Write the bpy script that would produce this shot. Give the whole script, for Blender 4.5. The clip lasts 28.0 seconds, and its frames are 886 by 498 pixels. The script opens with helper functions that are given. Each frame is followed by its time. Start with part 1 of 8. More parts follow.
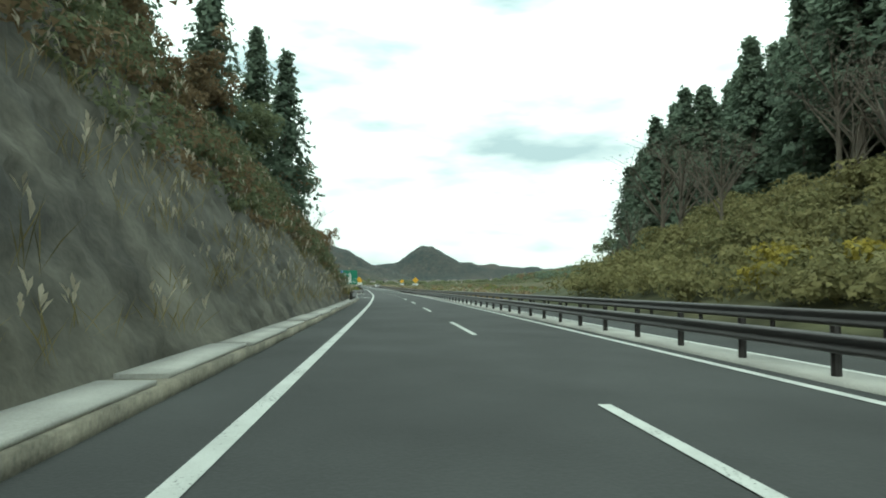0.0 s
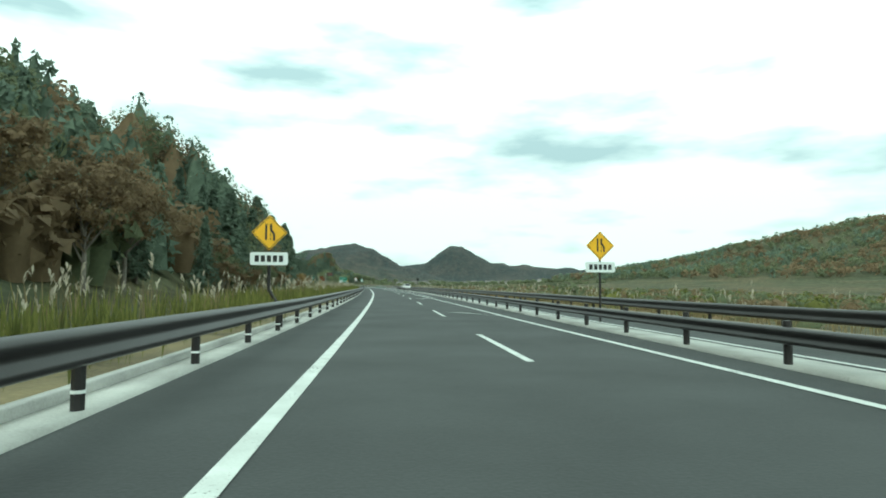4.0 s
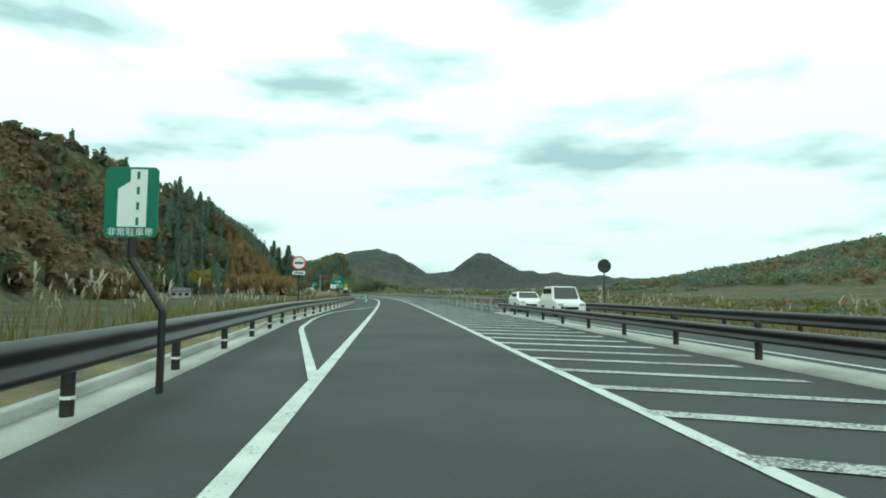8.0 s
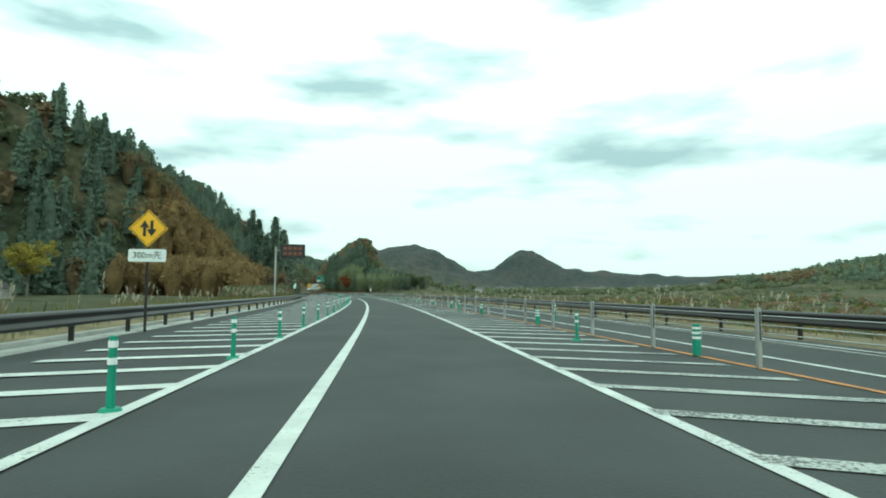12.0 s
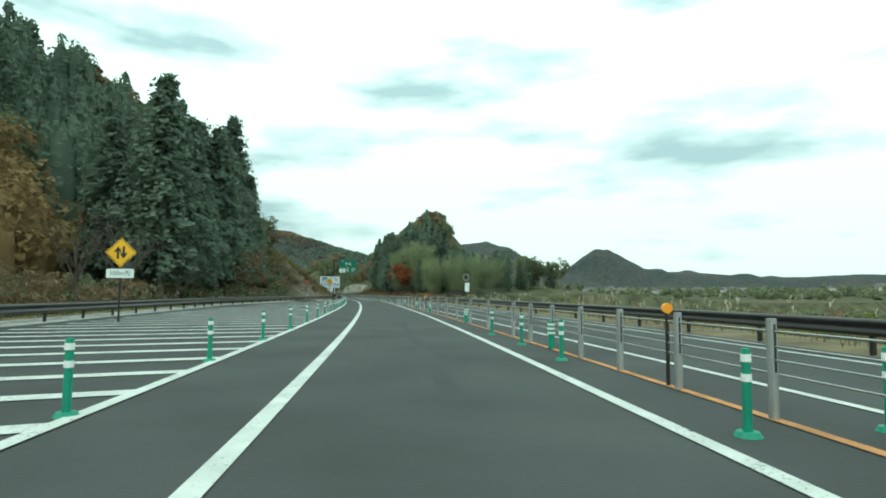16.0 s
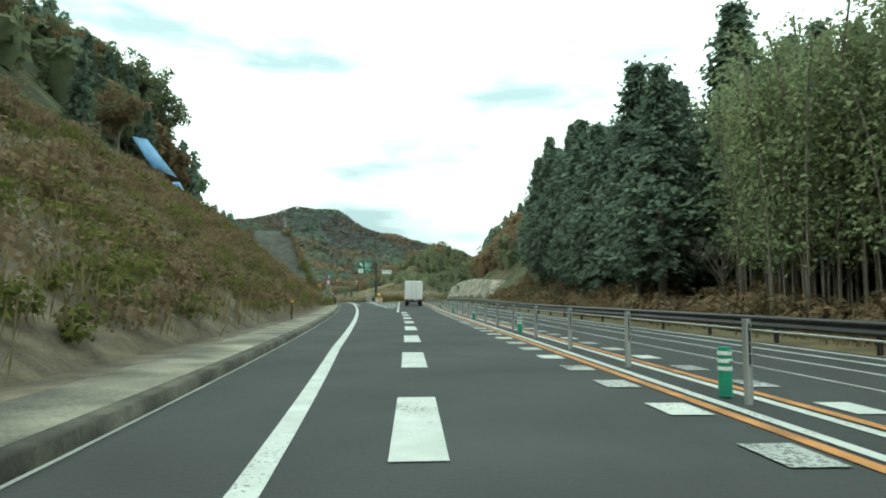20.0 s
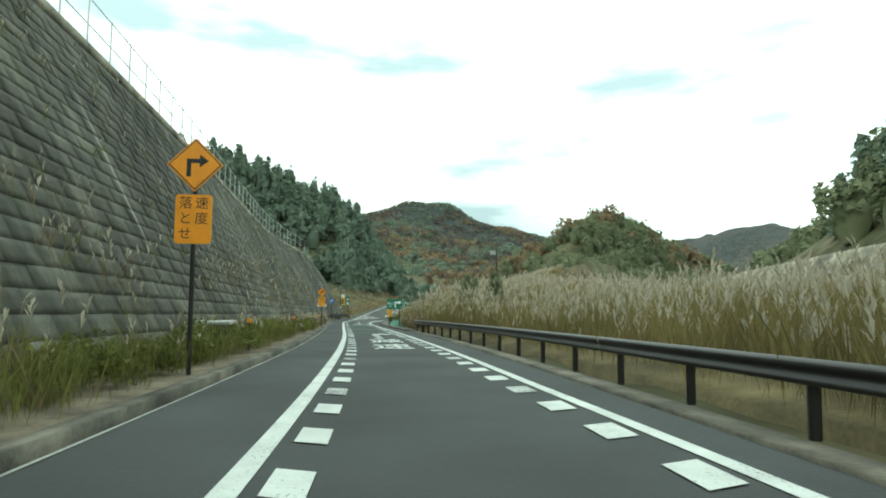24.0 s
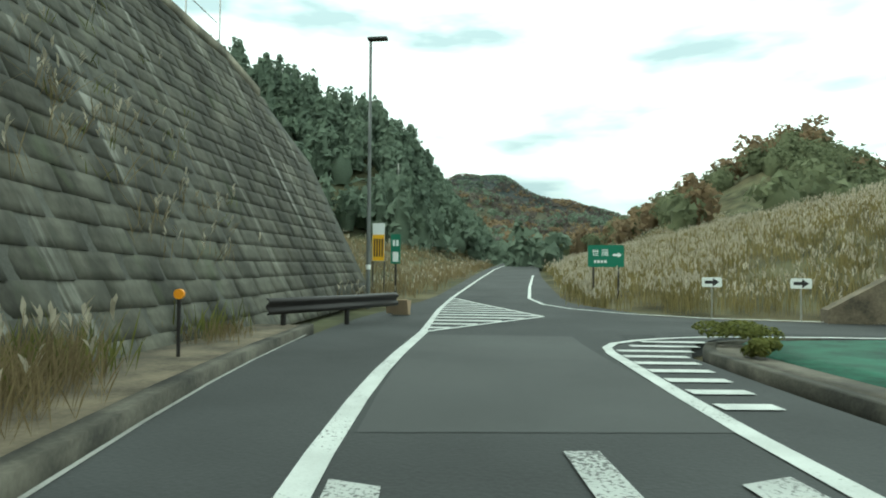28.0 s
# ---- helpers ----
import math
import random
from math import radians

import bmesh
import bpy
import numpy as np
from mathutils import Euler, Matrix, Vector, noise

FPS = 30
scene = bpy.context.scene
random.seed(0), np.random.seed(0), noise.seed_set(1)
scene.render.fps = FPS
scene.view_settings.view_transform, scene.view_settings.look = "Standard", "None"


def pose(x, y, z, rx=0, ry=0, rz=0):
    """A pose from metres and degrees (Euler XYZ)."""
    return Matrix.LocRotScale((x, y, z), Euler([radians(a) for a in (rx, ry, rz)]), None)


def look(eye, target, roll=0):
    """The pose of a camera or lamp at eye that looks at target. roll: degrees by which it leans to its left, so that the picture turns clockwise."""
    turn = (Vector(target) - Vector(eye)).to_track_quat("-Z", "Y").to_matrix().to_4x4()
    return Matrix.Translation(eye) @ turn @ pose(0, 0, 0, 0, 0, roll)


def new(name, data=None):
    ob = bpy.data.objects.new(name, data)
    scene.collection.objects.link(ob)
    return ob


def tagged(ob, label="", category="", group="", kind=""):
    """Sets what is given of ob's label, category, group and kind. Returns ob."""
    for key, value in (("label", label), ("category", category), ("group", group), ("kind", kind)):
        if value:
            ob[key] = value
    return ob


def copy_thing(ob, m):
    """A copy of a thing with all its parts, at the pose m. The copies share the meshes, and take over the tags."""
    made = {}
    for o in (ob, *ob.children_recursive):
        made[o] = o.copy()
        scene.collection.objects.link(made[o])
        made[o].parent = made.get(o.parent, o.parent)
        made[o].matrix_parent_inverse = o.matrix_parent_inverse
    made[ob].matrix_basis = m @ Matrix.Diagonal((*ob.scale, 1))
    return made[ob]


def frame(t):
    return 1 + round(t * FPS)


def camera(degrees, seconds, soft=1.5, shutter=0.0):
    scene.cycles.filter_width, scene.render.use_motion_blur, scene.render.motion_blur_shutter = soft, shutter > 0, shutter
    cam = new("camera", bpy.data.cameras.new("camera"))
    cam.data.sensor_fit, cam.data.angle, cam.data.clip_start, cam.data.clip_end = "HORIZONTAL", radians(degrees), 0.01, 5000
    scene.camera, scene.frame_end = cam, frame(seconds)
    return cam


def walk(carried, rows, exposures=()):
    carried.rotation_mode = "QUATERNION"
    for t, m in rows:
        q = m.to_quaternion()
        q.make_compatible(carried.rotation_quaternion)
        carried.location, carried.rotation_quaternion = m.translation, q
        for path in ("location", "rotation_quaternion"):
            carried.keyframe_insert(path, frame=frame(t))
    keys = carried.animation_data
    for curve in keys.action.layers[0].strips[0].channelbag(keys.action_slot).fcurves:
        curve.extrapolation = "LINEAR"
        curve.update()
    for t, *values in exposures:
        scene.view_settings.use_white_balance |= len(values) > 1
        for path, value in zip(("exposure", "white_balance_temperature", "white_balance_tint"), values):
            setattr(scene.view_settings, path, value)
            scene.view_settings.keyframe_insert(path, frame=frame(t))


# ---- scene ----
cam = camera(72.97, 28.0, soft=1.9)

PATH = [
    (0.0, 0.00, 0.00, 2.40, 93.29, -0.40, -5.10),
    (0.5, -0.06, 18.50, 2.26, 93.29, -0.40, -4.74),
    (1.0, -0.22, 37.00, 2.13, 93.29, -0.40, -4.51),
    (1.5, -0.45, 55.50, 1.99, 93.29, -0.40, -4.23),
    (2.0, -0.79, 73.99, 1.85, 93.29, -0.40, -3.86),
    (2.5, -1.26, 92.49, 1.72, 93.29, -0.40, -3.40),
    (3.0, -1.88, 110.98, 1.58, 93.29, -0.40, -3.02),
    (3.5, -2.58, 129.46, 1.45, 93.32, -0.40, -2.80),
    (4.0, -3.38, 147.95, 1.37, 93.45, -0.40, -2.48),
    (4.5, -4.28, 166.43, 1.29, 93.60, -0.40, -2.12),
    (5.0, -5.30, 184.90, 1.28, 93.76, -0.40, -1.77),
    (5.5, -6.43, 203.36, 1.28, 93.90, -0.40, -1.41),
    (6.0, -7.68, 221.82, 1.28, 94.01, -0.40, -1.05),
    (6.5, -9.04, 240.27, 1.28, 94.11, -0.40, -0.74),
    (7.0, -10.49, 258.71, 1.28, 94.19, -0.40, -0.46),
    (7.5, -12.02, 277.15, 1.28, 94.24, -0.40, -0.30),
    (8.0, -13.59, 295.58, 1.28, 94.25, -0.40, -0.19),
    (8.5, -15.19, 314.01, 1.28, 94.25, -0.40, -0.09),
    (9.0, -16.81, 332.44, 1.28, 94.24, -0.40, -0.04),
    (9.5, -18.46, 350.87, 1.28, 94.23, -0.40, 0.13),
    (10.0, -20.21, 369.29, 1.28, 94.22, -0.40, 0.54),
    (10.5, -22.14, 387.69, 1.28, 94.20, -0.40, 1.26),
    (11.0, -24.32, 406.06, 1.28, 94.19, -0.40, 2.12),
    (11.5, -26.76, 424.39, 1.28, 94.18, -0.40, 2.81),
    (12.0, -29.40, 442.71, 1.28, 94.17, -0.40, 3.38),
    (12.5, -32.24, 460.99, 1.28, 94.16, -0.40, 4.13),
    (13.0, -35.34, 479.22, 1.28, 94.15, -0.40, 4.97),
    (13.5, -38.71, 497.41, 1.28, 94.14, -0.40, 5.80),
    (14.0, -42.33, 515.56, 1.28, 94.12, -0.40, 6.62),
    (14.5, -46.22, 533.64, 1.28, 94.11, -0.40, 7.39),
    (15.0, -50.32, 551.68, 1.28, 94.13, -0.40, 8.04),
    (15.5, -54.63, 569.67, 1.28, 94.24, -0.40, 8.72),
    (16.0, -59.18, 587.60, 1.28, 94.32, -0.40, 9.62),
    (16.5, -64.04, 605.45, 1.28, 94.25, -0.40, 10.63),
    (17.0, -69.21, 623.22, 1.28, 94.32, -0.40, 11.59),
    (17.5, -74.65, 640.90, 1.28, 94.52, -0.40, 12.39),
    (18.0, -80.34, 658.50, 1.28, 94.56, -0.40, 13.23),
    (18.5, -86.28, 675.96, 1.28, 94.59, -0.40, 14.22),
    (19.0, -92.53, 693.17, 1.28, 94.62, -0.40, 15.57),
    (19.5, -99.21, 710.02, 1.28, 94.66, -0.40, 17.58),
    (20.0, -106.43, 726.37, 1.28, 94.67, -0.40, 19.81),
    (20.5, -114.02, 742.06, 1.28, 94.64, -0.40, 21.53),
    (21.0, -121.68, 757.03, 1.28, 94.57, -0.40, 22.38),
    (21.5, -129.20, 771.30, 1.30, 94.50, -0.40, 22.99),
    (22.0, -136.51, 784.82, 1.41, 94.44, -0.40, 23.59),
    (22.5, -143.64, 797.63, 1.55, 94.38, -0.40, 24.55),
    (23.0, -150.76, 809.67, 1.66, 94.36, -0.40, 26.66),
    (23.5, -158.06, 820.95, 1.67, 94.32, -0.40, 28.91),
    (24.0, -165.41, 831.49, 1.38, 94.26, -0.40, 30.56),
    (24.5, -172.25, 840.76, 1.00, 94.18, -0.40, 32.15),
    (25.0, -178.76, 849.08, 0.64, 94.05, -0.40, 33.66),
    (25.5, -185.24, 856.99, 0.29, 93.73, -0.40, 34.79),
    (26.0, -191.44, 864.31, -0.03, 93.13, -0.40, 35.41),
    (26.5, -197.21, 871.04, -0.33, 92.44, -0.40, 35.56),
    (27.0, -202.73, 877.48, -0.61, 92.09, -0.40, 35.55),
    (27.5, -207.80, 883.38, -0.83, 91.97, -0.40, 35.52),
    (28.0, -212.48, 888.84, -1.03, 91.95, -0.40, 35.49),
]
walk(cam, [(t, pose(x, y, z, rx, ry, rz)) for t, x, y, z, rx, ry, rz in PATH],
     exposures=[(0.0, -0.22, 6350, -9), (2.5, -0.27, 6150, -12), (5.0, -0.28, 6050, -16), (8.0, -0.42, 6000, -17), (11.0, -0.40, 6000, -17), (14.0, -0.34, 6020, -17), (18.0, -0.27, 6150, -13), (20.0, -0.07, 6300, -10), (24.0, -0.02, 6350, -9), (28.0, -0.12, 6350, -9)])

# ---------------------------------------------------------------- light
SUN_ELEV, SUN_ROT = radians(30), radians(212)
world = bpy.data.worlds.new("overcast_sky")
scene.world = world
world.use_nodes = True
wn, wl = world.node_tree.nodes, world.node_tree.links
wn.clear()
w_out = wn.new("ShaderNodeOutputWorld")
w_bg = wn.new("ShaderNodeBackground")
w_sky = wn.new("ShaderNodeTexSky")
w_sky.sky_type, w_sky.sun_disc = "NISHITA", False
w_sky.sun_elevation, w_sky.sun_rotation = SUN_ELEV, SUN_ROT
w_sky.air_density, w_sky.dust_density = 1.0, 2.0
w_co = wn.new("ShaderNodeTexCoord")
w_map = wn.new("ShaderNodeMapping")
w_map.inputs["Scale"].default_value = (1.0, 1.0, 3.6)
w_no = wn.new("ShaderNodeTexNoise")
w_no.inputs["Scale"].default_value, w_no.inputs["Detail"].default_value = 3.6, 5
w_no.inputs["Roughness"].default_value = 0.48
w_ramp = wn.new("ShaderNodeValToRGB")
w_ramp.color_ramp.elements[0].position, w_ramp.color_ramp.elements[0].color = 0.33, (4.3, 5.3, 5.6, 1)
w_ramp.color_ramp.elements[1].position, w_ramp.color_ramp.elements[1].color = 0.49, (9.4, 10.0, 9.9, 1)
w_mix = wn.new("ShaderNodeMix")
w_mix.data_type = "RGBA"
w_mix.inputs[0].default_value = 0.93
wl.new(w_co.outputs["Generated"], w_map.inputs["Vector"])
wl.new(w_map.outputs["Vector"], w_no.inputs["Vector"])
wl.new(w_no.outputs["Fac"], w_ramp.inputs["Fac"])
wl.new(w_sky.outputs["Color"], w_mix.inputs[6])
wl.new(w_ramp.outputs["Color"], w_mix.inputs[7])
w_sep = wn.new("ShaderNodeSeparateXYZ")
wl.new(w_co.outputs["Generated"], w_sep.inputs["Vector"])
w_up = wn.new("ShaderNodeMapRange")
w_up.inputs["From Min"].default_value, w_up.inputs["From Max"].default_value = 0.0, 1.0
w_up.inputs["To Min"].default_value, w_up.inputs["To Max"].default_value = 1.4, 2.7
wl.new(w_sep.outputs["Z"], w_up.inputs["Value"])
w_scale = wn.new("ShaderNodeVectorMath")
w_scale.operation = "SCALE"
wl.new(w_mix.outputs[2], w_scale.inputs["Vector"])
wl.new(w_up.outputs["Result"], w_scale.inputs["Scale"])
wl.new(w_scale.outputs["Vector"], w_bg.inputs["Color"])
w_bg.inputs["Strength"].default_value = 0.10
wl.new(w_bg.outputs["Background"], w_out.inputs["Surface"])
sun_data = bpy.data.lights.new("sun", "SUN")
sun_data.energy, sun_data.angle, sun_data.color = 1.4, radians(24), (1.0, 0.97, 0.92)
sun = new("sun", sun_data)
sun.matrix_world = look((0, 0, 80), (0 - math.sin(SUN_ROT) * 60, 0 - math.cos(SUN_ROT) * 60, 80 - 60 * math.tan(SUN_ELEV)))

# ---------------------------------------------------------------- materials
MATS = {}


def mat(name, base, rough=0.8, vary=0.25, scale=3.0, fine=60.0, bump=0.2, metal=0.0, tint=None, island=0.0, spec=0.4, obj_random=0.0):
    """A surface with colour variation at two scales, fine relief, and variation from piece to piece."""
    if name in MATS:
        return MATS[name]
    m = bpy.data.materials.new(name)
    m.use_nodes = True
    n, l = m.node_tree.nodes, m.node_tree.links
    b = n["Principled BSDF"]
    b.inputs["Roughness"].default_value, b.inputs["Metallic"].default_value = rough, metal
    b.inputs["Specular IOR Level"].default_value = spec
    geo = n.new("ShaderNodeNewGeometry")
    big, small = n.new("ShaderNodeTexNoise"), n.new("ShaderNodeTexNoise")
    big.inputs["Scale"].default_value, big.inputs["Detail"].default_value = 1.0 / scale, 5
    small.inputs["Scale"].default_value, small.inputs["Detail"].default_value = fine, 3
    l.new(geo.outputs["Position"], big.inputs["Vector"])
    l.new(geo.outputs["Position"], small.inputs["Vector"])
    add = n.new("ShaderNodeMath")
    add.operation = "MULTIPLY_ADD"
    add.inputs[1].default_value = 0.35
    l.new(small.outputs["Fac"], add.inputs[0])
    l.new(big.outputs["Fac"], add.inputs[2])
    last = add.outputs[0]
    if island or obj_random:
        more = n.new("ShaderNodeMath")
        more.operation = "MULTIPLY_ADD"
        more.inputs[1].default_value = island or obj_random
        if island:
            l.new(geo.outputs["Random Per Island"], more.inputs[0])
        else:
            info = n.new("ShaderNodeObjectInfo")
            l.new(info.outputs["Random"], more.inputs[0])
        l.new(last, more.inputs[2])
        last = more.outputs[0]
    ramp = n.new("ShaderNodeMapRange")
    ramp.inputs["From Min"].default_value = 0.42
    ramp.inputs["From Max"].default_value = 0.95 + (island or obj_random)
    l.new(last, ramp.inputs["Value"])
    mix = n.new("ShaderNodeMix")
    mix.data_type = "RGBA"
    lo = tuple(c * (1 - vary) for c in base)
    hi = tuple(min(1, c * (1 + vary)) for c in (tint or base))
    mix.inputs[6].default_value, mix.inputs[7].default_value = (*lo, 1), (*hi, 1)
    l.new(ramp.outputs["Result"], mix.inputs[0])
    l.new(mix.outputs[2], b.inputs["Base Color"])
    if bump:
        bn = n.new("ShaderNodeBump")
        bn.inputs["Strength"].default_value, bn.inputs["Distance"].default_value = bump, 0.02
        l.new(small.outputs["Fac"], bn.inputs["Height"])
        l.new(bn.outputs["Normal"], b.inputs["Normal"])
    if island >= 0.3:
        thin = n.new("ShaderNodeBsdfTranslucent")
        both = n.new("ShaderNodeMixShader")
        both.inputs[0].default_value = 0.45
        l.new(mix.outputs[2], thin.inputs["Color"])
        out = n["Material Output"]
        l.new(b.outputs[0], both.inputs[1])
        l.new(thin.outputs[0], both.inputs[2])
        l.new(both.outputs[0], out.inputs["Surface"])
    MATS[name] = m
    return m


def stained(m, low=0.42, high=1.12, across=0.55, down=0.14):
    """Old damp stains and runs down a wall, over the material's colour."""
    n, l = m.node_tree.nodes, m.node_tree.links
    b = n["Principled BSDF"]
    old = b.inputs["Base Color"].links[0].from_socket
    geo, sc, tex = n.new("ShaderNodeNewGeometry"), n.new("ShaderNodeVectorMath"), n.new("ShaderNodeTexNoise")
    sc.operation = "MULTIPLY"
    sc.inputs[1].default_value = (across, across, down)
    tex.inputs["Scale"].default_value, tex.inputs["Detail"].default_value = 1.0, 6
    tex.inputs["Roughness"].default_value = 0.65
    l.new(geo.outputs["Position"], sc.inputs[0])
    l.new(sc.outputs[0], tex.inputs["Vector"])
    r = n.new("ShaderNodeValToRGB")
    r.color_ramp.elements[0].position, r.color_ramp.elements[0].color = 0.38, (low, low, low * 0.97, 1)
    r.color_ramp.elements[1].position, r.color_ramp.elements[1].color = 0.62, (high, high, high, 1)
    l.new(tex.outputs["Fac"], r.inputs["Fac"])
    mul = n.new("ShaderNodeMix")
    mul.data_type, mul.blend_type = "RGBA", "MULTIPLY"
    mul.inputs[0].default_value = 1.0
    l.new(old, mul.inputs[6])
    l.new(r.outputs["Color"], mul.inputs[7])
    l.new(mul.outputs[2], b.inputs["Base Color"])
    return m


def runs(m, heading):
    """Pale lime runs and dark algae streaks that follow the fall of a leaning wall; heading: the wall's, in degrees."""
    n, l = m.node_tree.nodes, m.node_tree.links
    b = n["Principled BSDF"]
    geo, dot, sep, comb = n.new("ShaderNodeNewGeometry"), n.new("ShaderNodeVectorMath"), n.new("ShaderNodeSeparateXYZ"), n.new("ShaderNodeCombineXYZ")
    dot.operation = "DOT_PRODUCT"
    dot.inputs[1].default_value = (-math.sin(radians(heading)), math.cos(radians(heading)), 0)
    l.new(geo.outputs["Position"], dot.inputs[0])
    l.new(geo.outputs["Position"], sep.inputs[0])
    l.new(dot.outputs["Value"], comb.inputs[0])
    l.new(sep.outputs["Z"], comb.inputs[1])
    for across, down, lo, hi, colour, share in ((1.5, 0.10, 0.60, 0.68, (0.27, 0.27, 0.235), 0.75), (0.55, 0.16, 0.55, 0.70, (0.040, 0.044, 0.035), 0.75), (0.8, 0.5, 0.58, 0.72, (0.085, 0.105, 0.058), 0.55)):
        old = b.inputs["Base Color"].links[0].from_socket
        sc, tex, mr, mix = n.new("ShaderNodeVectorMath"), n.new("ShaderNodeTexNoise"), n.new("ShaderNodeMapRange"), n.new("ShaderNodeMix")
        sc.operation = "MULTIPLY"
        sc.inputs[1].default_value = (across, down, 1)
        tex.inputs["Scale"].default_value, tex.inputs["Detail"].default_value, tex.inputs["Roughness"].default_value = 1.0, 6, 0.62
        l.new(comb.outputs[0], sc.inputs[0])
        l.new(sc.outputs[0], tex.inputs["Vector"])
        mr.inputs["From Min"].default_value, mr.inputs["From Max"].default_value, mr.inputs["To Max"].default_value = lo, hi, share
        l.new(tex.outputs["Fac"], mr.inputs["Value"])
        mix.data_type = "RGBA"
        mix.inputs[7].default_value = (*colour, 1)
        l.new(mr.outputs["Result"], mix.inputs[0])
        l.new(old, mix.inputs[6])
        l.new(mix.outputs[2], b.inputs["Base Color"])
    return m


def glow(name, color, strength):
    m = bpy.data.materials.new(name)
    m.use_nodes = True
    b = m.node_tree.nodes["Principled BSDF"]
    b.inputs["Base Color"].default_value = (*color, 1)
    b.inputs["Emission Color"].default_value = (*color, 1)
    b.inputs["Emission Strength"].default_value = strength
    return m


ASPHALT = mat("asphalt", (0.045, 0.048, 0.047), 0.9, 0.30, 2.6, 26, 0.35, spec=0.3)
ASPHALT_NEW = mat("asphalt_patch", (0.070, 0.073, 0.071), 0.9, 0.25, 4.0, 90, 0.3, spec=0.3)
ASPHALT_DARK = mat("asphalt_dark", (0.050, 0.052, 0.052), 0.92, 0.2, 5.0, 90, 0.3, spec=0.25)
def worn_paint(name, base, worn=0.5):
    """Road paint, scuffed away to the asphalt in specks and patches."""
    m = mat(name, base, 0.75, 0.18, 0.5, 45, 0.3, spec=0.3)
    n, l = m.node_tree.nodes, m.node_tree.links
    b = n["Principled BSDF"]
    old = b.inputs["Base Color"].links[0].from_socket
    geo = n.new("ShaderNodeNewGeometry")
    speck, patch = n.new("ShaderNodeTexNoise"), n.new("ShaderNodeTexNoise")
    for node, scale, detail in ((speck, 28.0, 6), (patch, 0.9, 3)):
        node.inputs["Scale"].default_value, node.inputs["Detail"].default_value = scale, detail
        l.new(geo.outputs["Position"], node.inputs["Vector"])
    add = n.new("ShaderNodeMath")
    add.operation = "MULTIPLY_ADD"
    add.inputs[1].default_value = 0.55
    l.new(patch.outputs["Fac"], add.inputs[0])
    l.new(speck.outputs["Fac"], add.inputs[2])
    rng_node = n.new("ShaderNodeMapRange")
    rng_node.inputs["From Min"].default_value, rng_node.inputs["From Max"].default_value = 1.0 - worn * 0.36, 1.12 - worn * 0.36
    l.new(add.outputs[0], rng_node.inputs["Value"])
    mix = n.new("ShaderNodeMix")
    mix.data_type = "RGBA"
    mix.inputs[7].default_value = (0.10, 0.102, 0.098, 1)
    l.new(rng_node.outputs["Result"], mix.inputs[0])
    l.new(old, mix.inputs[6])
    l.new(mix.outputs[2], b.inputs["Base Color"])
    return m


PAINT = worn_paint("road_paint_white", (0.50, 0.52, 0.49), 0.30)
PAINT_WORN = worn_paint("road_paint_worn", (0.40, 0.415, 0.39), 0.68)
PAINT_ORANGE = mat("road_paint_orange", (0.42, 0.19, 0.06), 0.8, 0.45, 0.6, 25, 0.3)
PAINT_GREEN = mat("road_paint_green", (0.05, 0.235, 0.135), 0.8, 0.3, 0.6, 30, 0.2)
CONCRETE = mat("concrete", (0.36, 0.36, 0.33), 0.9, 0.35, 1.5, 30, 0.4)
CONCRETE_OLD = mat("concrete_weathered", (0.17, 0.17, 0.14), 0.95, 0.6, 1.3, 18, 0.5, tint=(0.24, 0.22, 0.17))
SHOTCRETE = mat("shotcrete", (0.088, 0.088, 0.075), 0.95, 0.5, 2.2, 7, 0.9, tint=(0.10, 0.095, 0.075))
BLOCK = mat("wall_block", (0.092, 0.098, 0.079), 0.95, 0.45, 1.6, 6, 0.6, tint=(0.128, 0.124, 0.098), obj_random=0.12)
BLOCK_FAR = mat("wall_block_joined", (0.092, 0.098, 0.079), 0.95, 0.45, 1.6, 6, 0.6, tint=(0.128, 0.124, 0.098), island=0.12)
MORTAR = mat("dark_joint", (0.078, 0.080, 0.068), 0.95, 0.4, 0.8, 14, 0.5)
for wall_mat in (BLOCK, BLOCK_FAR):
    stained(wall_mat, 0.42, 1.12, 0.8, 0.10)
    stained(wall_mat, 0.5, 1.15, 0.09, 0.05)
    runs(wall_mat, 39)
stained(SHOTCRETE, 0.5, 1.25, 0.5, 0.12)
stained(CONCRETE_OLD, 0.6, 1.2, 0.6, 0.3)
KERB_DARK = stained(mat("mossy_kerb", (0.068, 0.068, 0.056), 0.95, 0.45, 1.0, 18, 0.5, tint=(0.098, 0.090, 0.070)), 0.55, 1.3, 0.5, 0.5)
KERB_WALK = stained(mat("stained_walk", (0.085, 0.080, 0.066), 0.95, 0.45, 0.8, 16, 0.5, tint=(0.125, 0.112, 0.088)), 0.6, 1.25, 0.6, 0.6)
RAIL = mat("brown_painted_steel", (0.030, 0.027, 0.026), 0.42, 0.3, 1.2, 30, 0.05, metal=0.3, spec=0.5)
STEEL = mat("galvanised_steel", (0.42, 0.43, 0.42), 0.45, 0.2, 0.8, 30, 0.05, metal=0.7)
DARK_STEEL = mat("dark_steel", (0.035, 0.037, 0.036), 0.5, 0.3, 0.8, 30, 0.05, metal=0.3)
POLE_GREEN = mat("green_polyurethane", (0.03, 0.24, 0.15), 0.55, 0.2, 0.3, 30, 0.05)
WHITE_BAND = mat("white_reflective_band", (0.75, 0.77, 0.74), 0.4, 0.1, 0.3, 40, 0.02)
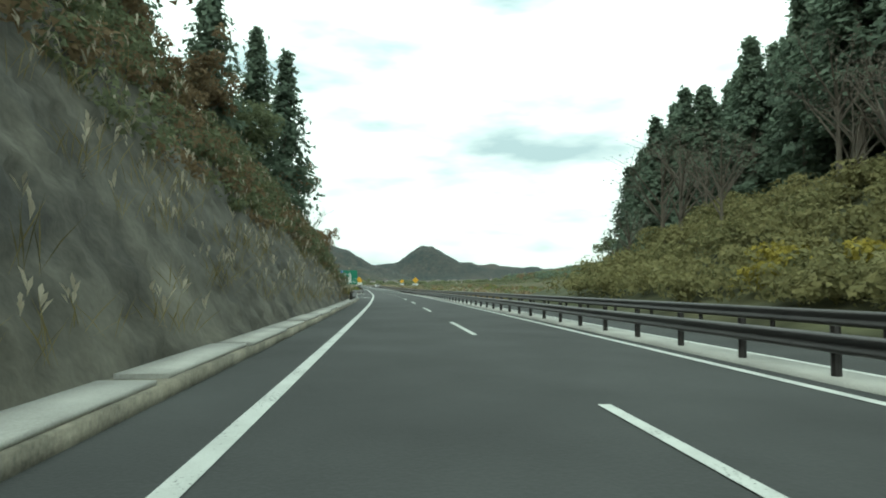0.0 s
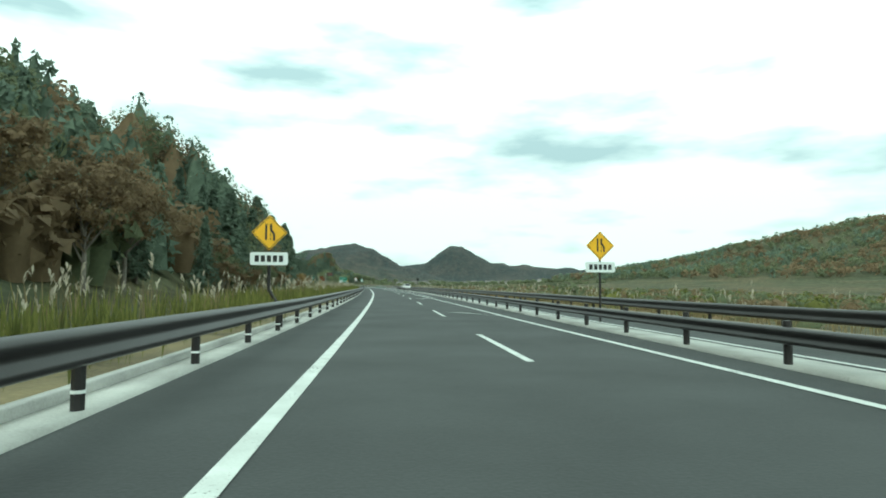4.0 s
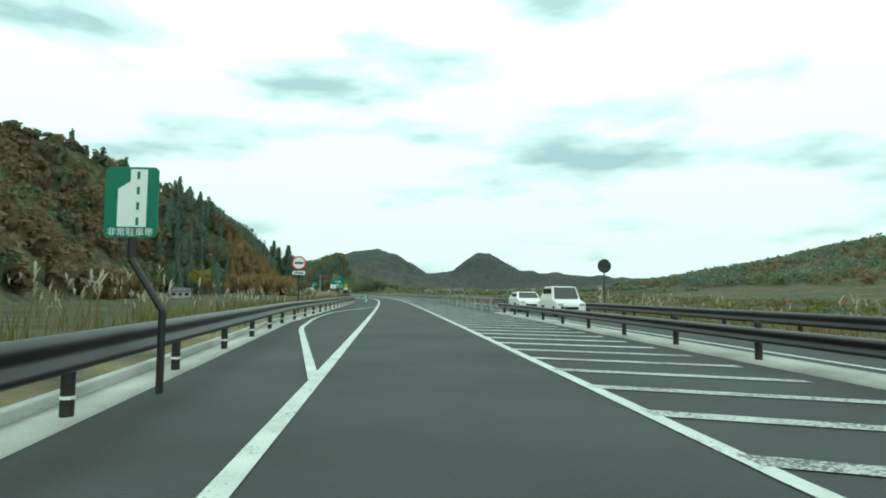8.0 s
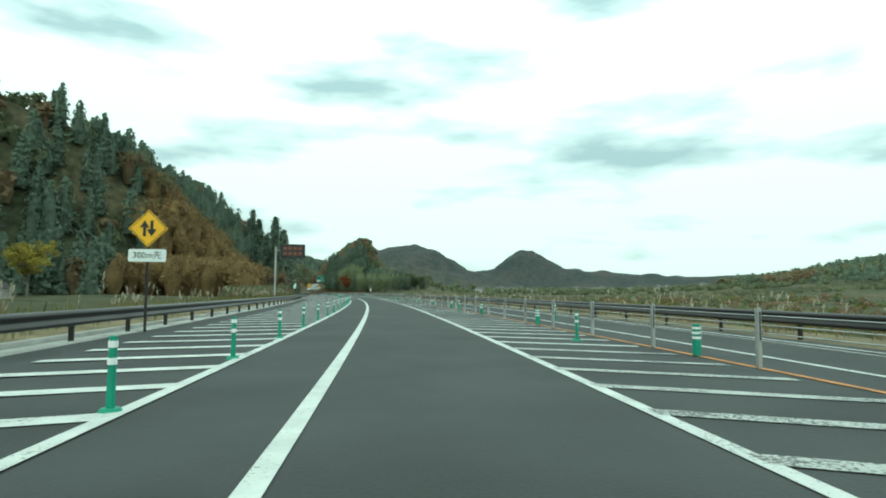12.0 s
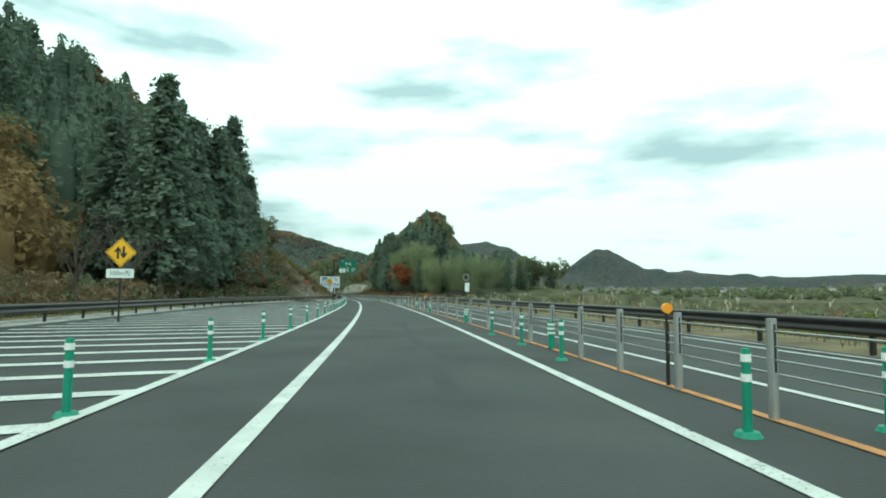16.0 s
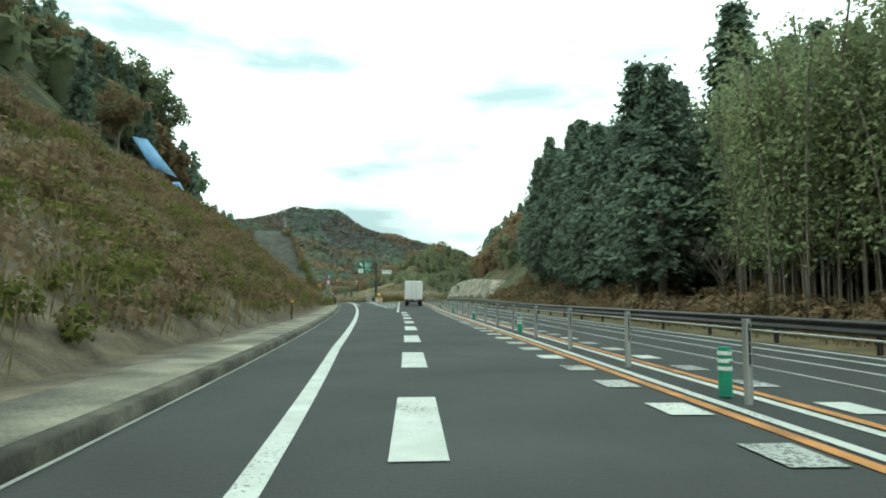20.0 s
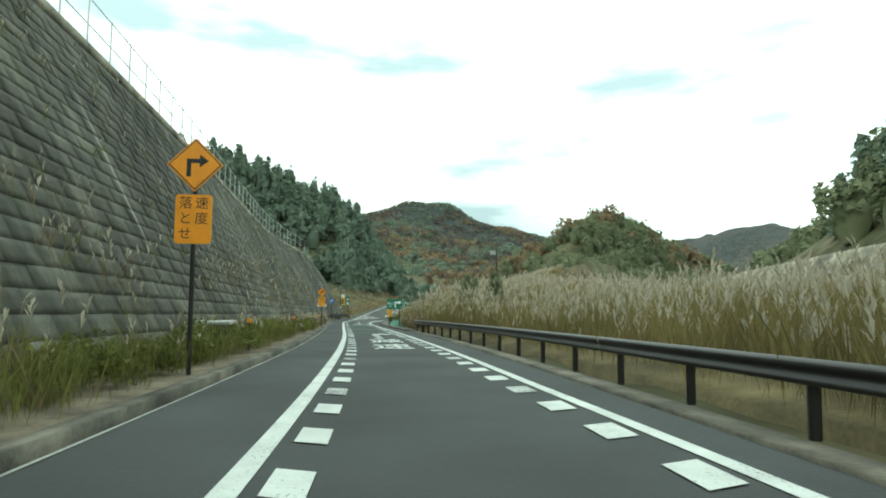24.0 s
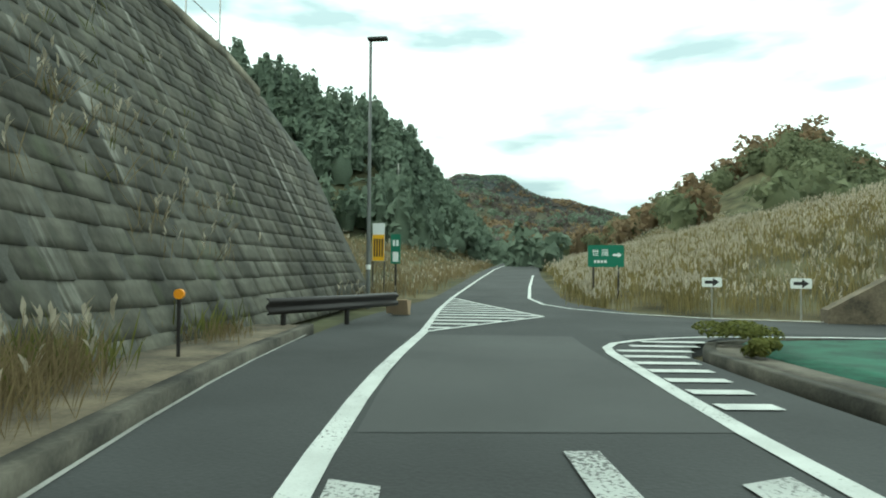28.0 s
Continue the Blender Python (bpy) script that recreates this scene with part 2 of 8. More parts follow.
SIGN_GREEN = mat("sign_green", (0.010, 0.145, 0.085), 0.45, 0.1, 1.0, 20, 0.0)
SIGN_YELLOW = mat("sign_yellow", (0.80, 0.44, 0.02), 0.45, 0.1, 1.0, 20, 0.0)
SIGN_WHITE = mat("sign_white", (0.72, 0.76, 0.74), 0.45, 0.06, 1.0, 20, 0.0)
SIGN_BLUE = mat("sign_blue", (0.03, 0.10, 0.34), 0.45, 0.1, 1.0, 20, 0.0)
SIGN_BLACK = mat("sign_black", (0.02, 0.02, 0.02), 0.5, 0.1, 1.0, 20, 0.0)
SIGN_RED = mat("sign_red", (0.5, 0.03, 0.03), 0.45, 0.1, 1.0, 20, 0.0)
BARK = mat("bark", (0.16, 0.14, 0.115), 0.95, 0.35, 0.6, 20, 0.6)
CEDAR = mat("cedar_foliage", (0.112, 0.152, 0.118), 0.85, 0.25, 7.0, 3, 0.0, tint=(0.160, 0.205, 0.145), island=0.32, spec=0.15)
BROADLEAF = mat("evergreen_foliage", (0.125, 0.150, 0.086), 0.85, 0.28, 7.0, 3, 0.0, tint=(0.172, 0.190, 0.108), island=0.32, spec=0.15)
AUTUMN = mat("autumn_foliage", (0.165, 0.128, 0.080), 0.88, 0.28, 7.0, 3, 0.0, tint=(0.225, 0.162, 0.094), island=0.32, spec=0.15)
ORANGE_LEAF = mat("orange_foliage", (0.185, 0.130, 0.062), 0.85, 0.4, 5.0, 3, 0.0, tint=(0.27, 0.185, 0.085), island=0.4, spec=0.15)
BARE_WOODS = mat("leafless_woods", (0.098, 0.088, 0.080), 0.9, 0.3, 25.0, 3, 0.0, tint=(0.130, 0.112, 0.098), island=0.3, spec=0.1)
BANK_SHRUB = mat("olive_bank_shrubs", (0.150, 0.158, 0.075), 0.88, 0.3, 3.0, 3, 0.0, tint=(0.225, 0.205, 0.095), island=0.32, spec=0.15)
YELLOW_LEAF = mat("yellow_foliage", (0.21, 0.19, 0.04), 0.85, 0.4, 5.0, 3, 0.0, tint=(0.34, 0.28, 0.06), island=0.4, spec=0.15)
RED_LEAF = mat("red_foliage", (0.20, 0.070, 0.035), 0.85, 0.4, 5.0, 3, 0.0, tint=(0.30, 0.11, 0.05), island=0.4, spec=0.15)
BAMBOO = mat("bamboo_foliage", (0.215, 0.262, 0.145), 0.85, 0.25, 5.0, 3, 0.0, tint=(0.27, 0.305, 0.165), island=0.32, spec=0.15)
def thin_leaf(m, share):
    """Leaves that let a share of the light through to their other side."""
    n, l = m.node_tree.nodes, m.node_tree.links
    b = n["Principled BSDF"]
    through_leaf, both = n.new("ShaderNodeBsdfTranslucent"), n.new("ShaderNodeMixShader")
    l.new(b.inputs["Base Color"].links[0].from_socket, through_leaf.inputs["Color"])
    both.inputs[0].default_value = share
    l.new(b.outputs[0], both.inputs[1])
    l.new(through_leaf.outputs[0], both.inputs[2])
    l.new(both.outputs[0], n["Material Output"].inputs["Surface"])


for leafage in (CEDAR, BROADLEAF, AUTUMN, ORANGE_LEAF, BANK_SHRUB, YELLOW_LEAF, RED_LEAF, BAMBOO):
    thin_leaf(leafage, 0.4)
DRY_GRASS = mat("dry_grass", (0.145, 0.112, 0.060), 0.9, 0.4, 2.0, 3, 0.0, tint=(0.235, 0.185, 0.100), island=0.4, spec=0.15)
WEED = mat("green_weeds", (0.075, 0.10, 0.030), 0.9, 0.45, 2.0, 3, 0.0, tint=(0.17, 0.17, 0.05), island=0.5, spec=0.15)
PAMPAS = mat("pampas_leaves", (0.115, 0.105, 0.046), 0.9, 0.45, 2.0, 3, 0.0, tint=(0.25, 0.205, 0.09), island=0.4, spec=0.15)
PLUME = mat("pampas_plume", (0.33, 0.30, 0.23), 0.95, 0.25, 2.0, 3, 0.0, tint=(0.50, 0.45, 0.35), island=0.4, spec=0.1)
TWIG = mat("bare_twigs", (0.16, 0.14, 0.115), 0.95, 0.3, 1.0, 10, 0.0, island=0.3)
SOIL = mat("verge_soil", (0.085, 0.072, 0.042), 0.95, 0.5, 1.8, 12, 0.6, tint=(0.15, 0.12, 0.06))
LITTER = mat("leaf_litter", (0.085, 0.074, 0.052), 0.95, 0.5, 0.7, 14, 0.6, tint=(0.140, 0.115, 0.078))
GREEN_SHEET = mat("green_weed_sheet", (0.010, 0.072, 0.042), 0.85, 0.45, 0.7, 12, 0.6, tint=(0.020, 0.105, 0.062))
TARP = mat("blue_tarpaulin", (0.14, 0.30, 0.50), 0.6, 0.3, 1.0, 10, 0.2)
TRUCK_WHITE = mat("white_van_paint", (0.72, 0.72, 0.70), 0.4, 0.08, 1.0, 30, 0.0)
RUBBER = mat("rubber", (0.02, 0.02, 0.02), 0.85, 0.2, 0.5, 30, 0.1)
GLASS = mat("dark_window_glass", (0.015, 0.02, 0.022), 0.08, 0.1, 1.0, 10, 0.0, spec=0.6)
TAIL_RED = mat("tail_light_red", (0.35, 0.02, 0.02), 0.3, 0.1, 1.0, 10, 0.0)
ORANGE_LAMP = mat("orange_reflector", (0.85, 0.32, 0.02), 0.35, 0.1, 0.3, 30, 0.0)
ROOF_TILE = mat("roof_tiles", (0.10, 0.09, 0.085), 0.7, 0.3, 2.0, 8, 0.3)
HOUSE_WALL = mat("house_wall", (0.42, 0.40, 0.37), 0.85, 0.2, 2.0, 20, 0.1)


def forest_ground():
    """Woodland floor and far wooded hills: green, brown and rust mottled at several scales, the far ones painted cooler
    for haze.
    """
    m = bpy.data.materials.new("wooded_ground")
    m.use_nodes = True
    n, l = m.node_tree.nodes, m.node_tree.links
    b = n["Principled BSDF"]
    b.inputs["Roughness"].default_value = 0.95
    b.inputs["Specular IOR Level"].default_value = 0.1
    geo = n.new("ShaderNodeNewGeometry")
    a, c, d = (n.new("ShaderNodeTexNoise") for _ in range(3))
    for node, scale, detail in ((a, 0.006, 4), (c, 0.05, 5), (d, 0.35, 3)):
        node.inputs["Scale"].default_value, node.inputs["Detail"].default_value = scale, detail
        l.new(geo.outputs["Position"], node.inputs["Vector"])
    r1 = n.new("ShaderNodeValToRGB")
    e = r1.color_ramp.elements
    e[0].position, e[0].color = 0.32, (0.046, 0.060, 0.036, 1)
    e[1].position, e[1].color = 0.68, (0.130, 0.100, 0.060, 1)
    k = e.new(0.5)
    k.color = (0.082, 0.082, 0.046, 1)
    add = n.new("ShaderNodeMath")
    add.operation = "MULTIPLY_ADD"
    add.inputs[1].default_value = 0.5
    half = n.new("ShaderNodeMath")
    half.operation = "MULTIPLY"
    half.inputs[1].default_value = 0.5
    l.new(a.outputs["Fac"], half.inputs[0])
    l.new(c.outputs["Fac"], add.inputs[0])
    l.new(half.outputs[0], add.inputs[2])
    l.new(add.outputs[0], r1.inputs["Fac"])
    mul = n.new("ShaderNodeMix")
    mul.data_type, mul.blend_type = "RGBA", "MULTIPLY"
    mul.inputs[0].default_value = 1.0
    r2 = n.new("ShaderNodeValToRGB")
    r2.color_ramp.elements[0].position, r2.color_ramp.elements[0].color = 0.35, (0.5, 0.5, 0.5, 1)
    r2.color_ramp.elements[1].position, r2.color_ramp.elements[1].color = 0.65, (1.2, 1.2, 1.2, 1)
    l.new(d.outputs["Fac"], r2.inputs["Fac"])
    # cooler, greyer ramp for the far hills: distance haze put into the colour
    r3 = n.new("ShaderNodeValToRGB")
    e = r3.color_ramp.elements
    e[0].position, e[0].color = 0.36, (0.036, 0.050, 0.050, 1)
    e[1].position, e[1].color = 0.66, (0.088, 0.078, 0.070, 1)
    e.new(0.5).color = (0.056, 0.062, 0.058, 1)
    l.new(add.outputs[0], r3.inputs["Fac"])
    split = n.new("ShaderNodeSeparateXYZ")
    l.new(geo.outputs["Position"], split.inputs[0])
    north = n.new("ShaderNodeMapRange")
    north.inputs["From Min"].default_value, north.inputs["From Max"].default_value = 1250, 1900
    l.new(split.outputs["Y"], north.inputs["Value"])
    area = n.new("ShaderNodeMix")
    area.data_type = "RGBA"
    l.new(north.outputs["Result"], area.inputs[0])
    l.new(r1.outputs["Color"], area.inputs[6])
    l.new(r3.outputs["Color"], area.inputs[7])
    l.new(area.outputs[2], mul.inputs[6])
    l.new(r2.outputs["Color"], mul.inputs[7])
    l.new(mul.outputs[2], b.inputs["Base Color"])
    bn = n.new("ShaderNodeBump")
    bn.inputs["Strength"].default_value, bn.inputs["Distance"].default_value = 1.0, 3.0
    l.new(c.outputs["Fac"], bn.inputs["Height"])
    l.new(bn.outputs["Normal"], b.inputs["Normal"])
    return m


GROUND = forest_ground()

# ---------------------------------------------------------------- plan: two axes, in metres along and across
HEAD = [(-300, 0.0), (0, 0.0), (40, 0.62), (80, 1.39), (120, 2.19), (160, 2.85), (200, 3.62), (240, 4.36), (280, 4.82), (320, 5.02),
        (360, 5.39), (400, 6.9), (440, 8.34), (480, 10.02), (520, 11.8), (560, 13.31), (600, 15.15), (640, 17.18), (680, 19.06)]
RAMP_HEAD = HEAD + [(692, 19.81), (704, 20.79), (716, 22.09), (728, 23.58), (740, 25.05), (752, 26.30), (764, 27.10), (776, 27.60), (788, 28.05), (800, 28.51), (812, 29.07), (824, 30.26), (836, 32.26), (848, 34.21), (860, 35.73), (872, 37.40), (884, 39.08), (896, 40.22), (908, 40.65), (920, 40.64), (932, 40.59), (933, 40.59), (938, 37), (945, 32), (960, 28), (1060, 25), (1300, 20)]
MAIN_HEAD = HEAD + [(700, 20.3), (720, 22.0), (745, 23.4), (800, 23.9), (900, 23.6), (930, 22), (1000, 4), (1100, -20), (1500, -25)]
RAMP_RISE = [(-300, 3.4), (0, 1.12), (130, 0.16), (170, 0), (785, 0), (800, 0.08), (820, 0.28), (838, 0.42), (848, 0.40), (859, 0.12), (881, -0.62), (901, -1.3), (918, -1.87), (933, -2.3), (947, -2.55), (965, -2.4), (1000, -1), (1080, 1.5), (1300, 6)]
MAIN_RISE = [(-300, 3.4), (0, 1.12), (130, 0.16), (170, 0), (785, 0), (800, 0.08), (820, 0.28), (838, 0.42), (1300, 0.6)]


class Axis:
    """A line on the ground: its heading and height are known along its length; o is metres to the right of it."""

    def __init__(self, head, rise):
        self.s = np.arange(-300.0, 1300.0, 1.0)
        ks, kh = zip(*head)
        raw = np.interp(self.s, ks, kh)
        k = np.hanning(9)
        raw = np.convolve(np.pad(raw, 4, mode="edge"), k / k.sum(), "valid")
        self.h = np.radians(raw)
        ks, kz = zip(*rise)
        z = np.interp(self.s, ks, kz)
        self.z = np.convolve(np.pad(z, 4, mode="edge"), k / k.sum(), "valid")
        dx, dy = -np.sin(self.h), np.cos(self.h)
        self.x = np.cumsum(np.r_[0, (dx[1:] + dx[:-1]) / 2])
        self.y = np.cumsum(np.r_[0, (dy[1:] + dy[:-1]) / 2])
        self.x -= np.interp(0, self.s, self.x)
        self.y -= np.interp(0, self.s, self.y)

    def xyz(self, s, o, z=0.0):
        """Places for arrays of s, o and height over the line."""
        s, o = np.asarray(s, float), np.asarray(o, float)
        h = np.interp(s, self.s, self.h)
        return np.stack(np.broadcast_arrays(np.interp(s, self.s, self.x) + np.cos(h) * o, np.interp(s, self.s, self.y) + np.sin(h) * o, np.interp(s, self.s, self.z) + z), -1)

    def at(self, s, o, z=0.0, turn=0.0):
        """The pose of a thing that stands there and faces back along the road."""
        p = self.xyz(s, o, z)
        return pose(*p, 0, 0, math.degrees(np.interp(s, self.s, self.h)) + turn)

    def near(self, X, Y):
        """s and o of places."""
        sel = slice(0, None, 3)
        ax, ay, ah, as_ = self.x[sel], self.y[sel], self.h[sel], self.s[sel]
        S, O = np.empty(len(X)), np.empty(len(X))
        for i in range(0, len(X), 4000):
            x, y = X[i:i + 4000, None], Y[i:i + 4000, None]
            j = np.argmin((ax - x) ** 2 + (ay - y) ** 2, 1)
            ox, oy = x[:, 0] - ax[j], y[:, 0] - ay[j]
            S[i:i + 4000] = as_[j] - np.sin(ah[j]) * ox + np.cos(ah[j]) * oy
            O[i:i + 4000] = np.cos(ah[j]) * ox + np.sin(ah[j]) * oy
        return S, O


RAMP, MAIN = Axis(RAMP_HEAD, RAMP_RISE), Axis(MAIN_HEAD, MAIN_RISE)


def line(*knots):
    """A function of s from (s, value) pairs."""
    ks, kv = zip(*knots)
    return lambda s: np.interp(s, ks, kv)


def raw_mesh(name, verts, faces, material, smooth=False):
    """A mesh from arrays: verts (n, 3), faces (m, k) of one size."""
    me = bpy.data.meshes.new(name)
    verts, faces = np.ascontiguousarray(verts, np.float32), np.ascontiguousarray(faces, np.int32)
    k = faces.shape[1]
    me.vertices.add(len(verts))
    me.vertices.foreach_set("co", verts.ravel())
    me.loops.add(faces.size)
    me.loops.foreach_set("vertex_index", faces.ravel())
    me.polygons.add(len(faces))
    me.polygons.foreach_set("loop_start", np.arange(0, faces.size, k, dtype=np.int32))
    me.polygons.foreach_set("loop_total", np.full(len(faces), k, np.int32))
    if smooth:
        me.polygons.foreach_set("use_smooth", np.ones(len(faces), bool))
    me.update(calc_edges=True)
    me.validate()
    me.materials.append(material)
    return me


def sweep(name, axis, s0, s1, profile, material, step=2.0, closed=False, smooth=False):
    """A cross-section (o, z), numbers or functions of s, drawn along an axis."""
    n = max(2, int(math.ceil((s1 - s0) / step)) + 1)
    s = np.linspace(s0, s1, n)
    rows = [axis.xyz(s, o(s) if callable(o) else np.full(n, float(o)), z(s) if callable(z) else np.full(n, float(z))) for o, z in profile]
    k = len(rows)
    verts = np.stack(rows, 1).reshape(-1, 3)
    i, j = np.meshgrid(np.arange(n - 1), np.arange(k if closed else k - 1), indexing="ij")
    j2 = (j + 1) % k
    faces = np.stack([i * k + j, i * k + j2, (i + 1) * k + j2, (i + 1) * k + j], -1).reshape(-1, 4)
    me = raw_mesh(name, verts, faces, material, smooth)
    if closed:
        bm = bmesh.new()
        bm.from_mesh(me)
        bm.verts.ensure_lookup_table()
        bm.faces.new([bm.verts[q] for q in range(k)])
        bm.faces.new([bm.verts[(n - 1) * k + q] for q in reversed(range(k))])
        bmesh.ops.recalc_face_normals(bm, faces=bm.faces)
        bm.to_mesh(me)
        bm.free()
    return new(name, me)


def part(name, bm, material, parent=None, label=""):
    me = bpy.data.meshes.new(name)
    bm.normal_update()
    bm.to_mesh(me)
    bm.free()
    me.materials.append(material)
    ob = new(name, me)
    if parent is not None:
        ob.parent = parent
    if label:
        ob["label"] = label
    return ob


def add_box(bm, cx, cy, cz, sx, sy, sz, bevel=0.0, turn=None):
    """A box of that centre and size, bevelled, into bm."""
    m = Matrix.Translation((cx, cy, cz)) @ (turn or Matrix()) @ Matrix.Diagonal((sx, sy, sz, 1))
    got = bmesh.ops.create_cube(bm, size=1, matrix=m)
    if bevel:
        edges = {e for v in got["verts"] for e in v.link_edges}
        bmesh.ops.bevel(bm, geom=list(edges), offset=bevel, segments=1, affect="EDGES")
    return bm


def add_tube(bm, a, b, r0, r1=None, n=8, caps=True):
    """A round bar from a to b."""
    a, b = Vector(a), Vector(b)
    d = b - a
    m = Matrix.Translation((a + b) / 2) @ d.to_track_quat("Z", "Y").to_matrix().to_4x4()
    bmesh.ops.create_cone(bm, cap_ends=caps, segments=n, radius1=r0, radius2=r0 if r1 is None else r1, depth=d.length, matrix=m)
    return bm


def box_bm(*a, **k):
    return add_box(bmesh.new(), *a, **k)


def tube_bm(*a, **k):
    return add_tube(bmesh.new(), *a, **k)


def plate_bm(points, depth=0.02, y=0.0):
    """A flat plate in x and z, its face towards -y."""
    bm = bmesh.new()
    f = bm.faces.new([bm.verts.new((px, y, pz)) for px, pz in points])
    got = bmesh.ops.extrude_face_region(bm, geom=[f])
    bmesh.ops.translate(bm, verts=[v for v in got["geom"] if isinstance(v, bmesh.types.BMVert)], vec=(0, depth, 0))
    bmesh.ops.recalc_face_normals(bm, faces=bm.faces)
    return bm


def thing(name, m, label, category, group="", kind=""):
    ob = new(name)
    ob.empty_display_size = 0.2
    ob.matrix_world = m
    return tagged(ob, label, category, group, kind)


def structure(ob, label, category):
    return tagged(ob, label, category, kind="structure")

# ---------------------------------------------------------------- ground
PEAK, MOUNT = (231.5, 3692.8), (-1402.2, 2855.5)
WALL_H = line((-60, 15), (0, 10.5), (16, 9.2), (40, 7.0), (55, 5.2), (62, 1.5), (66, 0))
BANK_FOOT = line((-60, 9.5), (40, 8.5), (62, 7.5), (70, 9), (690, 10), (705, 8.5), (790, 9), (798, 13), (957, 12), (972, 9))
BANK_RISE = line((-60, 2.5), (62, 2.5), (70, 0.5), (700, 0.5), (708, 0.8), (790, 0.8), (798, 2.5), (957, 2.5), (972, 0.7), (1100, 0.7))
BANK_TOP = line((-60, 14), (0, 10), (40, 6.5), (62, 1.0), (70, 0.0), (690, 0), (706, 4), (715, 9.5), (788, 10.5), (798, 10.3), (957, 10.3), (972, 5.0), (1000, 2.5), (1100, 2))
HILL_FOOT = line((-60, 11), (60, 13), (80, 21), (250, 22), (300, 30), (330, 45), (430, 66), (560, 92), (600, 84), (625, 50), (640, 30), (690, 25), (715, 17), (790, 19), (850, 20), (876, 32), (950, 34), (1000, 40))
HILL_RISE = line((-60, 0.5), (60, 0.6), (100, 0.76), (300, 0.8), (420, 0.95), (600, 0.85), (640, 1.0), (720, 0.95), (790, 0.95), (850, 1.0), (876, 0.1), (960, 0.1), (1300, 0.2))
HILL_TOP = line((-60, 14), (60, 24), (120, 34), (260, 36), (320, 66), (420, 92), (500, 88), (560, 80), (600, 68), (640, 50), (700, 35), (760, 28), (800, 31), (846, 31), (872, 2), (960, 2), (1300, 6))
R_FOOT = line((-60, 12.5), (70, 12.5), (85, 15), (720, 15), (740, 15), (800, 14), (815, 13.2), (1000, 13.2))
R_RISE = line((-60, 0.62), (50, 0.6), (85, 0.0), (715, 0.0), (735, 0.2), (800, 0.35), (815, 0.8), (838, 1.0), (920, 0.9), (1000, 0.3))
R_TOP = line((-60, 16), (30, 12), (48, 4), (62, 0), (715, 0), (735, 3), (800, 6), (818, 5), (832, 20), (855, 34), (925, 30), (940, 7), (950, 5), (1050, 3))
HILLS = (  # place, height, half widths across and along
    (PEAK[0], PEAK[1], 105, 150, 150), (PEAK[0] + 50, PEAK[1] + 50, 128, 1000, 300), (PEAK[0] + 1500, PEAK[1] - 100, 95, 700, 300),
    (PEAK[0] + 2700, PEAK[1] - 500, 120, 700, 300), (-193, 1997, 105, 190, 220), (-420, 2100, 60, 200, 200),
    (650, 900, 86, 300, 330), (1150, 1150, 95, 420, 300), (1500, 1900, 80, 700, 300), (-1500, 1500, 120, 700, 500),
    (-640, 1450, 60, 260, 200))
KNOLLS = tuple((*RAMP.xyz(s, o)[:2], h, w, d) for s, o, h, w, d in ((1060, 130, 18, 80, 60), (1130, 60, 9, 70, 40))) + ((-206, 1038, 19, 36, 32), (-136, 534, -3.0, 26, 34), (-197, 572, 9.0, 32, 34))
RIDGES = (  # foot, direction along, profile along, half width across
    (MOUNT, (0.8533, 0.5214), line((-1300, 0), (-900, 130), (-600, 225), (-378, 285), (-266, 306), (-177, 332), (-109, 350), (3, 359), (60, 352), (105, 320), (150, 291), (207, 270), (263, 256), (331, 248), (387, 225), (444, 208), (530, 195), (700, 150), (1000, 70), (1400, 0)), 380),
    ((-298, 1013), (-0.707, -0.707), line((-24, 0), (-15, 3), (-6, 14), (6, 22), (20, 28), (50, 34), (80, 38), (130, 36), (190, 14), (230, 0)), 36))


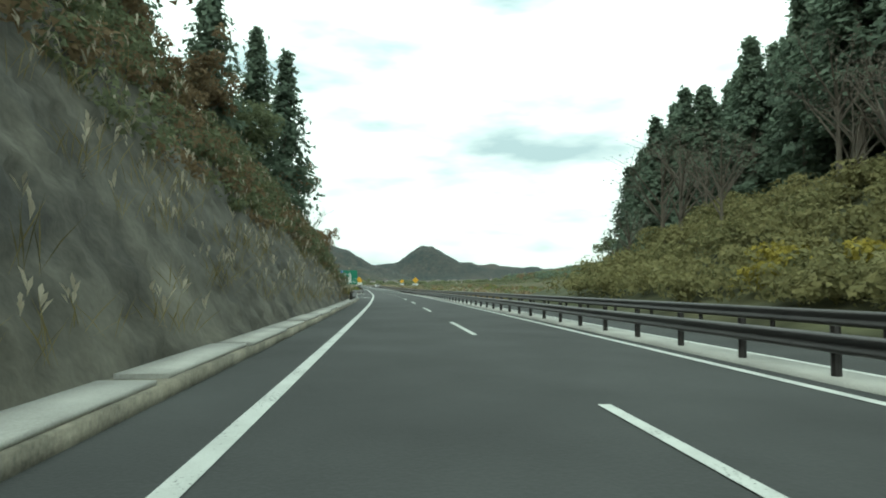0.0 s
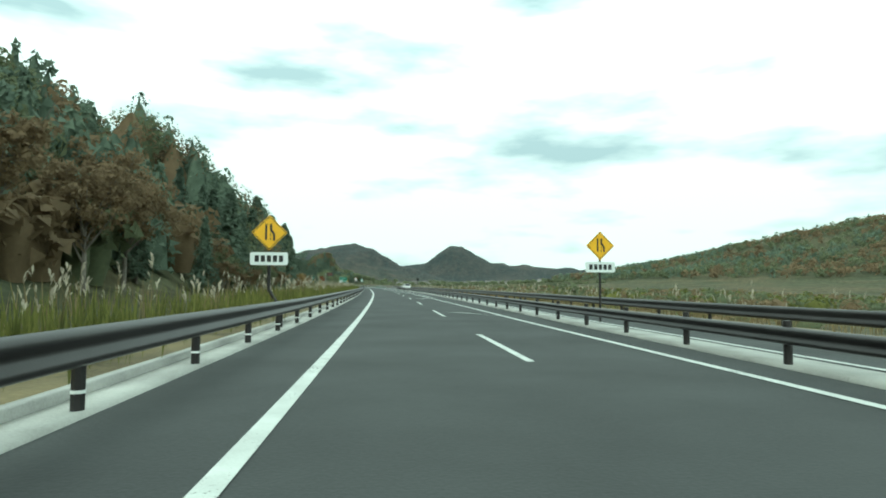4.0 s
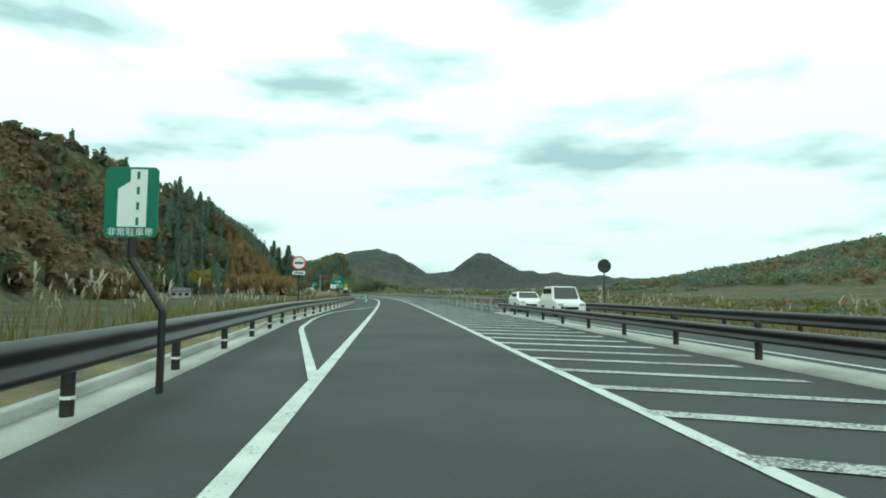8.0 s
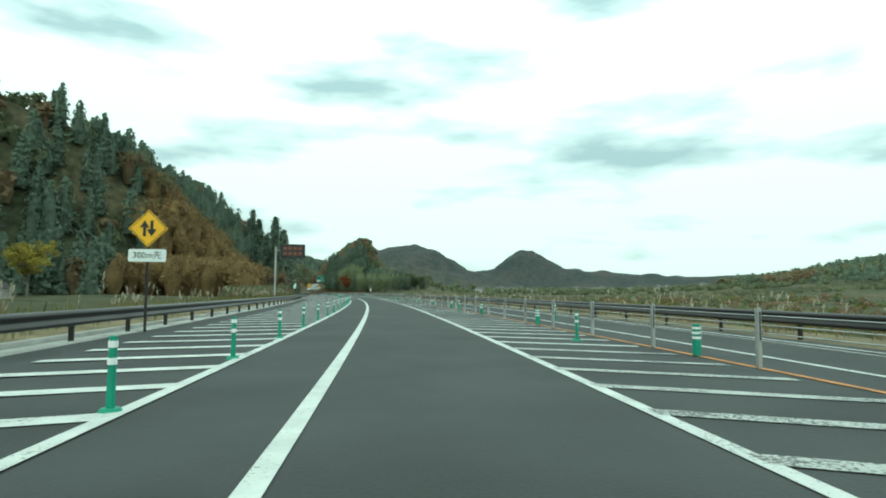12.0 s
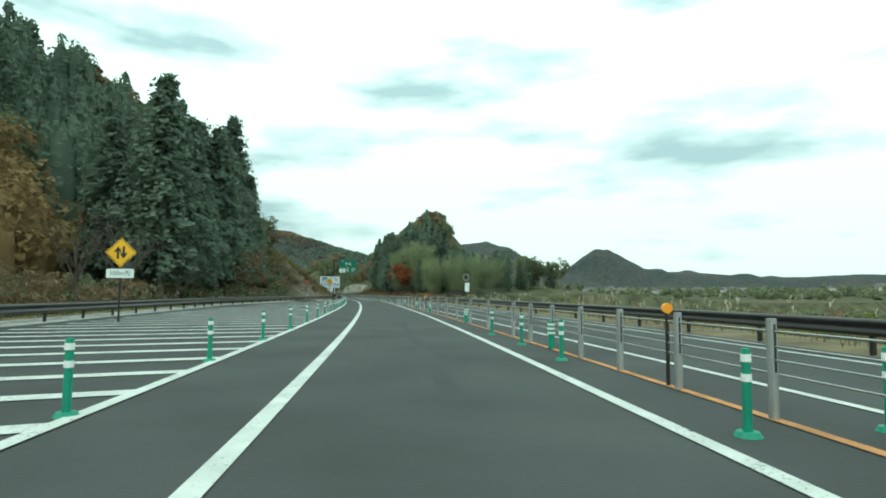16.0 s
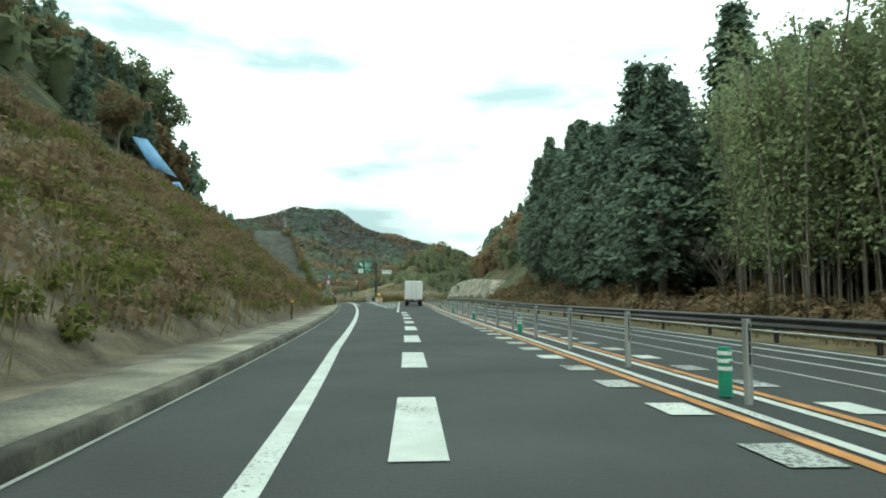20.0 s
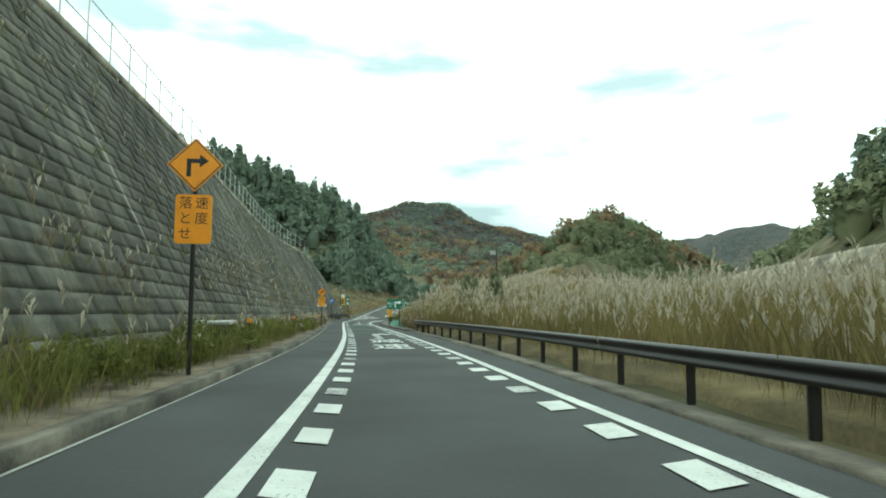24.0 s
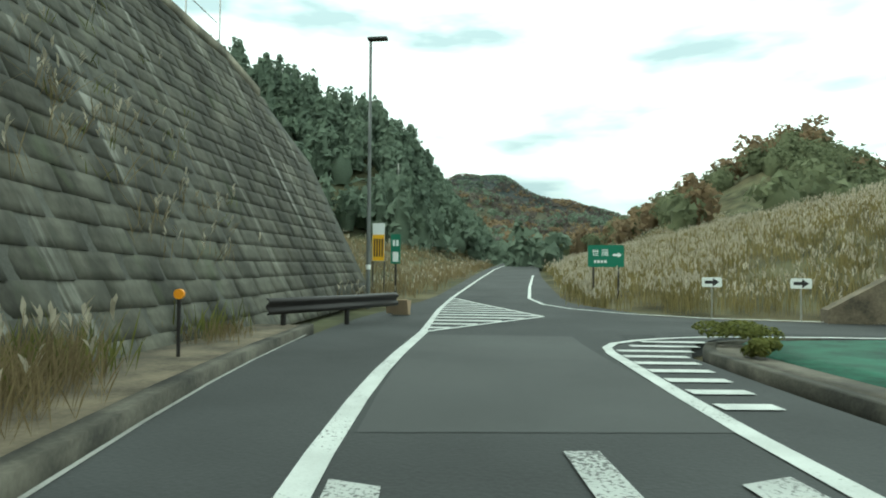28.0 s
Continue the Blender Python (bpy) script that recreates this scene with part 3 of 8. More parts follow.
def ground_height(X, Y):
    X, Y = np.asarray(X, float).ravel(), np.asarray(Y, float).ravel()
    s, o = RAMP.near(X, Y)
    sm, om = MAIN.near(X, Y)
    d = -o
    base = np.interp(s, RAMP.s, RAMP.z)
    basem = np.interp(sm, MAIN.s, MAIN.z)
    left = base - 0.25 + np.clip((d - BANK_FOOT(s)) * BANK_RISE(s), 0, BANK_TOP(s)) + np.clip((d - HILL_FOOT(s)) * HILL_RISE(s), 0, HILL_TOP(s))
    drop = np.where((sm > 80) & (sm < 720), np.clip((om - 13) * 0.15, 0, 3.5), 0)
    right = basem - 0.25 - drop + np.clip((om - R_FOOT(sm)) * R_RISE(sm), 0, R_TOP(sm)) * np.exp(-(np.maximum(om - 46, 0) / 26) ** 2)
    first = np.interp(s, [898, 916], [4.5, 17])
    share = np.clip((o - first) / np.maximum(o - om - 2.5 - first, 1), 0, 1)
    mid = base * (1 - share) + basem * share - 0.3 + np.clip(np.minimum(o - 5.2, -om - 3.5) * 0.16, -0.1, 1.2) * np.interp(s, [848, 862, 885, 898, 911, 916], [0, 0.3, 0.5, 1, 1, -0.1]) + np.interp(s, [960, 968, 1010, 1050], [0, 1, 1, 0.3]) * np.clip((o - 7) * 0.24, 0, 8)
    fade = np.clip((1270 - np.maximum(s, sm)) / 150, 0, 1)
    z = fade * np.where(o < 0, left, np.where((s > 705) & (om < -2), mid, right))
    far = np.maximum(np.hypot(X + 80, Y - 450) - 500, 0)
    z = z * np.exp(-(np.maximum(far - 300, 0) / 500) ** 2)
    off = np.minimum(np.where(s > 700, np.abs(o), 1e9), np.abs(om - 3.5) - 8)
    clear = np.maximum(np.clip((off - 30) / 90, 0, 1), np.clip((np.maximum(s, sm) - 1100) / 120, 0, 1)) ** 1.5
    for hx, hy, hh, wx, wy in HILLS:
        z = z + clear * hh * np.exp(-(((X - hx) / wx) ** 2 + ((Y - hy) / wy) ** 2))
    close = np.clip((off - 7) / 22, 0, 1)
    for hx, hy, hh, wx, wy in KNOLLS:
        z = z + close * hh * np.exp(-(((X - hx) / wx) ** 2 + ((Y - hy) / wy) ** 2))
    for (rx_, ry_), (dx, dy), prof, wide in RIDGES:
        a, b = (X - rx_) * dx + (Y - ry_) * dy, (X - rx_) * dy - (Y - ry_) * dx
        z = z + np.where(wide > 100, 1.0, close) * prof(a) * np.exp(-(b / wide) ** 2)
    rough = np.clip((off - 14) / 40, 0, 1)
    ripple = np.array([noise.fractal((x * 0.011, y * 0.011, 0.3), 1.0, 2.0, 4) for x, y in zip(X, Y)])
    return z + ripple * (1.5 * rough + 14 * np.clip(far / 700, 0, 1))


def grown(start, stop, first, factor):
    out, step = [start], first
    while out[-1] < stop:
        step *= factor
        out.append(out[-1] + step)
    return out


gx = np.r_[-np.array(grown(420, 4200, 5, 1.05))[::-1], np.arange(-415, 160, 5), grown(160, 3600, 5, 1.055)]
gy = np.r_[-np.array(grown(60, 900, 6, 1.3))[::-1], np.arange(-54, 1210, 5), grown(1210, 4700, 6, 1.042)]
GX, GY = np.meshgrid(gx, gy)
GZ = ground_height(GX, GY)
nx, ny = len(gx), len(gy)
ii, jj = np.meshgrid(np.arange(ny - 1), np.arange(nx - 1), indexing="ij")
quads = np.stack([ii * nx + jj, ii * nx + jj + 1, (ii + 1) * nx + jj + 1, (ii + 1) * nx + jj], -1).reshape(-1, 4)
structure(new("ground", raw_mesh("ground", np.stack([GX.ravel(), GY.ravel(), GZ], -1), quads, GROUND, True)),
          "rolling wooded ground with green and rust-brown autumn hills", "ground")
GZ = GZ.reshape(ny, nx)


def on_ground(X, Y):
    """Height of the ground sheet at places, between its corners."""
    X, Y = np.asarray(X, float), np.asarray(Y, float)
    j = np.clip(np.searchsorted(gx, X) - 1, 0, nx - 2)
    i = np.clip(np.searchsorted(gy, Y) - 1, 0, ny - 2)
    u, v = (X - gx[j]) / (gx[j + 1] - gx[j]), (Y - gy[i]) / (gy[i + 1] - gy[i])
    return (GZ[i, j] * (1 - u) + GZ[i, j + 1] * u) * (1 - v) + (GZ[i + 1, j] * (1 - u) + GZ[i + 1, j + 1] * u) * v


# ---------------------------------------------------------------- roads
LEFT_EDGE = line((-60, -2.75), (60, -2.75), (68, -3.0), (82, -4.2), (106, -4.2), (122, -3.0), (300, -3.0), (322, -4.3), (385, -4.5), (400, -5.2), (420, -6.0), (430, -6.4),
                 (560, -11.5), (655, -15.2), (690, -11), (703, -6.9), (707, -3.2), (745, -5), (790, -6.5), (838, -7.6), (850, -6.7), (858, -4.4), (863, -2), (1300, -2))
RIGHT_EDGE = line((-60, 10.6), (300, 11.4), (420, 12.2), (560, 10.6), (1300, 10.2))
road = structure(sweep("road", MAIN, -60, 1250, [(LEFT_EDGE, -0.02), (lambda s: LEFT_EDGE(s) * 0.5, 0), (0, 0.0), (5, 0), (RIGHT_EDGE, 0)], ASPHALT), "grey asphalt expressway carriageway", "road")
structure(sweep("ramp_road", RAMP, 704, 1250, [
    (line((704, -2.9), (743, -2.5), (790, -2.9), (825, -3.3), (870, -3.3), (900, -2.85), (923, -2.75), (937, -2.15), (942, -2.9), (950, -3.0), (960, -2.2), (1300, -2.2)), 0.004), (0, 0.004),
    (line((704, 0.2), (745, 1.0), (790, 3.2), (845, 3.4), (850, 4.3), (896, 4.2), (905, 3.3), (925, 3.3), (932, 4.0), (944, 4.4), (946.5, 5.2), (948, 6.5), (954, 6.2), (960, 4.2), (985, 3.6), (1300, 3.6)), 0.004)], ASPHALT), "grey asphalt exit ramp", "road")
def sheet(name, axis, near, far, o0, o1, z, material, label, category, step=1.0):
    """A sheet between two lines s = near(o) and s = far(o)."""
    o = np.arange(o0, o1 + 0.01, step)
    rows = [axis.xyz(near(o) + (far(o) - near(o)) * q, o, z) for q in (-0.002, 0, 0.33, 0.67, 1, 1.002)]
    n = len(o)
    i, j = np.meshgrid(np.arange(n - 1), np.arange(5), indexing="ij")
    f = np.stack([i * 6 + j, (i + 1) * 6 + j, (i + 1) * 6 + j + 1, i * 6 + j + 1], -1).reshape(-1, 4)
    v = np.stack(rows, 1).reshape(-1, 3)
    v[:, 2] = np.interp(RAMP.near(v[:, 0].copy(), v[:, 1].copy())[0], RAMP.s, RAMP.z) + z
    v[0::6, 2] -= 0.5
    v[5::6, 2] -= 0.5
    return structure(new(name, raw_mesh(name, v, f, material)), label, category)


SIDE_FAR = line((4, 957), (5.4, 954.5), (7.7, 953), (12.3, 951.8), (40, 951.3))
sheet("junction_road", RAMP, line((4, 945), (5, 946.2), (6, 947.4), (40, 947.6)), SIDE_FAR, 4.0, 40.0, -0.004, ASPHALT, "grey asphalt side road at the ramp end", "road")


def strip(name, axis, s0, s1, o, width, material, z=0.012, step=2.0, label="", ends=None):
    """A painted line along an axis."""
    f = o if callable(o) else (lambda s: np.full(np.shape(s), float(o)))
    ob = sweep(name, axis, s0, s1, [(lambda s: f(s) - width / 2, z), (lambda s: f(s) + width / 2, z)], material, step)
    return tagged(ob, label or "white painted road line", "road marking", kind="structure")


def quad_mark(name, axis, corners, material, z=0.014, group="", label=""):
    """A painted four-sided mark, corners as (s, o)."""
    p = axis.xyz([c[0] for c in corners], [c[1] for c in corners], z)
    centre = p.mean(0)
    ob = new(name, raw_mesh(name, p - centre, np.arange(len(corners))[None], material))
    ob.location = centre
    return tagged(ob, label, "road marking", group, "structure")


EDGE_L = line((-60, -1.35), (4, -1.34), (40, -1.2), (93, -1.2), (226, -1.07), (262, -1.04), (300, -1.14), (340, -1.0), (375, -0.96), (411, -0.89), (540, -0.80), (560, -0.86), (590, -1.19), (633, -1.2), (660, -1.1), (690, -0.78), (707, -0.70), (728, -0.95))
EDGE_R = line((-60, 5.5), (95, 5.65), (140, 5.5), (227, 4.70), (245, 4.60), (300, 2.72), (411, 2.88), (540, 2.86), (581, 2.9), (600, 2.82), (633, 2.85), (666, 2.95), (688, 3.3), (707, 3.1), (745, 3.2), (800, 3.2), (1250, 3.2))
strip("edge_line", MAIN, -60, 720, EDGE_L, 0.20, PAINT)
strip("edge_line", MAIN, -60, 702, EDGE_R, 0.18, PAINT)
strip("edge_line", RAMP, 719, 948, line((719, -0.85), (743, -0.85), (754, -1.05), (800, -0.8), (824, -0.78), (838, -0.87), (850, -1.0), (875, -1.1), (886, -1.08), (914, -0.9), (925, -0.75), (933, -0.70), (942, -0.6), (948, -0.52)), 0.22, PAINT, z=0.016)
strip("edge_line", RAMP, 805, 944.6, line((805, 2.45), (823, 2.53), (837, 2.68), (843, 3.0), (850, 3.2), (856, 3.3), (870, 2.8), (886, 2.55), (914, 2.45), (926, 2.3), (933, 2.5), (937.3, 2.74), (942.2, 3.08), (944.6, 3.16)), 0.20, PAINT, z=0.016)
strip("edge_line", MAIN, 790, 1200, -0.95, 0.18, PAINT)
for s in (*np.arange(-62.62, 210, 15.78), 219.6, 237.1, 252.5, 266.7):
    strip("lane_dash", MAIN, s, s + 6.0, line((-60, 2.4), (110, 2.34), (180, 2.5), (236, 2.82), (280, 3.0)), 0.15, PAINT)["group"] = "dashed lane line"

# emergency bays
for knots in (((69.5, -1.28), (78.4, -2.65), (81.3, -3.15), (87, -3.8), (98, -3.85), (102, -3.4), (118, -1.25)), ((305, -1.15), (318, -3.2), (326, -3.7), (335, -3.65), (338.5, -3.31), (342.8, -2.56), (347.8, -1.75), (352.6, -0.98)), ((543, -0.85), (552, -3.0), (557, -3.8), (562, -3.84), (576, -3.7), (583, -2.8), (591, -1.2))):
    strip("bay_line", MAIN, knots[0][0], knots[-1][0], line(*knots), 0.17, PAINT, z=0.018)

# hatched areas
HATCH_L = line((380, -2.95), (396, -2.85), (540, -2.62), (550, -3.6), (557, -4.4), (563, -4.47), (580, -4.1), (590, -3.1), (633, -3.1), (689, -2.68), (703, -2.7))
strip("hatch_border", MAIN, 380, 703, HATCH_L, 0.18, PAINT, z=0.018)
OUT_L = line((396, 0.0), (412, -0.9), (425, -1.2), (450, -3.2), (560, -7.2), (640, -10.0), (672, -9.0), (690, -5.0), (703, -1.5))
for n, s in enumerate(np.arange(399, 701, 2.05)):
    a, b = HATCH_L(s), HATCH_L(s) + OUT_L(s)
    if b < a - 0.3:
        lean = 0.95
        quad_mark("hatch_stripe", MAIN, [(s, a), (s + 0.42, a), (s + 0.42 + lean * (b - a) * 0.35, b), (s + lean * (b - a) * 0.35, b)], PAINT, 0.014, "hatched area by the left lane", "white painted hatch stripe")
OUT_R = line((200, 0.1), (227, 1.3), (300, 3.3), (330, 4.0), (420, 3.5), (545, 2.7), (578, 1.1), (592, 0.2))
for n, s in enumerate(np.arange(206, 628, 1.85)):
    a, w = EDGE_R(s), OUT_R(s)
    worn = PAINT_WORN if noise.noise((s * 0.05, 3.3, 0)) > 0.1 else PAINT
    if w > 0.35:
        quad_mark("hatch_stripe", MAIN, [(s + 0.35, a), (s, a), (s - 0.44 * w, a + w), (s + 0.3 - 0.44 * w, a + w)], worn, 0.013, "hatched area by the median", "white painted hatch stripe, partly worn")
for n, s in enumerate(np.arange(804.2, 846, 2.3)):
    x0 = np.interp(s, [796, 823, 837, 846], [2.5, 2.65, 2.8, 3.2]) - 1.6
    w = np.interp(s, [800, 826, 832, 845], [2.8, 5.9, 6.8, 9.1]) - x0 - 1.6
    quad_mark("chevron_stripe", RAMP, [(s + 0.5, x0 + 1.6), (s, x0 + 1.6), (s - 0.9, x0 + 1.6 + w * 0.6), (s - 0.4, x0 + 1.6 + w * 0.6)], PAINT, 0.02, "chevrons in the gore", "white painted chevron")
    quad_mark("chevron_stripe", RAMP, [(s - 0.4, x0 + 1.6 + w * 0.6), (s - 0.9, x0 + 1.6 + w * 0.6), (s + 0.4, x0 + 1.6 + w), (s + 0.9, x0 + 1.6 + w)], PAINT, 0.02, "chevrons in the gore", "white painted chevron")

# opposite carriageway and centre
BARRIER = line((336, 7.2), (420, 6.9), (428, 6.9), (543, 5.1), (580, 4.25), (637, 3.72), (696, 3.75), (708, 3.6), (745, 3.75), (1250, 3.75))
OPP_L = line((-60, 7.0), (227, 8.2), (330, 8.6), (420, 8.2), (545, 6.8), (640, 4.55), (707, 4.2), (745, 4.3), (1250, 4.3))
OPP_R = line((-60, 10.0), (300, 10.8), (420, 11.4), (560, 9.8), (640, 9.0), (1250, 8.6))
strip("edge_line", MAIN, -60, 702, OPP_L, 0.16, PAINT)
for off in (-0.34, 0.34):
    strip("centre_line", MAIN, 702, 1150, lambda s, off=off: BARRIER(s) + off, 0.16, PAINT)
    strip("orange_line", MAIN, 702, 900, lambda s, off=off: BARRIER(s) + off * 1.75, 0.16, PAINT_ORANGE, label="worn orange painted line")
strip("edge_line", MAIN, -60, 1200, OPP_R, 0.16, PAINT)
strip("orange_line", MAIN, 420, 702, BARRIER, 0.14, PAINT_ORANGE, label="worn orange painted centre line")
for n, s in enumerate(np.arange(703, 862, 2.05)):
    for o0, o1 in ((2.35, 2.95), (4.5, 5.05)):
        quad_mark("rumble_block", MAIN, [(s, o0 + 0.1), (s, o1), (s - 0.75, o1 + 0.0), (s - 0.75, o0 + 0.1)], PAINT_WORN if n % 3 else PAINT, 0.016, "blocks along the centre line", "white painted block beside the centre line")
for n, s in enumerate(np.arange(731.0, 790, 6.25)):
    o0 = np.interp(s, [729, 743.5, 752.5, 766, 790], [-0.45, 0.32, 0.78, 1.64, 3.1])
    quad_mark("exit_block", RAMP, [(s, o0 - 0.24), (s, o0 + 0.24), (s + 3.0, o0 + 0.39), (s + 3.0, o0 - 0.09)], PAINT, 0.018, "wide dashes of the exit lane", "wide white painted dash")
for n, s in enumerate(np.arange(812, 938, 1.78)):
    e = float(np.interp(s, [812, 838, 850, 886, 914, 925, 938], [-0.58, -0.68, -0.8, -0.88, -0.7, -0.55, -0.5]))
    f = float(np.interp(s, [812, 823, 837, 848, 856, 870, 886, 914, 926, 938], [2.3, 2.36, 2.5, 3.0, 3.1, 2.6, 2.36, 2.26, 2.1, 2.6]))
    for a, b in ((e + 0.02, e + 0.36), (f - 0.04, f - 0.44)):
        quad_mark("slow_tooth", RAMP, [(s + 0.15, a), (s, b), (s + 0.75, b), (s + 0.9, a)] if a < 0 else [(s + 0.15, a), (s + 0.9, a), (s + 0.75, b), (s, b)], PAINT if n % 4 and s < 912 else PAINT_WORN, 0.02, "slow-down teeth on the ramp", "white painted slow-down tooth")
for s, w in ((899, 0.35), (908.2, 0.7), (917.4, 0.3), (922.8, 0.75)):
    quad_mark("green_band", RAMP, [(s, -0.5), (s + w, -0.5), (s + w, 2.2), (s, 2.2)], PAINT_GREEN, 0.017, "green slow-down bands", "green painted band across the ramp")

# concrete edges, gutters, kerbs
def solid(name, axis, s0, s1, o0, o1, z0, z1, material, label, category="kerb", step=2.0):
    f0 = o0 if callable(o0) else (lambda s: np.full(np.shape(s), float(o0)))
    f1 = o1 if callable(o1) else (lambda s: np.full(np.shape(s), float(o1)))
    return structure(sweep(name, axis, s0, s1, [(f0, z0), (f0, z1), (f1, z1), (f1, z0)], material, step, closed=True), label, category)


solid("kerb", MAIN, -60, 62, -2.53, -3.35, -0.1, 0.16, CONCRETE_OLD, "stained grey concrete kerb at the foot of the slope")
for k, s in enumerate(np.arange(-58, 60, 4.1)):
    shove = 0.05 * math.sin(k * 2.3)
    solid("kerb_slab", MAIN, s, s + (4.0 if k % 3 else 3.6), -2.60 + shove, -3.24 + shove, 0.162, 0.222 + 0.02 * noise.noise((s, 0.4, 0)), CONCRETE, "pale concrete gutter slab at the foot of the slope")
solid("gutter", MAIN, 62, 706, lambda s: LEFT_EDGE(s) + 0.02, lambda s: LEFT_EDGE(s) - 0.5, -0.2, 0.03, CONCRETE, "pale concrete gutter under the guard rail", "gutter")
solid("gutter_lip", MAIN, 62, 706, lambda s: LEFT_EDGE(s) - 0.5, lambda s: LEFT_EDGE(s) - 0.68, -0.2, 0.14, CONCRETE, "concrete lip behind the guard rail", "kerb")
solid("median_kerb", MAIN, -60, 336, lambda s: np.interp(s, [-60, 110, 230, 300, 336], [6.05, 6.0, 7.0, 6.7, 7.0]), lambda s: np.interp(s, [-60, 110, 230, 300, 336], [6.9, 6.9, 7.9, 7.6, 7.9]), -0.1, 0.07, CONCRETE, "pale concrete median strip")
RAMP_KERB = line((712, -2.72), (743, -2.5), (790, -2.6), (836, -2.69), (862, -2.94), (874, -2.9), (884, -2.78), (913, -2.53), (922, -2.46), (936, -2.12), (942, -2.7), (948, -3.2))
strip("kerb_seam", RAMP, 712, 947, lambda s: RAMP_KERB(s) + 0.035, 0.05, CONCRETE, 0.012, label="pale concrete seam along the kerb foot")
solid("kerb", RAMP, 712, 948, RAMP_KERB, lambda s: RAMP_KERB(s) - 0.24, -0.2, 0.17, KERB_DARK, "mossy dark concrete kerb along the ramp")
solid("footing", RAMP, 712, 948, lambda s: RAMP_KERB(s) - 0.24, line((712, -4.6), (743, -4.9), (790, -4.8), (800, -5.2), (870, -5.2), (937, -4.3), (948, -4.7)), -0.3, 0.14, LITTER, "soil and leaf litter behind the kerb", "verge")
KERB_R = line((850, 3.8), (895, 3.7), (905, 3.5), (914, 3.3), (923, 3.26), (930, 3.45), (934, 3.95), (939, 4.45), (944, 4.55), (945.6, 5.2), (946.6, 6.6), (947.1, 9.5), (947.3, 26))
solid("ramp_gutter", RAMP, 850, 903, KERB_R, lambda s: KERB_R(s) + 0.45, -0.2, 0.05, KERB_WALK, "stained concrete gutter below the guard rail", "gutter")
solid("ramp_kerb", RAMP, 903, 946.8, KERB_R, lambda s: KERB_R(s) + 0.22, -0.2, 0.12, KERB_DARK, "mossy dark concrete kerb", step=0.6)
solid("kerb_walk", RAMP, 903, 945.4, lambda s: KERB_R(s) + 0.22, lambda s: KERB_R(s) + 0.8, -0.2, 0.10, KERB_WALK, "stained concrete strip behind the kerb", "pavement", 1.0)
sheet("green_sheet", RAMP, line((4.0, 919), (4.8, 916.2), (8, 914.6), (14, 913), (32, 913)), line((4.0, 924), (4.2, 930), (4.7, 933.6), (5.25, 938.8), (5.4, 944), (6, 946.2), (9, 946.9), (32, 947.1)), 4.0, 32.0, 0.085, GREEN_SHEET, "green weed-control sheet over the verge", "ground cover", 0.45)
structure(sweep("verge", MAIN, -60, 703, [(lambda s: LEFT_EDGE(s) - 0.66, 0.02), (lambda s: LEFT_EDGE(s) - 2.2, 0.1), (lambda s: LEFT_EDGE(s) - 5, -0.05), (lambda s: LEFT_EDGE(s) - 9, -0.5)], SOIL), "weedy soil verge", "verge")
structure(sweep("verge", MAIN, -60, 1200, [(lambda s: RIGHT_EDGE(s) - 0.05, -0.05), (lambda s: RIGHT_EDGE(s) + 1.0, 0.05), (lambda s: RIGHT_EDGE(s) + 4, -0.1), (lambda s: RIGHT_EDGE(s) + 7, -0.9)], SOIL), "weedy soil verge", "verge")

# new asphalt patches and seams
structure(sweep("asphalt_patch", MAIN, 680, 704, [(line((680, -0.6), (704, -0.4)), 0.006), (line((680, 0.75), (690, 0.75), (700, 2.6), (704, 3)), 0.006)], ASPHALT_NEW), "paler asphalt patch", "road")
structure(sweep("asphalt_patch", MAIN, 565.8, 592, [(line((565.8, 2.1), (568, 1.9), (574, 1.7), (588, 1.0), (592, 2.5)), 0.006), (line((565.8, 2.3), (568, 2.72), (592, 2.72)), 0.006)], ASPHALT_NEW), "paler asphalt patch", "road")
structure(sweep("asphalt_seam", MAIN, 600, 668, [(line((600, 0.75), (668, 0.7)), 0.005), (line((600, 1.05), (668, 1.0)), 0.005)], ASPHALT_DARK), "dark tar seam", "road")


# ---------------------------------------------------------------- guard rails
def post_mesh(h, r, material, name="post", n=8):
    bm = tube_bm((0, 0, -0.1), (0, 0, h), r, n=n)
    me = bpy.data.meshes.new(name)
    bm.to_mesh(me)
    bm.free()
    me.materials.append(material)
    return me


POST = post_mesh(0.78, 0.07, RAIL)
BAND = post_mesh(-0.065, 0.074, WHITE_BAND, "band")


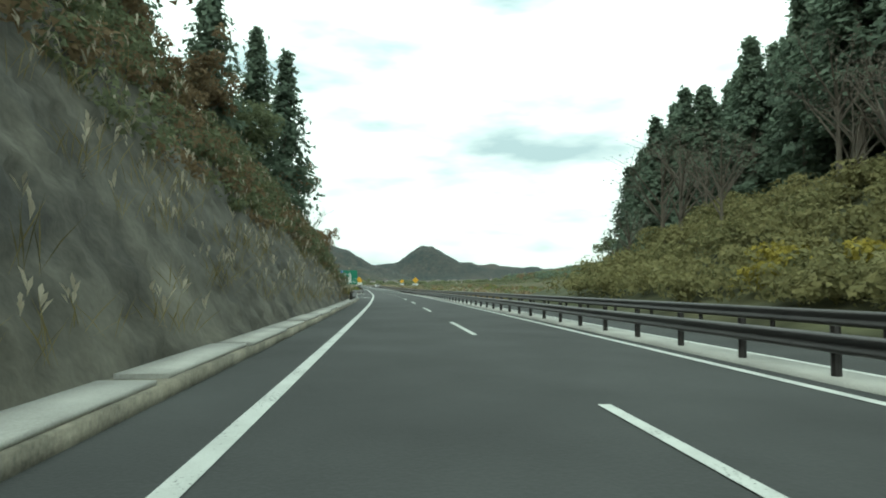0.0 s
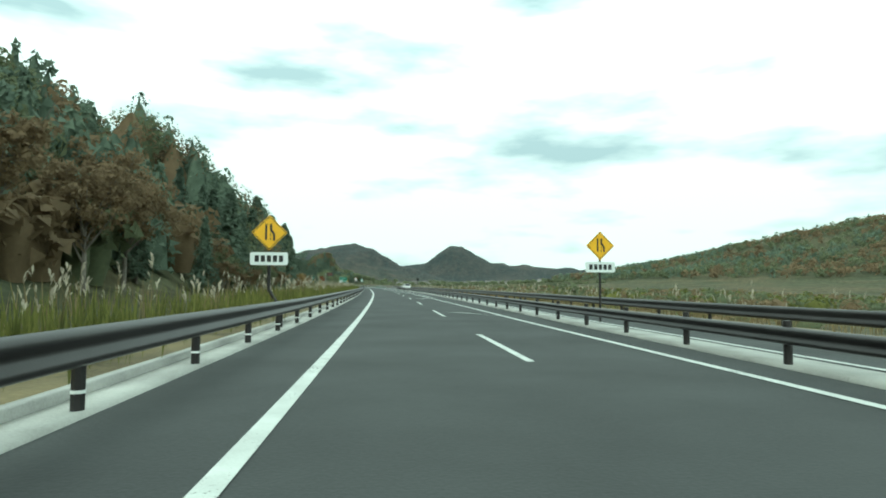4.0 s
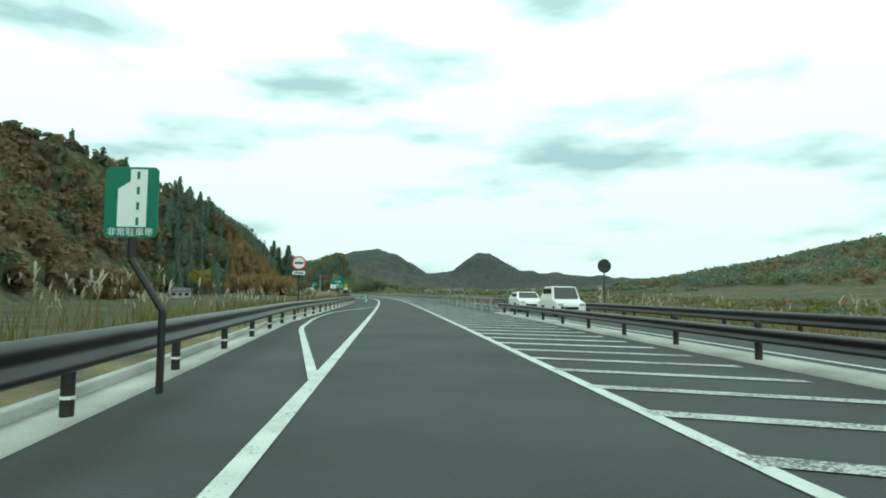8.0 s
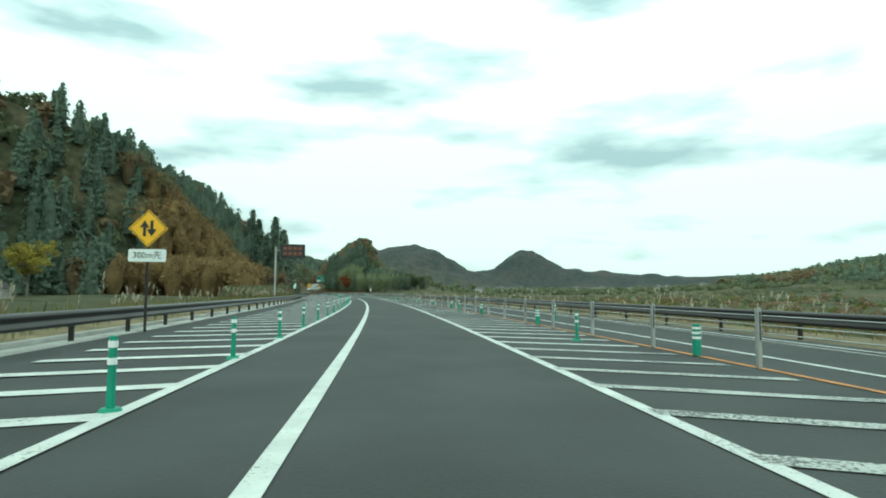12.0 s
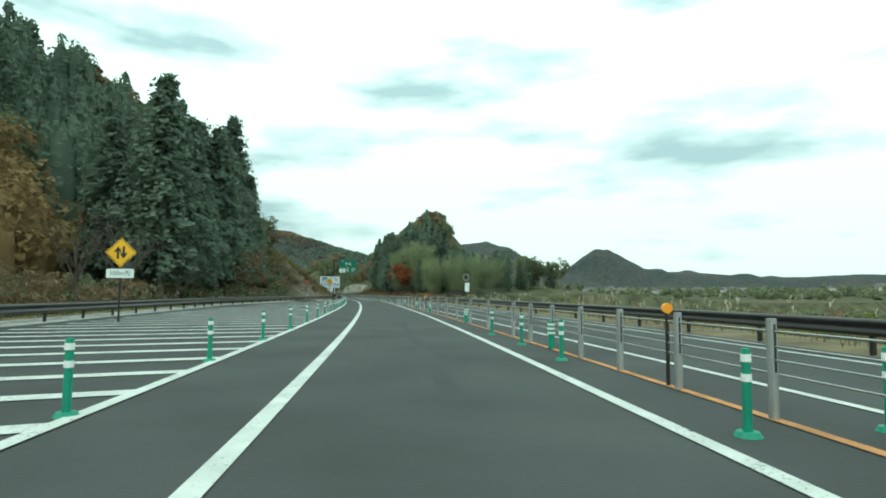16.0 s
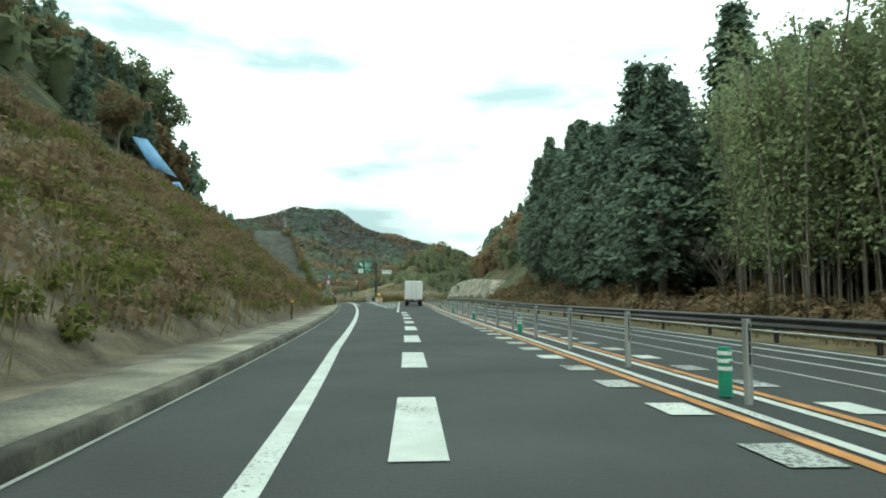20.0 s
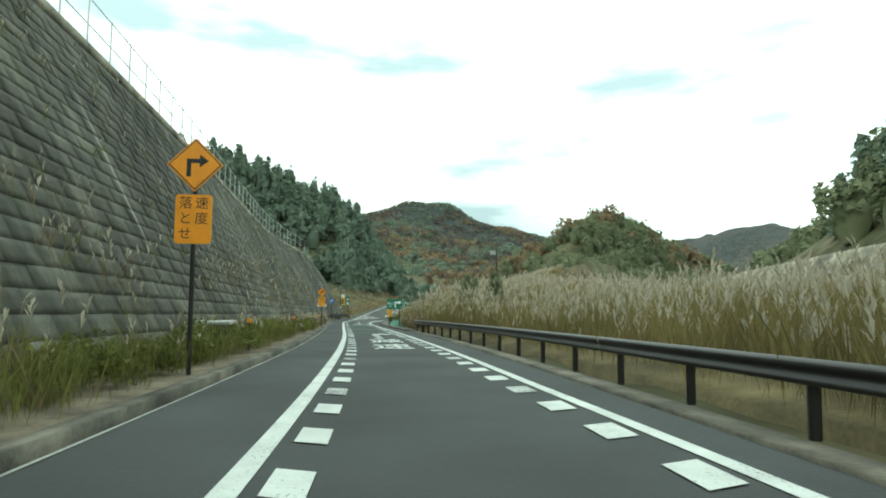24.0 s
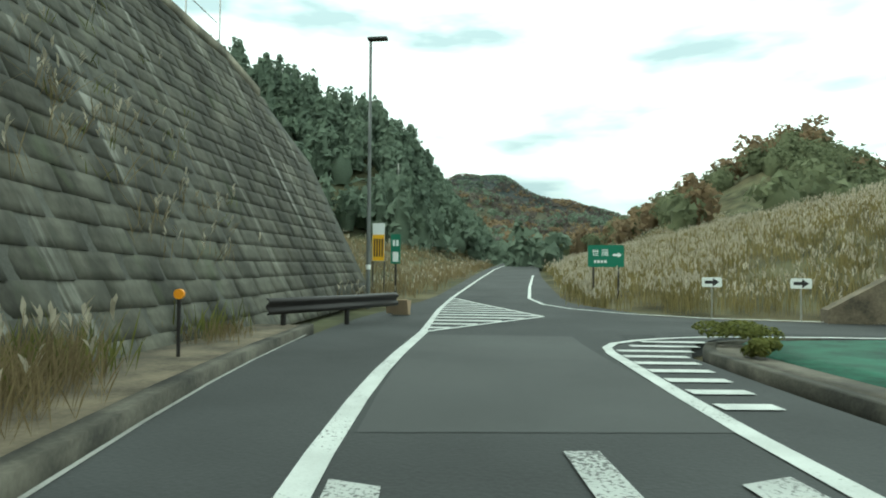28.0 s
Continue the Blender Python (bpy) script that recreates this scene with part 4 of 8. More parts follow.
def guard_rail(axis, s0, s1, o, face, gap, label, top=0.80, z=0.0, band=False, deep=0.39):
    """A W-beam on posts. face: +1 when the road lies at greater o."""
    f = o if callable(o) else (lambda s: np.full(np.shape(s), float(o)))
    owner = thing("guard_rail", Matrix(), label, "guard rail", "guard rails")
    prof = [(0.02, 0.40), (0.09, 0.44), (0.09, 0.50), (0.03, 0.56), (0.03, 0.62), (0.09, 0.67), (0.09, 0.74), (0.02, 0.79), (-0.01, 0.79), (0.06, 0.73), (0.06, 0.68), (0.0, 0.63), (0.0, 0.55), (0.06, 0.50), (0.06, 0.45), (-0.01, 0.40)]
    beam = sweep("beam", axis, s0, s1, [(lambda s, a=a: f(s) + face * (a + 0.07), z + top - (0.79 - b) * deep / 0.39) for a, b in prof], RAIL, 3.0, closed=True)
    beam.parent = owner
    for s in np.arange(s0 + 0.5, s1, gap):
        ob = new("post", POST)
        ob.matrix_world = axis.at(s, float(f(np.array([s]))[0]), z)
        ob.parent = owner
        if band:
            b = new("band", BAND)
            b.matrix_world = axis.at(s, float(f(np.array([s]))[0]), z + 0.3)
            b.parent = owner
            b["label"] = "white reflective band"
    return owner


L_RAIL = lambda s: LEFT_EDGE(s) - 0.12
guard_rail(MAIN, 50, 128, L_RAIL, 1, 2.8, "dark brown steel guard rail along the verge", band=True)
guard_rail(MAIN, 128, 400, L_RAIL, 1, 3.7, "dark brown steel guard rail along the verge", band=True, top=0.87)
guard_rail(MAIN, 400, 706, L_RAIL, 1, 3.7, "dark brown steel guard rail along the widened verge")
guard_rail(MAIN, -60, 150, line((-60, 6.35), (110, 6.25), (150, 6.4)), -1, 2.25, "dark brown steel guard rail on the median", top=0.68, deep=0.28)
guard_rail(MAIN, 150, 336, line((150, 6.4), (230, 7.25), (305, 6.9), (336, 7.4)), -1, 3.4, "dark brown steel guard rail on the median", top=0.68, deep=0.28)
guard_rail(MAIN, -60, 1000, lambda s: RIGHT_EDGE(s) + 0.35, -1, 4.0, "dark brown steel guard rail beyond the opposite lane")
FOOT_O = lambda s: RAMP_KERB(s) - 0.24
structure(sweep("kerb_strip", RAMP, 712, 812, [(lambda s: FOOT_O(s) + 0.01, 0.165), (lambda s: FOOT_O(s) - 1.15, 0.17), (lambda s: FOOT_O(s) - 1.16, 0.1)], CONCRETE_OLD), "grey concrete strip behind the kerb", "pavement")
BANK_O = line((848, 5.4), (904, 5.05), (908, 4.75), (919, 5.0))
BANK_H = line((848, 0.1), (856, 0.4), (880, 0.6), (895, 1.25), (905, 2.0), (914, 2.1), (917, 1.5), (920, 0.0))


def bank_z(s, o):
    return BANK_H(s) * np.interp(o - BANK_O(s), [0, 1.2, 3, 6, 12, 18], [0, 0.35, 0.75, 1, 1, 0.6]) + 0.05


structure(sweep("pampas_bank", RAMP, 848, 920, [((lambda s, d=d: BANK_O(s) + d), (lambda s, d=d: bank_z(s, BANK_O(s) + d) - (0.6 if d in (-0.1, 20) else 0))) for d in (-0.1, 0, 1.2, 3, 6, 12, 18, 20)], SOIL, 1.5, smooth=True), "overgrown earth bank beside the ramp", "bank")
guard_rail(RAMP, 711, 724, line((711, -3.2), (716, -3.0), (724, -3.0)), 1, 2.2, "short dark steel guard rail in front of signs")
guard_rail(RAMP, 814, 836, line((814, -3.25), (836, -3.4)), 1, 2.6, "grey-brown steel guard rail below the wall", top=0.80, z=0.15, deep=0.3)
guard_rail(RAMP, 847, 906, line((847, 4.9), (880, 4.75), (906, 4.5)), -1, 2.6, "dark brown steel guard rail beside pampas grass", top=0.80, deep=0.30)
guard_rail(RAMP, 947.3, 951.2, line((947.3, -4.2), (951.2, -1.8)), 1, 1.8, "grey steel guard rail below the wall")

# ---------------------------------------------------------------- slope walls
def rough_slope(name, axis, s0, s1, foot, height, lean, material, label, step=1.2, rows=14, bump=0.25, bump_scale=0.5):
    n = int((s1 - s0) / step) + 1
    s = np.linspace(s0, s1, n)
    verts = []
    for q in range(rows + 1):
        h = height(s) * q / rows
        o = foot(s) - lean * h + bump * np.array([noise.fractal((a * bump_scale, q * bump_scale * 9.0 / rows * 1.8, 1.0), 1.0, 2.0, 4) for a in s]) * (q > 0)
        verts.append(axis.xyz(s, o, h - 0.1))
    verts.append(axis.xyz(s, foot(s) - math.copysign(1, lean) * (abs(lean) * height(s) + 8.0), height(s) - 0.3))
    k = rows + 2
    v = np.stack(verts, 1).reshape(-1, 3)
    i, j = np.meshgrid(np.arange(n - 1), np.arange(k - 1), indexing="ij")
    f = np.stack([i * k + j, i * k + j + 1, (i + 1) * k + j + 1, (i + 1) * k + j], -1).reshape(-1, 4)
    return structure(new(name, raw_mesh(name, v, f, material)), label, "slope wall")


rough_slope("slope_wall", MAIN, -60, 64, line((-60, -3.35), (64, -3.5)), lambda s: WALL_H(s) + 0.3, 0.56, SHOTCRETE, "dark rough sprayed-concrete cutting slope with weeds", step=0.35, rows=44, bump=0.2, bump_scale=1.7)
RAMP_WALL_FOOT = line((795, -5.3), (870, -5.2), (925, -4.6), (940, -4.2), (950, -4.6), (961, -4.6))
RAMP_WALL_H = line((814, 0.0), (826, 4.8), (833, 11.0), (900, 11.2), (935, 11.0), (950, 10.6), (957, 9.8), (961, 6.5))
ramp_wall = rough_slope("retaining_wall", RAMP, 814, 961, RAMP_WALL_FOOT, lambda s: RAMP_WALL_H(s) + 0.02, 0.5, MORTAR, "mossy concrete block retaining wall", bump=0.0)
rough_slope("retaining_wall", MAIN, 834, 960, line((834, 13.2), (960, 13.0)), line((834, 1.0), (842, 4.2), (870, 5.2), (900, 5.4), (960, 3)), -0.45, CONCRETE_OLD, "pale sprayed-concrete retaining wall", bump=0.2)

slope_top = line((696, 0.0), (704, 1.2), (716, 9.0), (788, 10.5), (830, 11))
n_s = np.linspace(696, 830, 70)
slope_foot = line((696, -12.5), (704, -7.5), (709, -4.6), (797, -4.6), (814, -4.9), (830, -6.2))
slope_rows = [RAMP.xyz(n_s, slope_foot(n_s) - 1.25 * q * slope_top(n_s) / 12, q * slope_top(n_s) / 12 + 0.12 + 0.35 * np.minimum(1, slope_top(n_s) / 4) * np.array([noise.fractal((a * 0.3, q * 0.5, 2.0), 1.0, 2.0, 3) for a in n_s]) * (q > 0)) for q in range(13)]
slope_rows.append(RAMP.xyz(n_s, slope_foot(n_s) - 1.25 * slope_top(n_s) - 9, slope_top(n_s) * 0.9 - 0.5))
slope_rows.insert(0, RAMP.xyz(n_s, slope_foot(n_s) + 0.05, -0.6))
k14 = len(slope_rows)
si, sj = np.meshgrid(np.arange(69), np.arange(k14 - 1), indexing="ij")
structure(new("grass_slope", raw_mesh("grass_slope", np.stack(slope_rows, 1).reshape(-1, 3), np.stack([si * k14 + sj, si * k14 + sj + 1, (si + 1) * k14 + sj + 1, (si + 1) * k14 + sj], -1).reshape(-1, 4), LITTER, True)), "brown grassy cutting slope", "slope")

structure(sweep("apron", MAIN, 699, 716, [(line((699, -12), (716, -6)), 0.0), (line((699, -7), (704, -3), (716, -2.9)), 0.005)], CONCRETE_OLD), "concrete apron with a drain beside the rail gap", "apron")
structure(sweep("drain_grate", MAIN, 703.5, 710.5, [(line((703.5, -3.75), (710.5, -3.55)), 0.03), (line((703.5, -3.15), (710.5, -3.0)), 0.03)], mat("grate_steel", (0.22, 0.28, 0.25), 0.6, 0.3, 0.2, 30, 0.4, metal=0.4)), "grey-green steel drain grating", "drain")
structure(sweep("gore_island", RAMP, 843.5, 858, [(line((843.5, 4.3), (847, 3.7), (858, 3.9)), 0.0), (line((843.5, 4.4), (847, 3.85), (858, 4.0)), 0.13), (line((843.5, 4.6), (847, 5.3), (858, 6.6)), 0.15), (line((843.5, 4.7), (847, 5.45), (858, 6.8)), -0.2)], CONCRETE), "weathered concrete island in the gore", "island")

# junction at the foot of the ramp
def poly_strip(name, pts, width, label="white painted road line", z=0.022):
    """A painted line through (s, o) places of the ramp."""
    a = np.array(pts, float)
    d = np.gradient(a, axis=0)
    d /= np.linalg.norm(d, axis=1, keepdims=True)
    nrm = np.c_[-d[:, 1], d[:, 0]] * width / 2
    lo, hi = a - nrm, a + nrm
    v = np.stack([RAMP.xyz(lo[:, 0], lo[:, 1], z), RAMP.xyz(hi[:, 0], hi[:, 1], z)], 1).reshape(-1, 3)
    k = np.arange(len(a) - 1)
    return tagged(new(name, raw_mesh(name, v, np.stack([2 * k, 2 * k + 1, 2 * k + 3, 2 * k + 2], -1), PAINT)), label, "road marking", kind="structure")


NOSE_L, NOSE_R = line((948, -0.5), (962.7, -1.2)), line((948, -0.5), (952.7, 2.67), (962.7, -1.2))
for s in np.arange(948.8, 962, 1.0):
    a, b = float(NOSE_L(s)), float(NOSE_R(s))
    quad_mark("nose_stripe", RAMP, [(s, a), (s + 0.4, a), (s + 0.4, b), (s, b)], PAINT, 0.02, "stripes in the junction nose", "white painted stripe")
poly_strip("nose_line", [(948, -0.5), (950.3, 1.05), (952.7, 2.67)], 0.16)
poly_strip("nose_line", [(952.7, 2.67), (957.7, 0.73), (962.7, -1.2)], 0.15)
poly_strip("edge_line", [(947.6, -0.52), (955, -0.84), (962.7, -1.2), (980, -1.25), (1000, -1.2), (1060, -1.2)], 0.17)
poly_strip("edge_line", [(951.6, 24), (951.8, 12.3), (953, 7.68), (954.5, 5.42), (956.4, 3.9), (958.7, 2.99), (963, 2.5), (972, 2.6), (985, 2.9), (1060, 2.9)], 0.17)
poly_strip("corner_line", [(944.4, 3.15), (945.3, 3.25), (946.1, 3.55), (946.8, 4.2), (947.3, 5.0), (947.7, 6.0), (947.9, 8.0), (948.0, 14)], 0.18)
for n in range(9):
    s = 939.6 + 0.85 * n
    a = float(np.interp(s, [939, 944.6, 946.8], [3.05, 3.3, 4.4]))
    b = float(np.interp(s, [939, 944, 946.6], [3.6, 4.35, 5.6]))
    quad_mark("corner_stripe", RAMP, [(s, a), (s + 0.3, a), (s + 0.3, b), (s, b)], PAINT, 0.02, "stripes inside the corner", "white painted stripe")
structure(sweep("asphalt_patch", RAMP, 938.7, 947.5, [(-0.45, 0.009), (2.9, 0.009)], ASPHALT_NEW), "paler asphalt beyond a seam", "road")

# blocks of the ramp wall: near ones single, the rest joined
rb = np.random.default_rng(21)
PITCH_L, PITCH_H = 1.28, 0.5
UP = math.hypot(1, 0.5)


def block_shape(seed):
    """A rock-faced block: along x, face towards -y, up z."""
    g = np.random.default_rng(seed)
    nx_, nz_ = 5, 4
    x, z = np.linspace(-0.5, 0.5, nx_), np.linspace(0, 1, nz_)
    v = []
    for k, zz in enumerate(z):
        for i, xx in enumerate(x):
            edge = i in (0, nx_ - 1) or k in (0, nz_ - 1)
            v.append((xx * (PITCH_L - 0.005) + (0 if edge else g.normal() * 0.04), -0.018 if edge else -0.019 - 0.006 * g.random(), zz * (PITCH_H - 0.004) + (0 if edge else g.normal() * 0.02)))
    ring = [i for i in range(nx_)] + [nx_ * k + nx_ - 1 for k in range(1, nz_)] + [nx_ * (nz_ - 1) + i for i in range(nx_ - 2, -1, -1)] + [nx_ * k for k in range(nz_ - 2, 0, -1)]
    f = [(nx_ * k + i, nx_ * k + i + 1, nx_ * (k + 1) + i + 1, nx_ * (k + 1) + i) for k in range(nz_ - 1) for i in range(nx_ - 1)]
    m = len(v)
    for q, r in enumerate(ring):
        v.append((v[r][0], 0.12, v[r][2]))
    for q in range(len(ring)):
        r = (q + 1) % len(ring)
        f.append((ring[r], ring[q], m + q, m + r))
    return np.array(v), np.array(f)


SHAPES = [block_shape(k) for k in range(6)]
BLOCK_MESH = [raw_mesh("brick", v, f, BLOCK) for v, f in SHAPES]
rest_v, rest_f, count = [], [], 0
for row in range(24):
    h = row * PITCH_H / UP
    for s in np.arange(814 + (row % 2) * PITCH_L / 2, 960.5, PITCH_L):
        if h + 0.42 > RAMP_WALL_H(s):
            continue
        g = float(np.interp(s + 1, RAMP.s, RAMP.z) - np.interp(s - 1, RAMP.s, RAMP.z)) / 2
        turn = Matrix(((0, -1 / UP, -0.5 / UP, 0), (1, 0, 0, 0), (g, -0.5 / UP, 1 / UP, 0), (0, 0, 0, 1)))
        deep = 0.022 if row % 2 else 0.003
        m = RAMP.at(s, float(RAMP_WALL_FOOT(s)) - 0.5 * h, h - 0.1) @ turn @ pose(0, rb.normal() * 0.005, 0, rb.normal() * 0.22, 0, rb.normal() * 0.22) @ Matrix.Diagonal((1, 1, 1 - deep, 1))
        k = int(rb.integers(0, 6))
        if row < 5 and 862 < s < 938.5:
            ob = new("brick", BLOCK_MESH[k])
            ob.matrix_world = m
            ob.parent = ramp_wall
        else:
            mm = np.array(m)
            rest_v.append(SHAPES[k][0] @ mm[:3, :3].T + mm[:3, 3])
            rest_f.append(SHAPES[k][1] + count)
            count += len(SHAPES[k][0])
rest = new("bricks", raw_mesh("bricks", np.concatenate(rest_v), np.concatenate(rest_f), BLOCK_FAR))
rest.parent = ramp_wall
tagged(rest, "", "", kind="stuff")
# ---------------------------------------------------------------- plants
rng = np.random.default_rng(7)


def leaf_faces(c, n, L, g, loose=0.42):
    """Small three-sided leaf clumps at c that look along n, more or less."""
    n = n + g.normal(size=n.shape) * loose
    n /= np.linalg.norm(n, axis=1, keepdims=True) + 1e-9
    a = np.cross(n, g.normal(size=n.shape))
    a /= np.linalg.norm(a, axis=1, keepdims=True) + 1e-9
    b = np.cross(n, a)
    turn = np.array([0.0, 2.1, 4.2]) + g.normal(size=(len(c), 3)) * 0.35
    return (c[:, None] + L[:, None, None] * (np.cos(turn)[..., None] * a[:, None] + np.sin(turn)[..., None] * b[:, None])).reshape(-1, 3)


RING = np.arange(8) * math.tau / 8


def clump_cloud(centres, sizes, n_each, shape, leaf, rng):
    """Crowns of many small leaf clumps round a rough body. shape: 'cone' or 'ball', the ball a heap of smaller rounds."""
    N = len(centres)
    W, H = sizes[:, 0], sizes[:, 1]
    if shape == "cone":
        z = 0.06 + 0.94 * rng.random((N, n_each)) ** 1.25
        ang = rng.random((N, n_each)) * math.tau
        whorl = np.sin(z * H[:, None] * 4.2 + 2.5 * np.sin(2 * ang + rng.random((N, 1)) * 6))
        r = (1.01 - z) ** 0.5 * (0.86 + 0.16 * whorl + 0.10 * rng.normal(size=z.shape)) * (1 + 0.14 * np.sin(3 * ang + rng.random((N, 1)) * 6))
        c = np.stack([np.cos(ang) * r * W[:, None], np.sin(ang) * r * W[:, None], z * H[:, None]], -1)
        n = np.stack([np.cos(ang), np.sin(ang), np.full(z.shape, 0.55)], -1)
        levels = ((0.06, 0.66), (0.45, 0.52), (0.78, 0.30), (0.93, 0.02))
    else:
        K = 7
        sa, sz = rng.random((N, K)) * math.tau, 0.28 + 0.42 * rng.random((N, K))
        sa, sz[:, 0] = np.arange(K) * 2.4 + rng.random((N, 1)) * 6 + 0.5 * sa, 0.66
        reach = np.where(np.arange(K) == 0, 0.05, 0.52) * (0.8 + 0.4 * rng.random((N, K)))
        sub = np.stack([np.cos(sa) * reach * W[:, None], np.sin(sa) * reach * W[:, None], sz * H[:, None]], -1)
        size = 0.40 + 0.16 * rng.random((N, K))
        pick = rng.integers(0, K, (N, n_each))
        d = rng.normal(size=(N, n_each, 3))
        d[..., 2] += 0.35
        d /= np.linalg.norm(d, axis=2, keepdims=True)
        row = np.arange(N)[:, None]
        rad = size[row, pick] * (0.86 + 0.2 * rng.random((N, n_each)))
        c = sub[row, pick] + d * np.stack([rad * W[:, None], rad * W[:, None], rad * np.minimum(W * 0.85, H * 0.5)[:, None]], -1)
        n = d + np.array([0, 0, 0.25])
        levels = ((0.05, 0.40), (0.28, 0.62), (0.52, 0.58), (0.74, 0.05))
    c = (c + centres[:, None]).reshape(-1, 3)
    v = leaf_faces(c, n.reshape(-1, 3), leaf * (0.6 + 0.8 * rng.random(len(c))), rng)
    f = np.arange(len(v)).reshape(-1, 3)
    if not 0.25 <= leaf < 1.2:
        return v, f
    rings = [np.stack([np.cos(RING) * 0.78 * k * W[:, None], np.sin(RING) * 0.78 * k * W[:, None], np.full((N, 8), z) * H[:, None]], -1) * (1 + 0.12 * rng.normal(size=(N, 8, 1)) * np.array([1, 1, 0.2])) for z, k in levels]
    body = (np.stack(rings, 1) + centres[:, None, None]).reshape(-1, 3)
    j, k = np.arange(8), (np.arange(8) + 1) % 8
    side = np.concatenate([np.r_[np.c_[q * 8 + j, q * 8 + k, q * 8 + 8 + k], np.c_[q * 8 + j, q * 8 + 8 + k, q * 8 + 8 + j]] for q in range(3)])
    return np.concatenate([v, body]), np.concatenate([f, (side[None] + 32 * np.arange(N)[:, None, None]).reshape(-1, 3) + len(v)])


def woods(name, X, Y, heights, widths, shape, material, label, n_each=60, leaf=0.4, z=None):
    z = on_ground(X, Y) - 0.6 if z is None else z
    v, f = clump_cloud(np.stack([X, Y, z], -1), np.stack([widths, heights], -1), n_each, shape, leaf, rng)
    return tagged(new(name, raw_mesh(name, v, f, material)), label, "woods", kind="stuff")


def spread(axis, s0, s1, o0, o1, n):
    s, o = s0 + (s1 - s0) * rng.random(n), o0 + (o1 - o0) * rng.random(n)
    p = axis.xyz(s, o)
    return p[:, 0], p[:, 1]


def off_yard(X, Y):
    """Keeps trees off the field in front of the farm houses."""
    s, o = MAIN.near(X, Y)
    yard = (s > 498) & (s < 586) & (o > -108) & (o < -45)
    return X - 58 * yard, Y - 8 * yard


def stands(X, Y, share, size=38.0):
    """Splits places into stands of one kind each, as woods grow in patches; share: how much each kind gets."""
    field = np.array([noise.fractal((x / size, y / size, 7.7), 1.0, 2.0, 2) for x, y in zip(X, Y)]) + 0.22 * rng.normal(size=len(X))
    order = np.argsort(field)
    ends = np.cumsum((np.array(share) * len(X)).astype(int))
    return np.split(order, ends)[:len(share)]


def mixed(axis, s0, s1, o0, o1, n, hgt, share=(0.5, 0.25, 0.25), n_each=60, wid=0.17, leaf=0.45):
    """A stretch of mixed woods: cedars, evergreens, autumn trees."""
    X, Y = off_yard(*spread(axis, s0, s1, o0, o1, n))
    kinds = (("cone", CEDAR, "cedar_woods", "dark green cedar woods on the slope", 1.0), ("ball", BROADLEAF, "evergreen_woods", "olive-green broadleaf woods", 0.82), ("ball", AUTUMN, "autumn_woods", "rust-brown autumn woods", 0.82))
    for k, ((shape, material, nm, lb, hw), at) in enumerate(zip(kinds, stands(X, Y, share))):
        m = len(at)
        if m:
            h = hgt * hw * (0.75 + 0.45 * rng.random(m))
            woods(nm, X[at], Y[at], h, h * (wid * 1.15 if k == 0 else wid * 2.1) * (0.8 + 0.5 * rng.random(m)), shape, material, lb, int(n_each * (1.0 if k == 0 else 1.35)), leaf)


# ---------------------------------------------------------------- grasses and weeds
def blades(P, n_each, h, spread_r, width, lean, rng):
    """Thin upright blades round places P (n, 3)."""
    N = len(P) * n_each
    base = np.repeat(P, n_each, 0) + np.c_[rng.normal(size=(N, 2)) * spread_r, np.zeros(N)]
    hh = np.repeat(h, n_each) * (0.55 + 0.6 * rng.random(N))
    a = rng.random(N) * 2 * np.pi
    side = np.c_[np.cos(a), np.sin(a), np.zeros(N)] * width
    tip = base + np.c_[rng.normal(size=(N, 2)) * lean * hh[:, None], hh]
    midp = base + (tip - base) * 0.45 + np.c_[np.zeros((N, 2)), hh * 0.08]
    v = np.stack([base, midp + side, tip, midp - side], 1).reshape(-1, 3)
    f = np.arange(N * 4).reshape(-1, 4)
    return v, f, tip


def plumes(tips, size, rng):
    """Feathery drooping plumes at stem tips."""
    N = len(tips)
    a = rng.random(N) * 2 * np.pi
    size = size * (0.7 + 0.6 * rng.random(N))
    out = np.c_[np.cos(a), np.sin(a), np.zeros(N)]
    tris = []
    for k in range(3):
        turn = a + rng.normal(size=N) * 0.7
        droop = np.c_[np.cos(turn), np.sin(turn), np.zeros(N)]
        root = tips + np.c_[np.zeros((N, 2)), size * (0.2 * k - 0.25)]
        end = root + droop * (size * (0.22 + 0.2 * rng.random(N)))[:, None] + np.c_[np.zeros((N, 2)), size * (0.45 + 0.25 * rng.random(N))]
        side = np.c_[-np.sin(turn), np.cos(turn), np.full(N, 0.5)] * (size * 0.085)[:, None]
        mid = (root + end) / 2 + np.c_[np.zeros((N, 2)), size * 0.1]
        tris.append(np.stack([root, mid + side, end, mid - side], 1))
    v = np.concatenate(tris).reshape(-1, 3)
    return v, np.arange(len(v)).reshape(-1, 4)


def grass(name, P, h, n_each, r, material, label, width=0.018, lean=0.16, plume=0.0, size=0.4):
    v, f, tip = blades(P, n_each, h, r, width, lean, rng)
    tagged(new(name, raw_mesh(name, v, f, material)), label, "grass", kind="stuff")
    if plume:
        pick = tip[rng.random(len(tip)) < plume]
        v, f = plumes(pick, size, rng)
        tagged(new("pampas_plumes", raw_mesh("pampas_plumes", v, f, PLUME)), "pale feathery pampas plumes", "grass", kind="stuff")


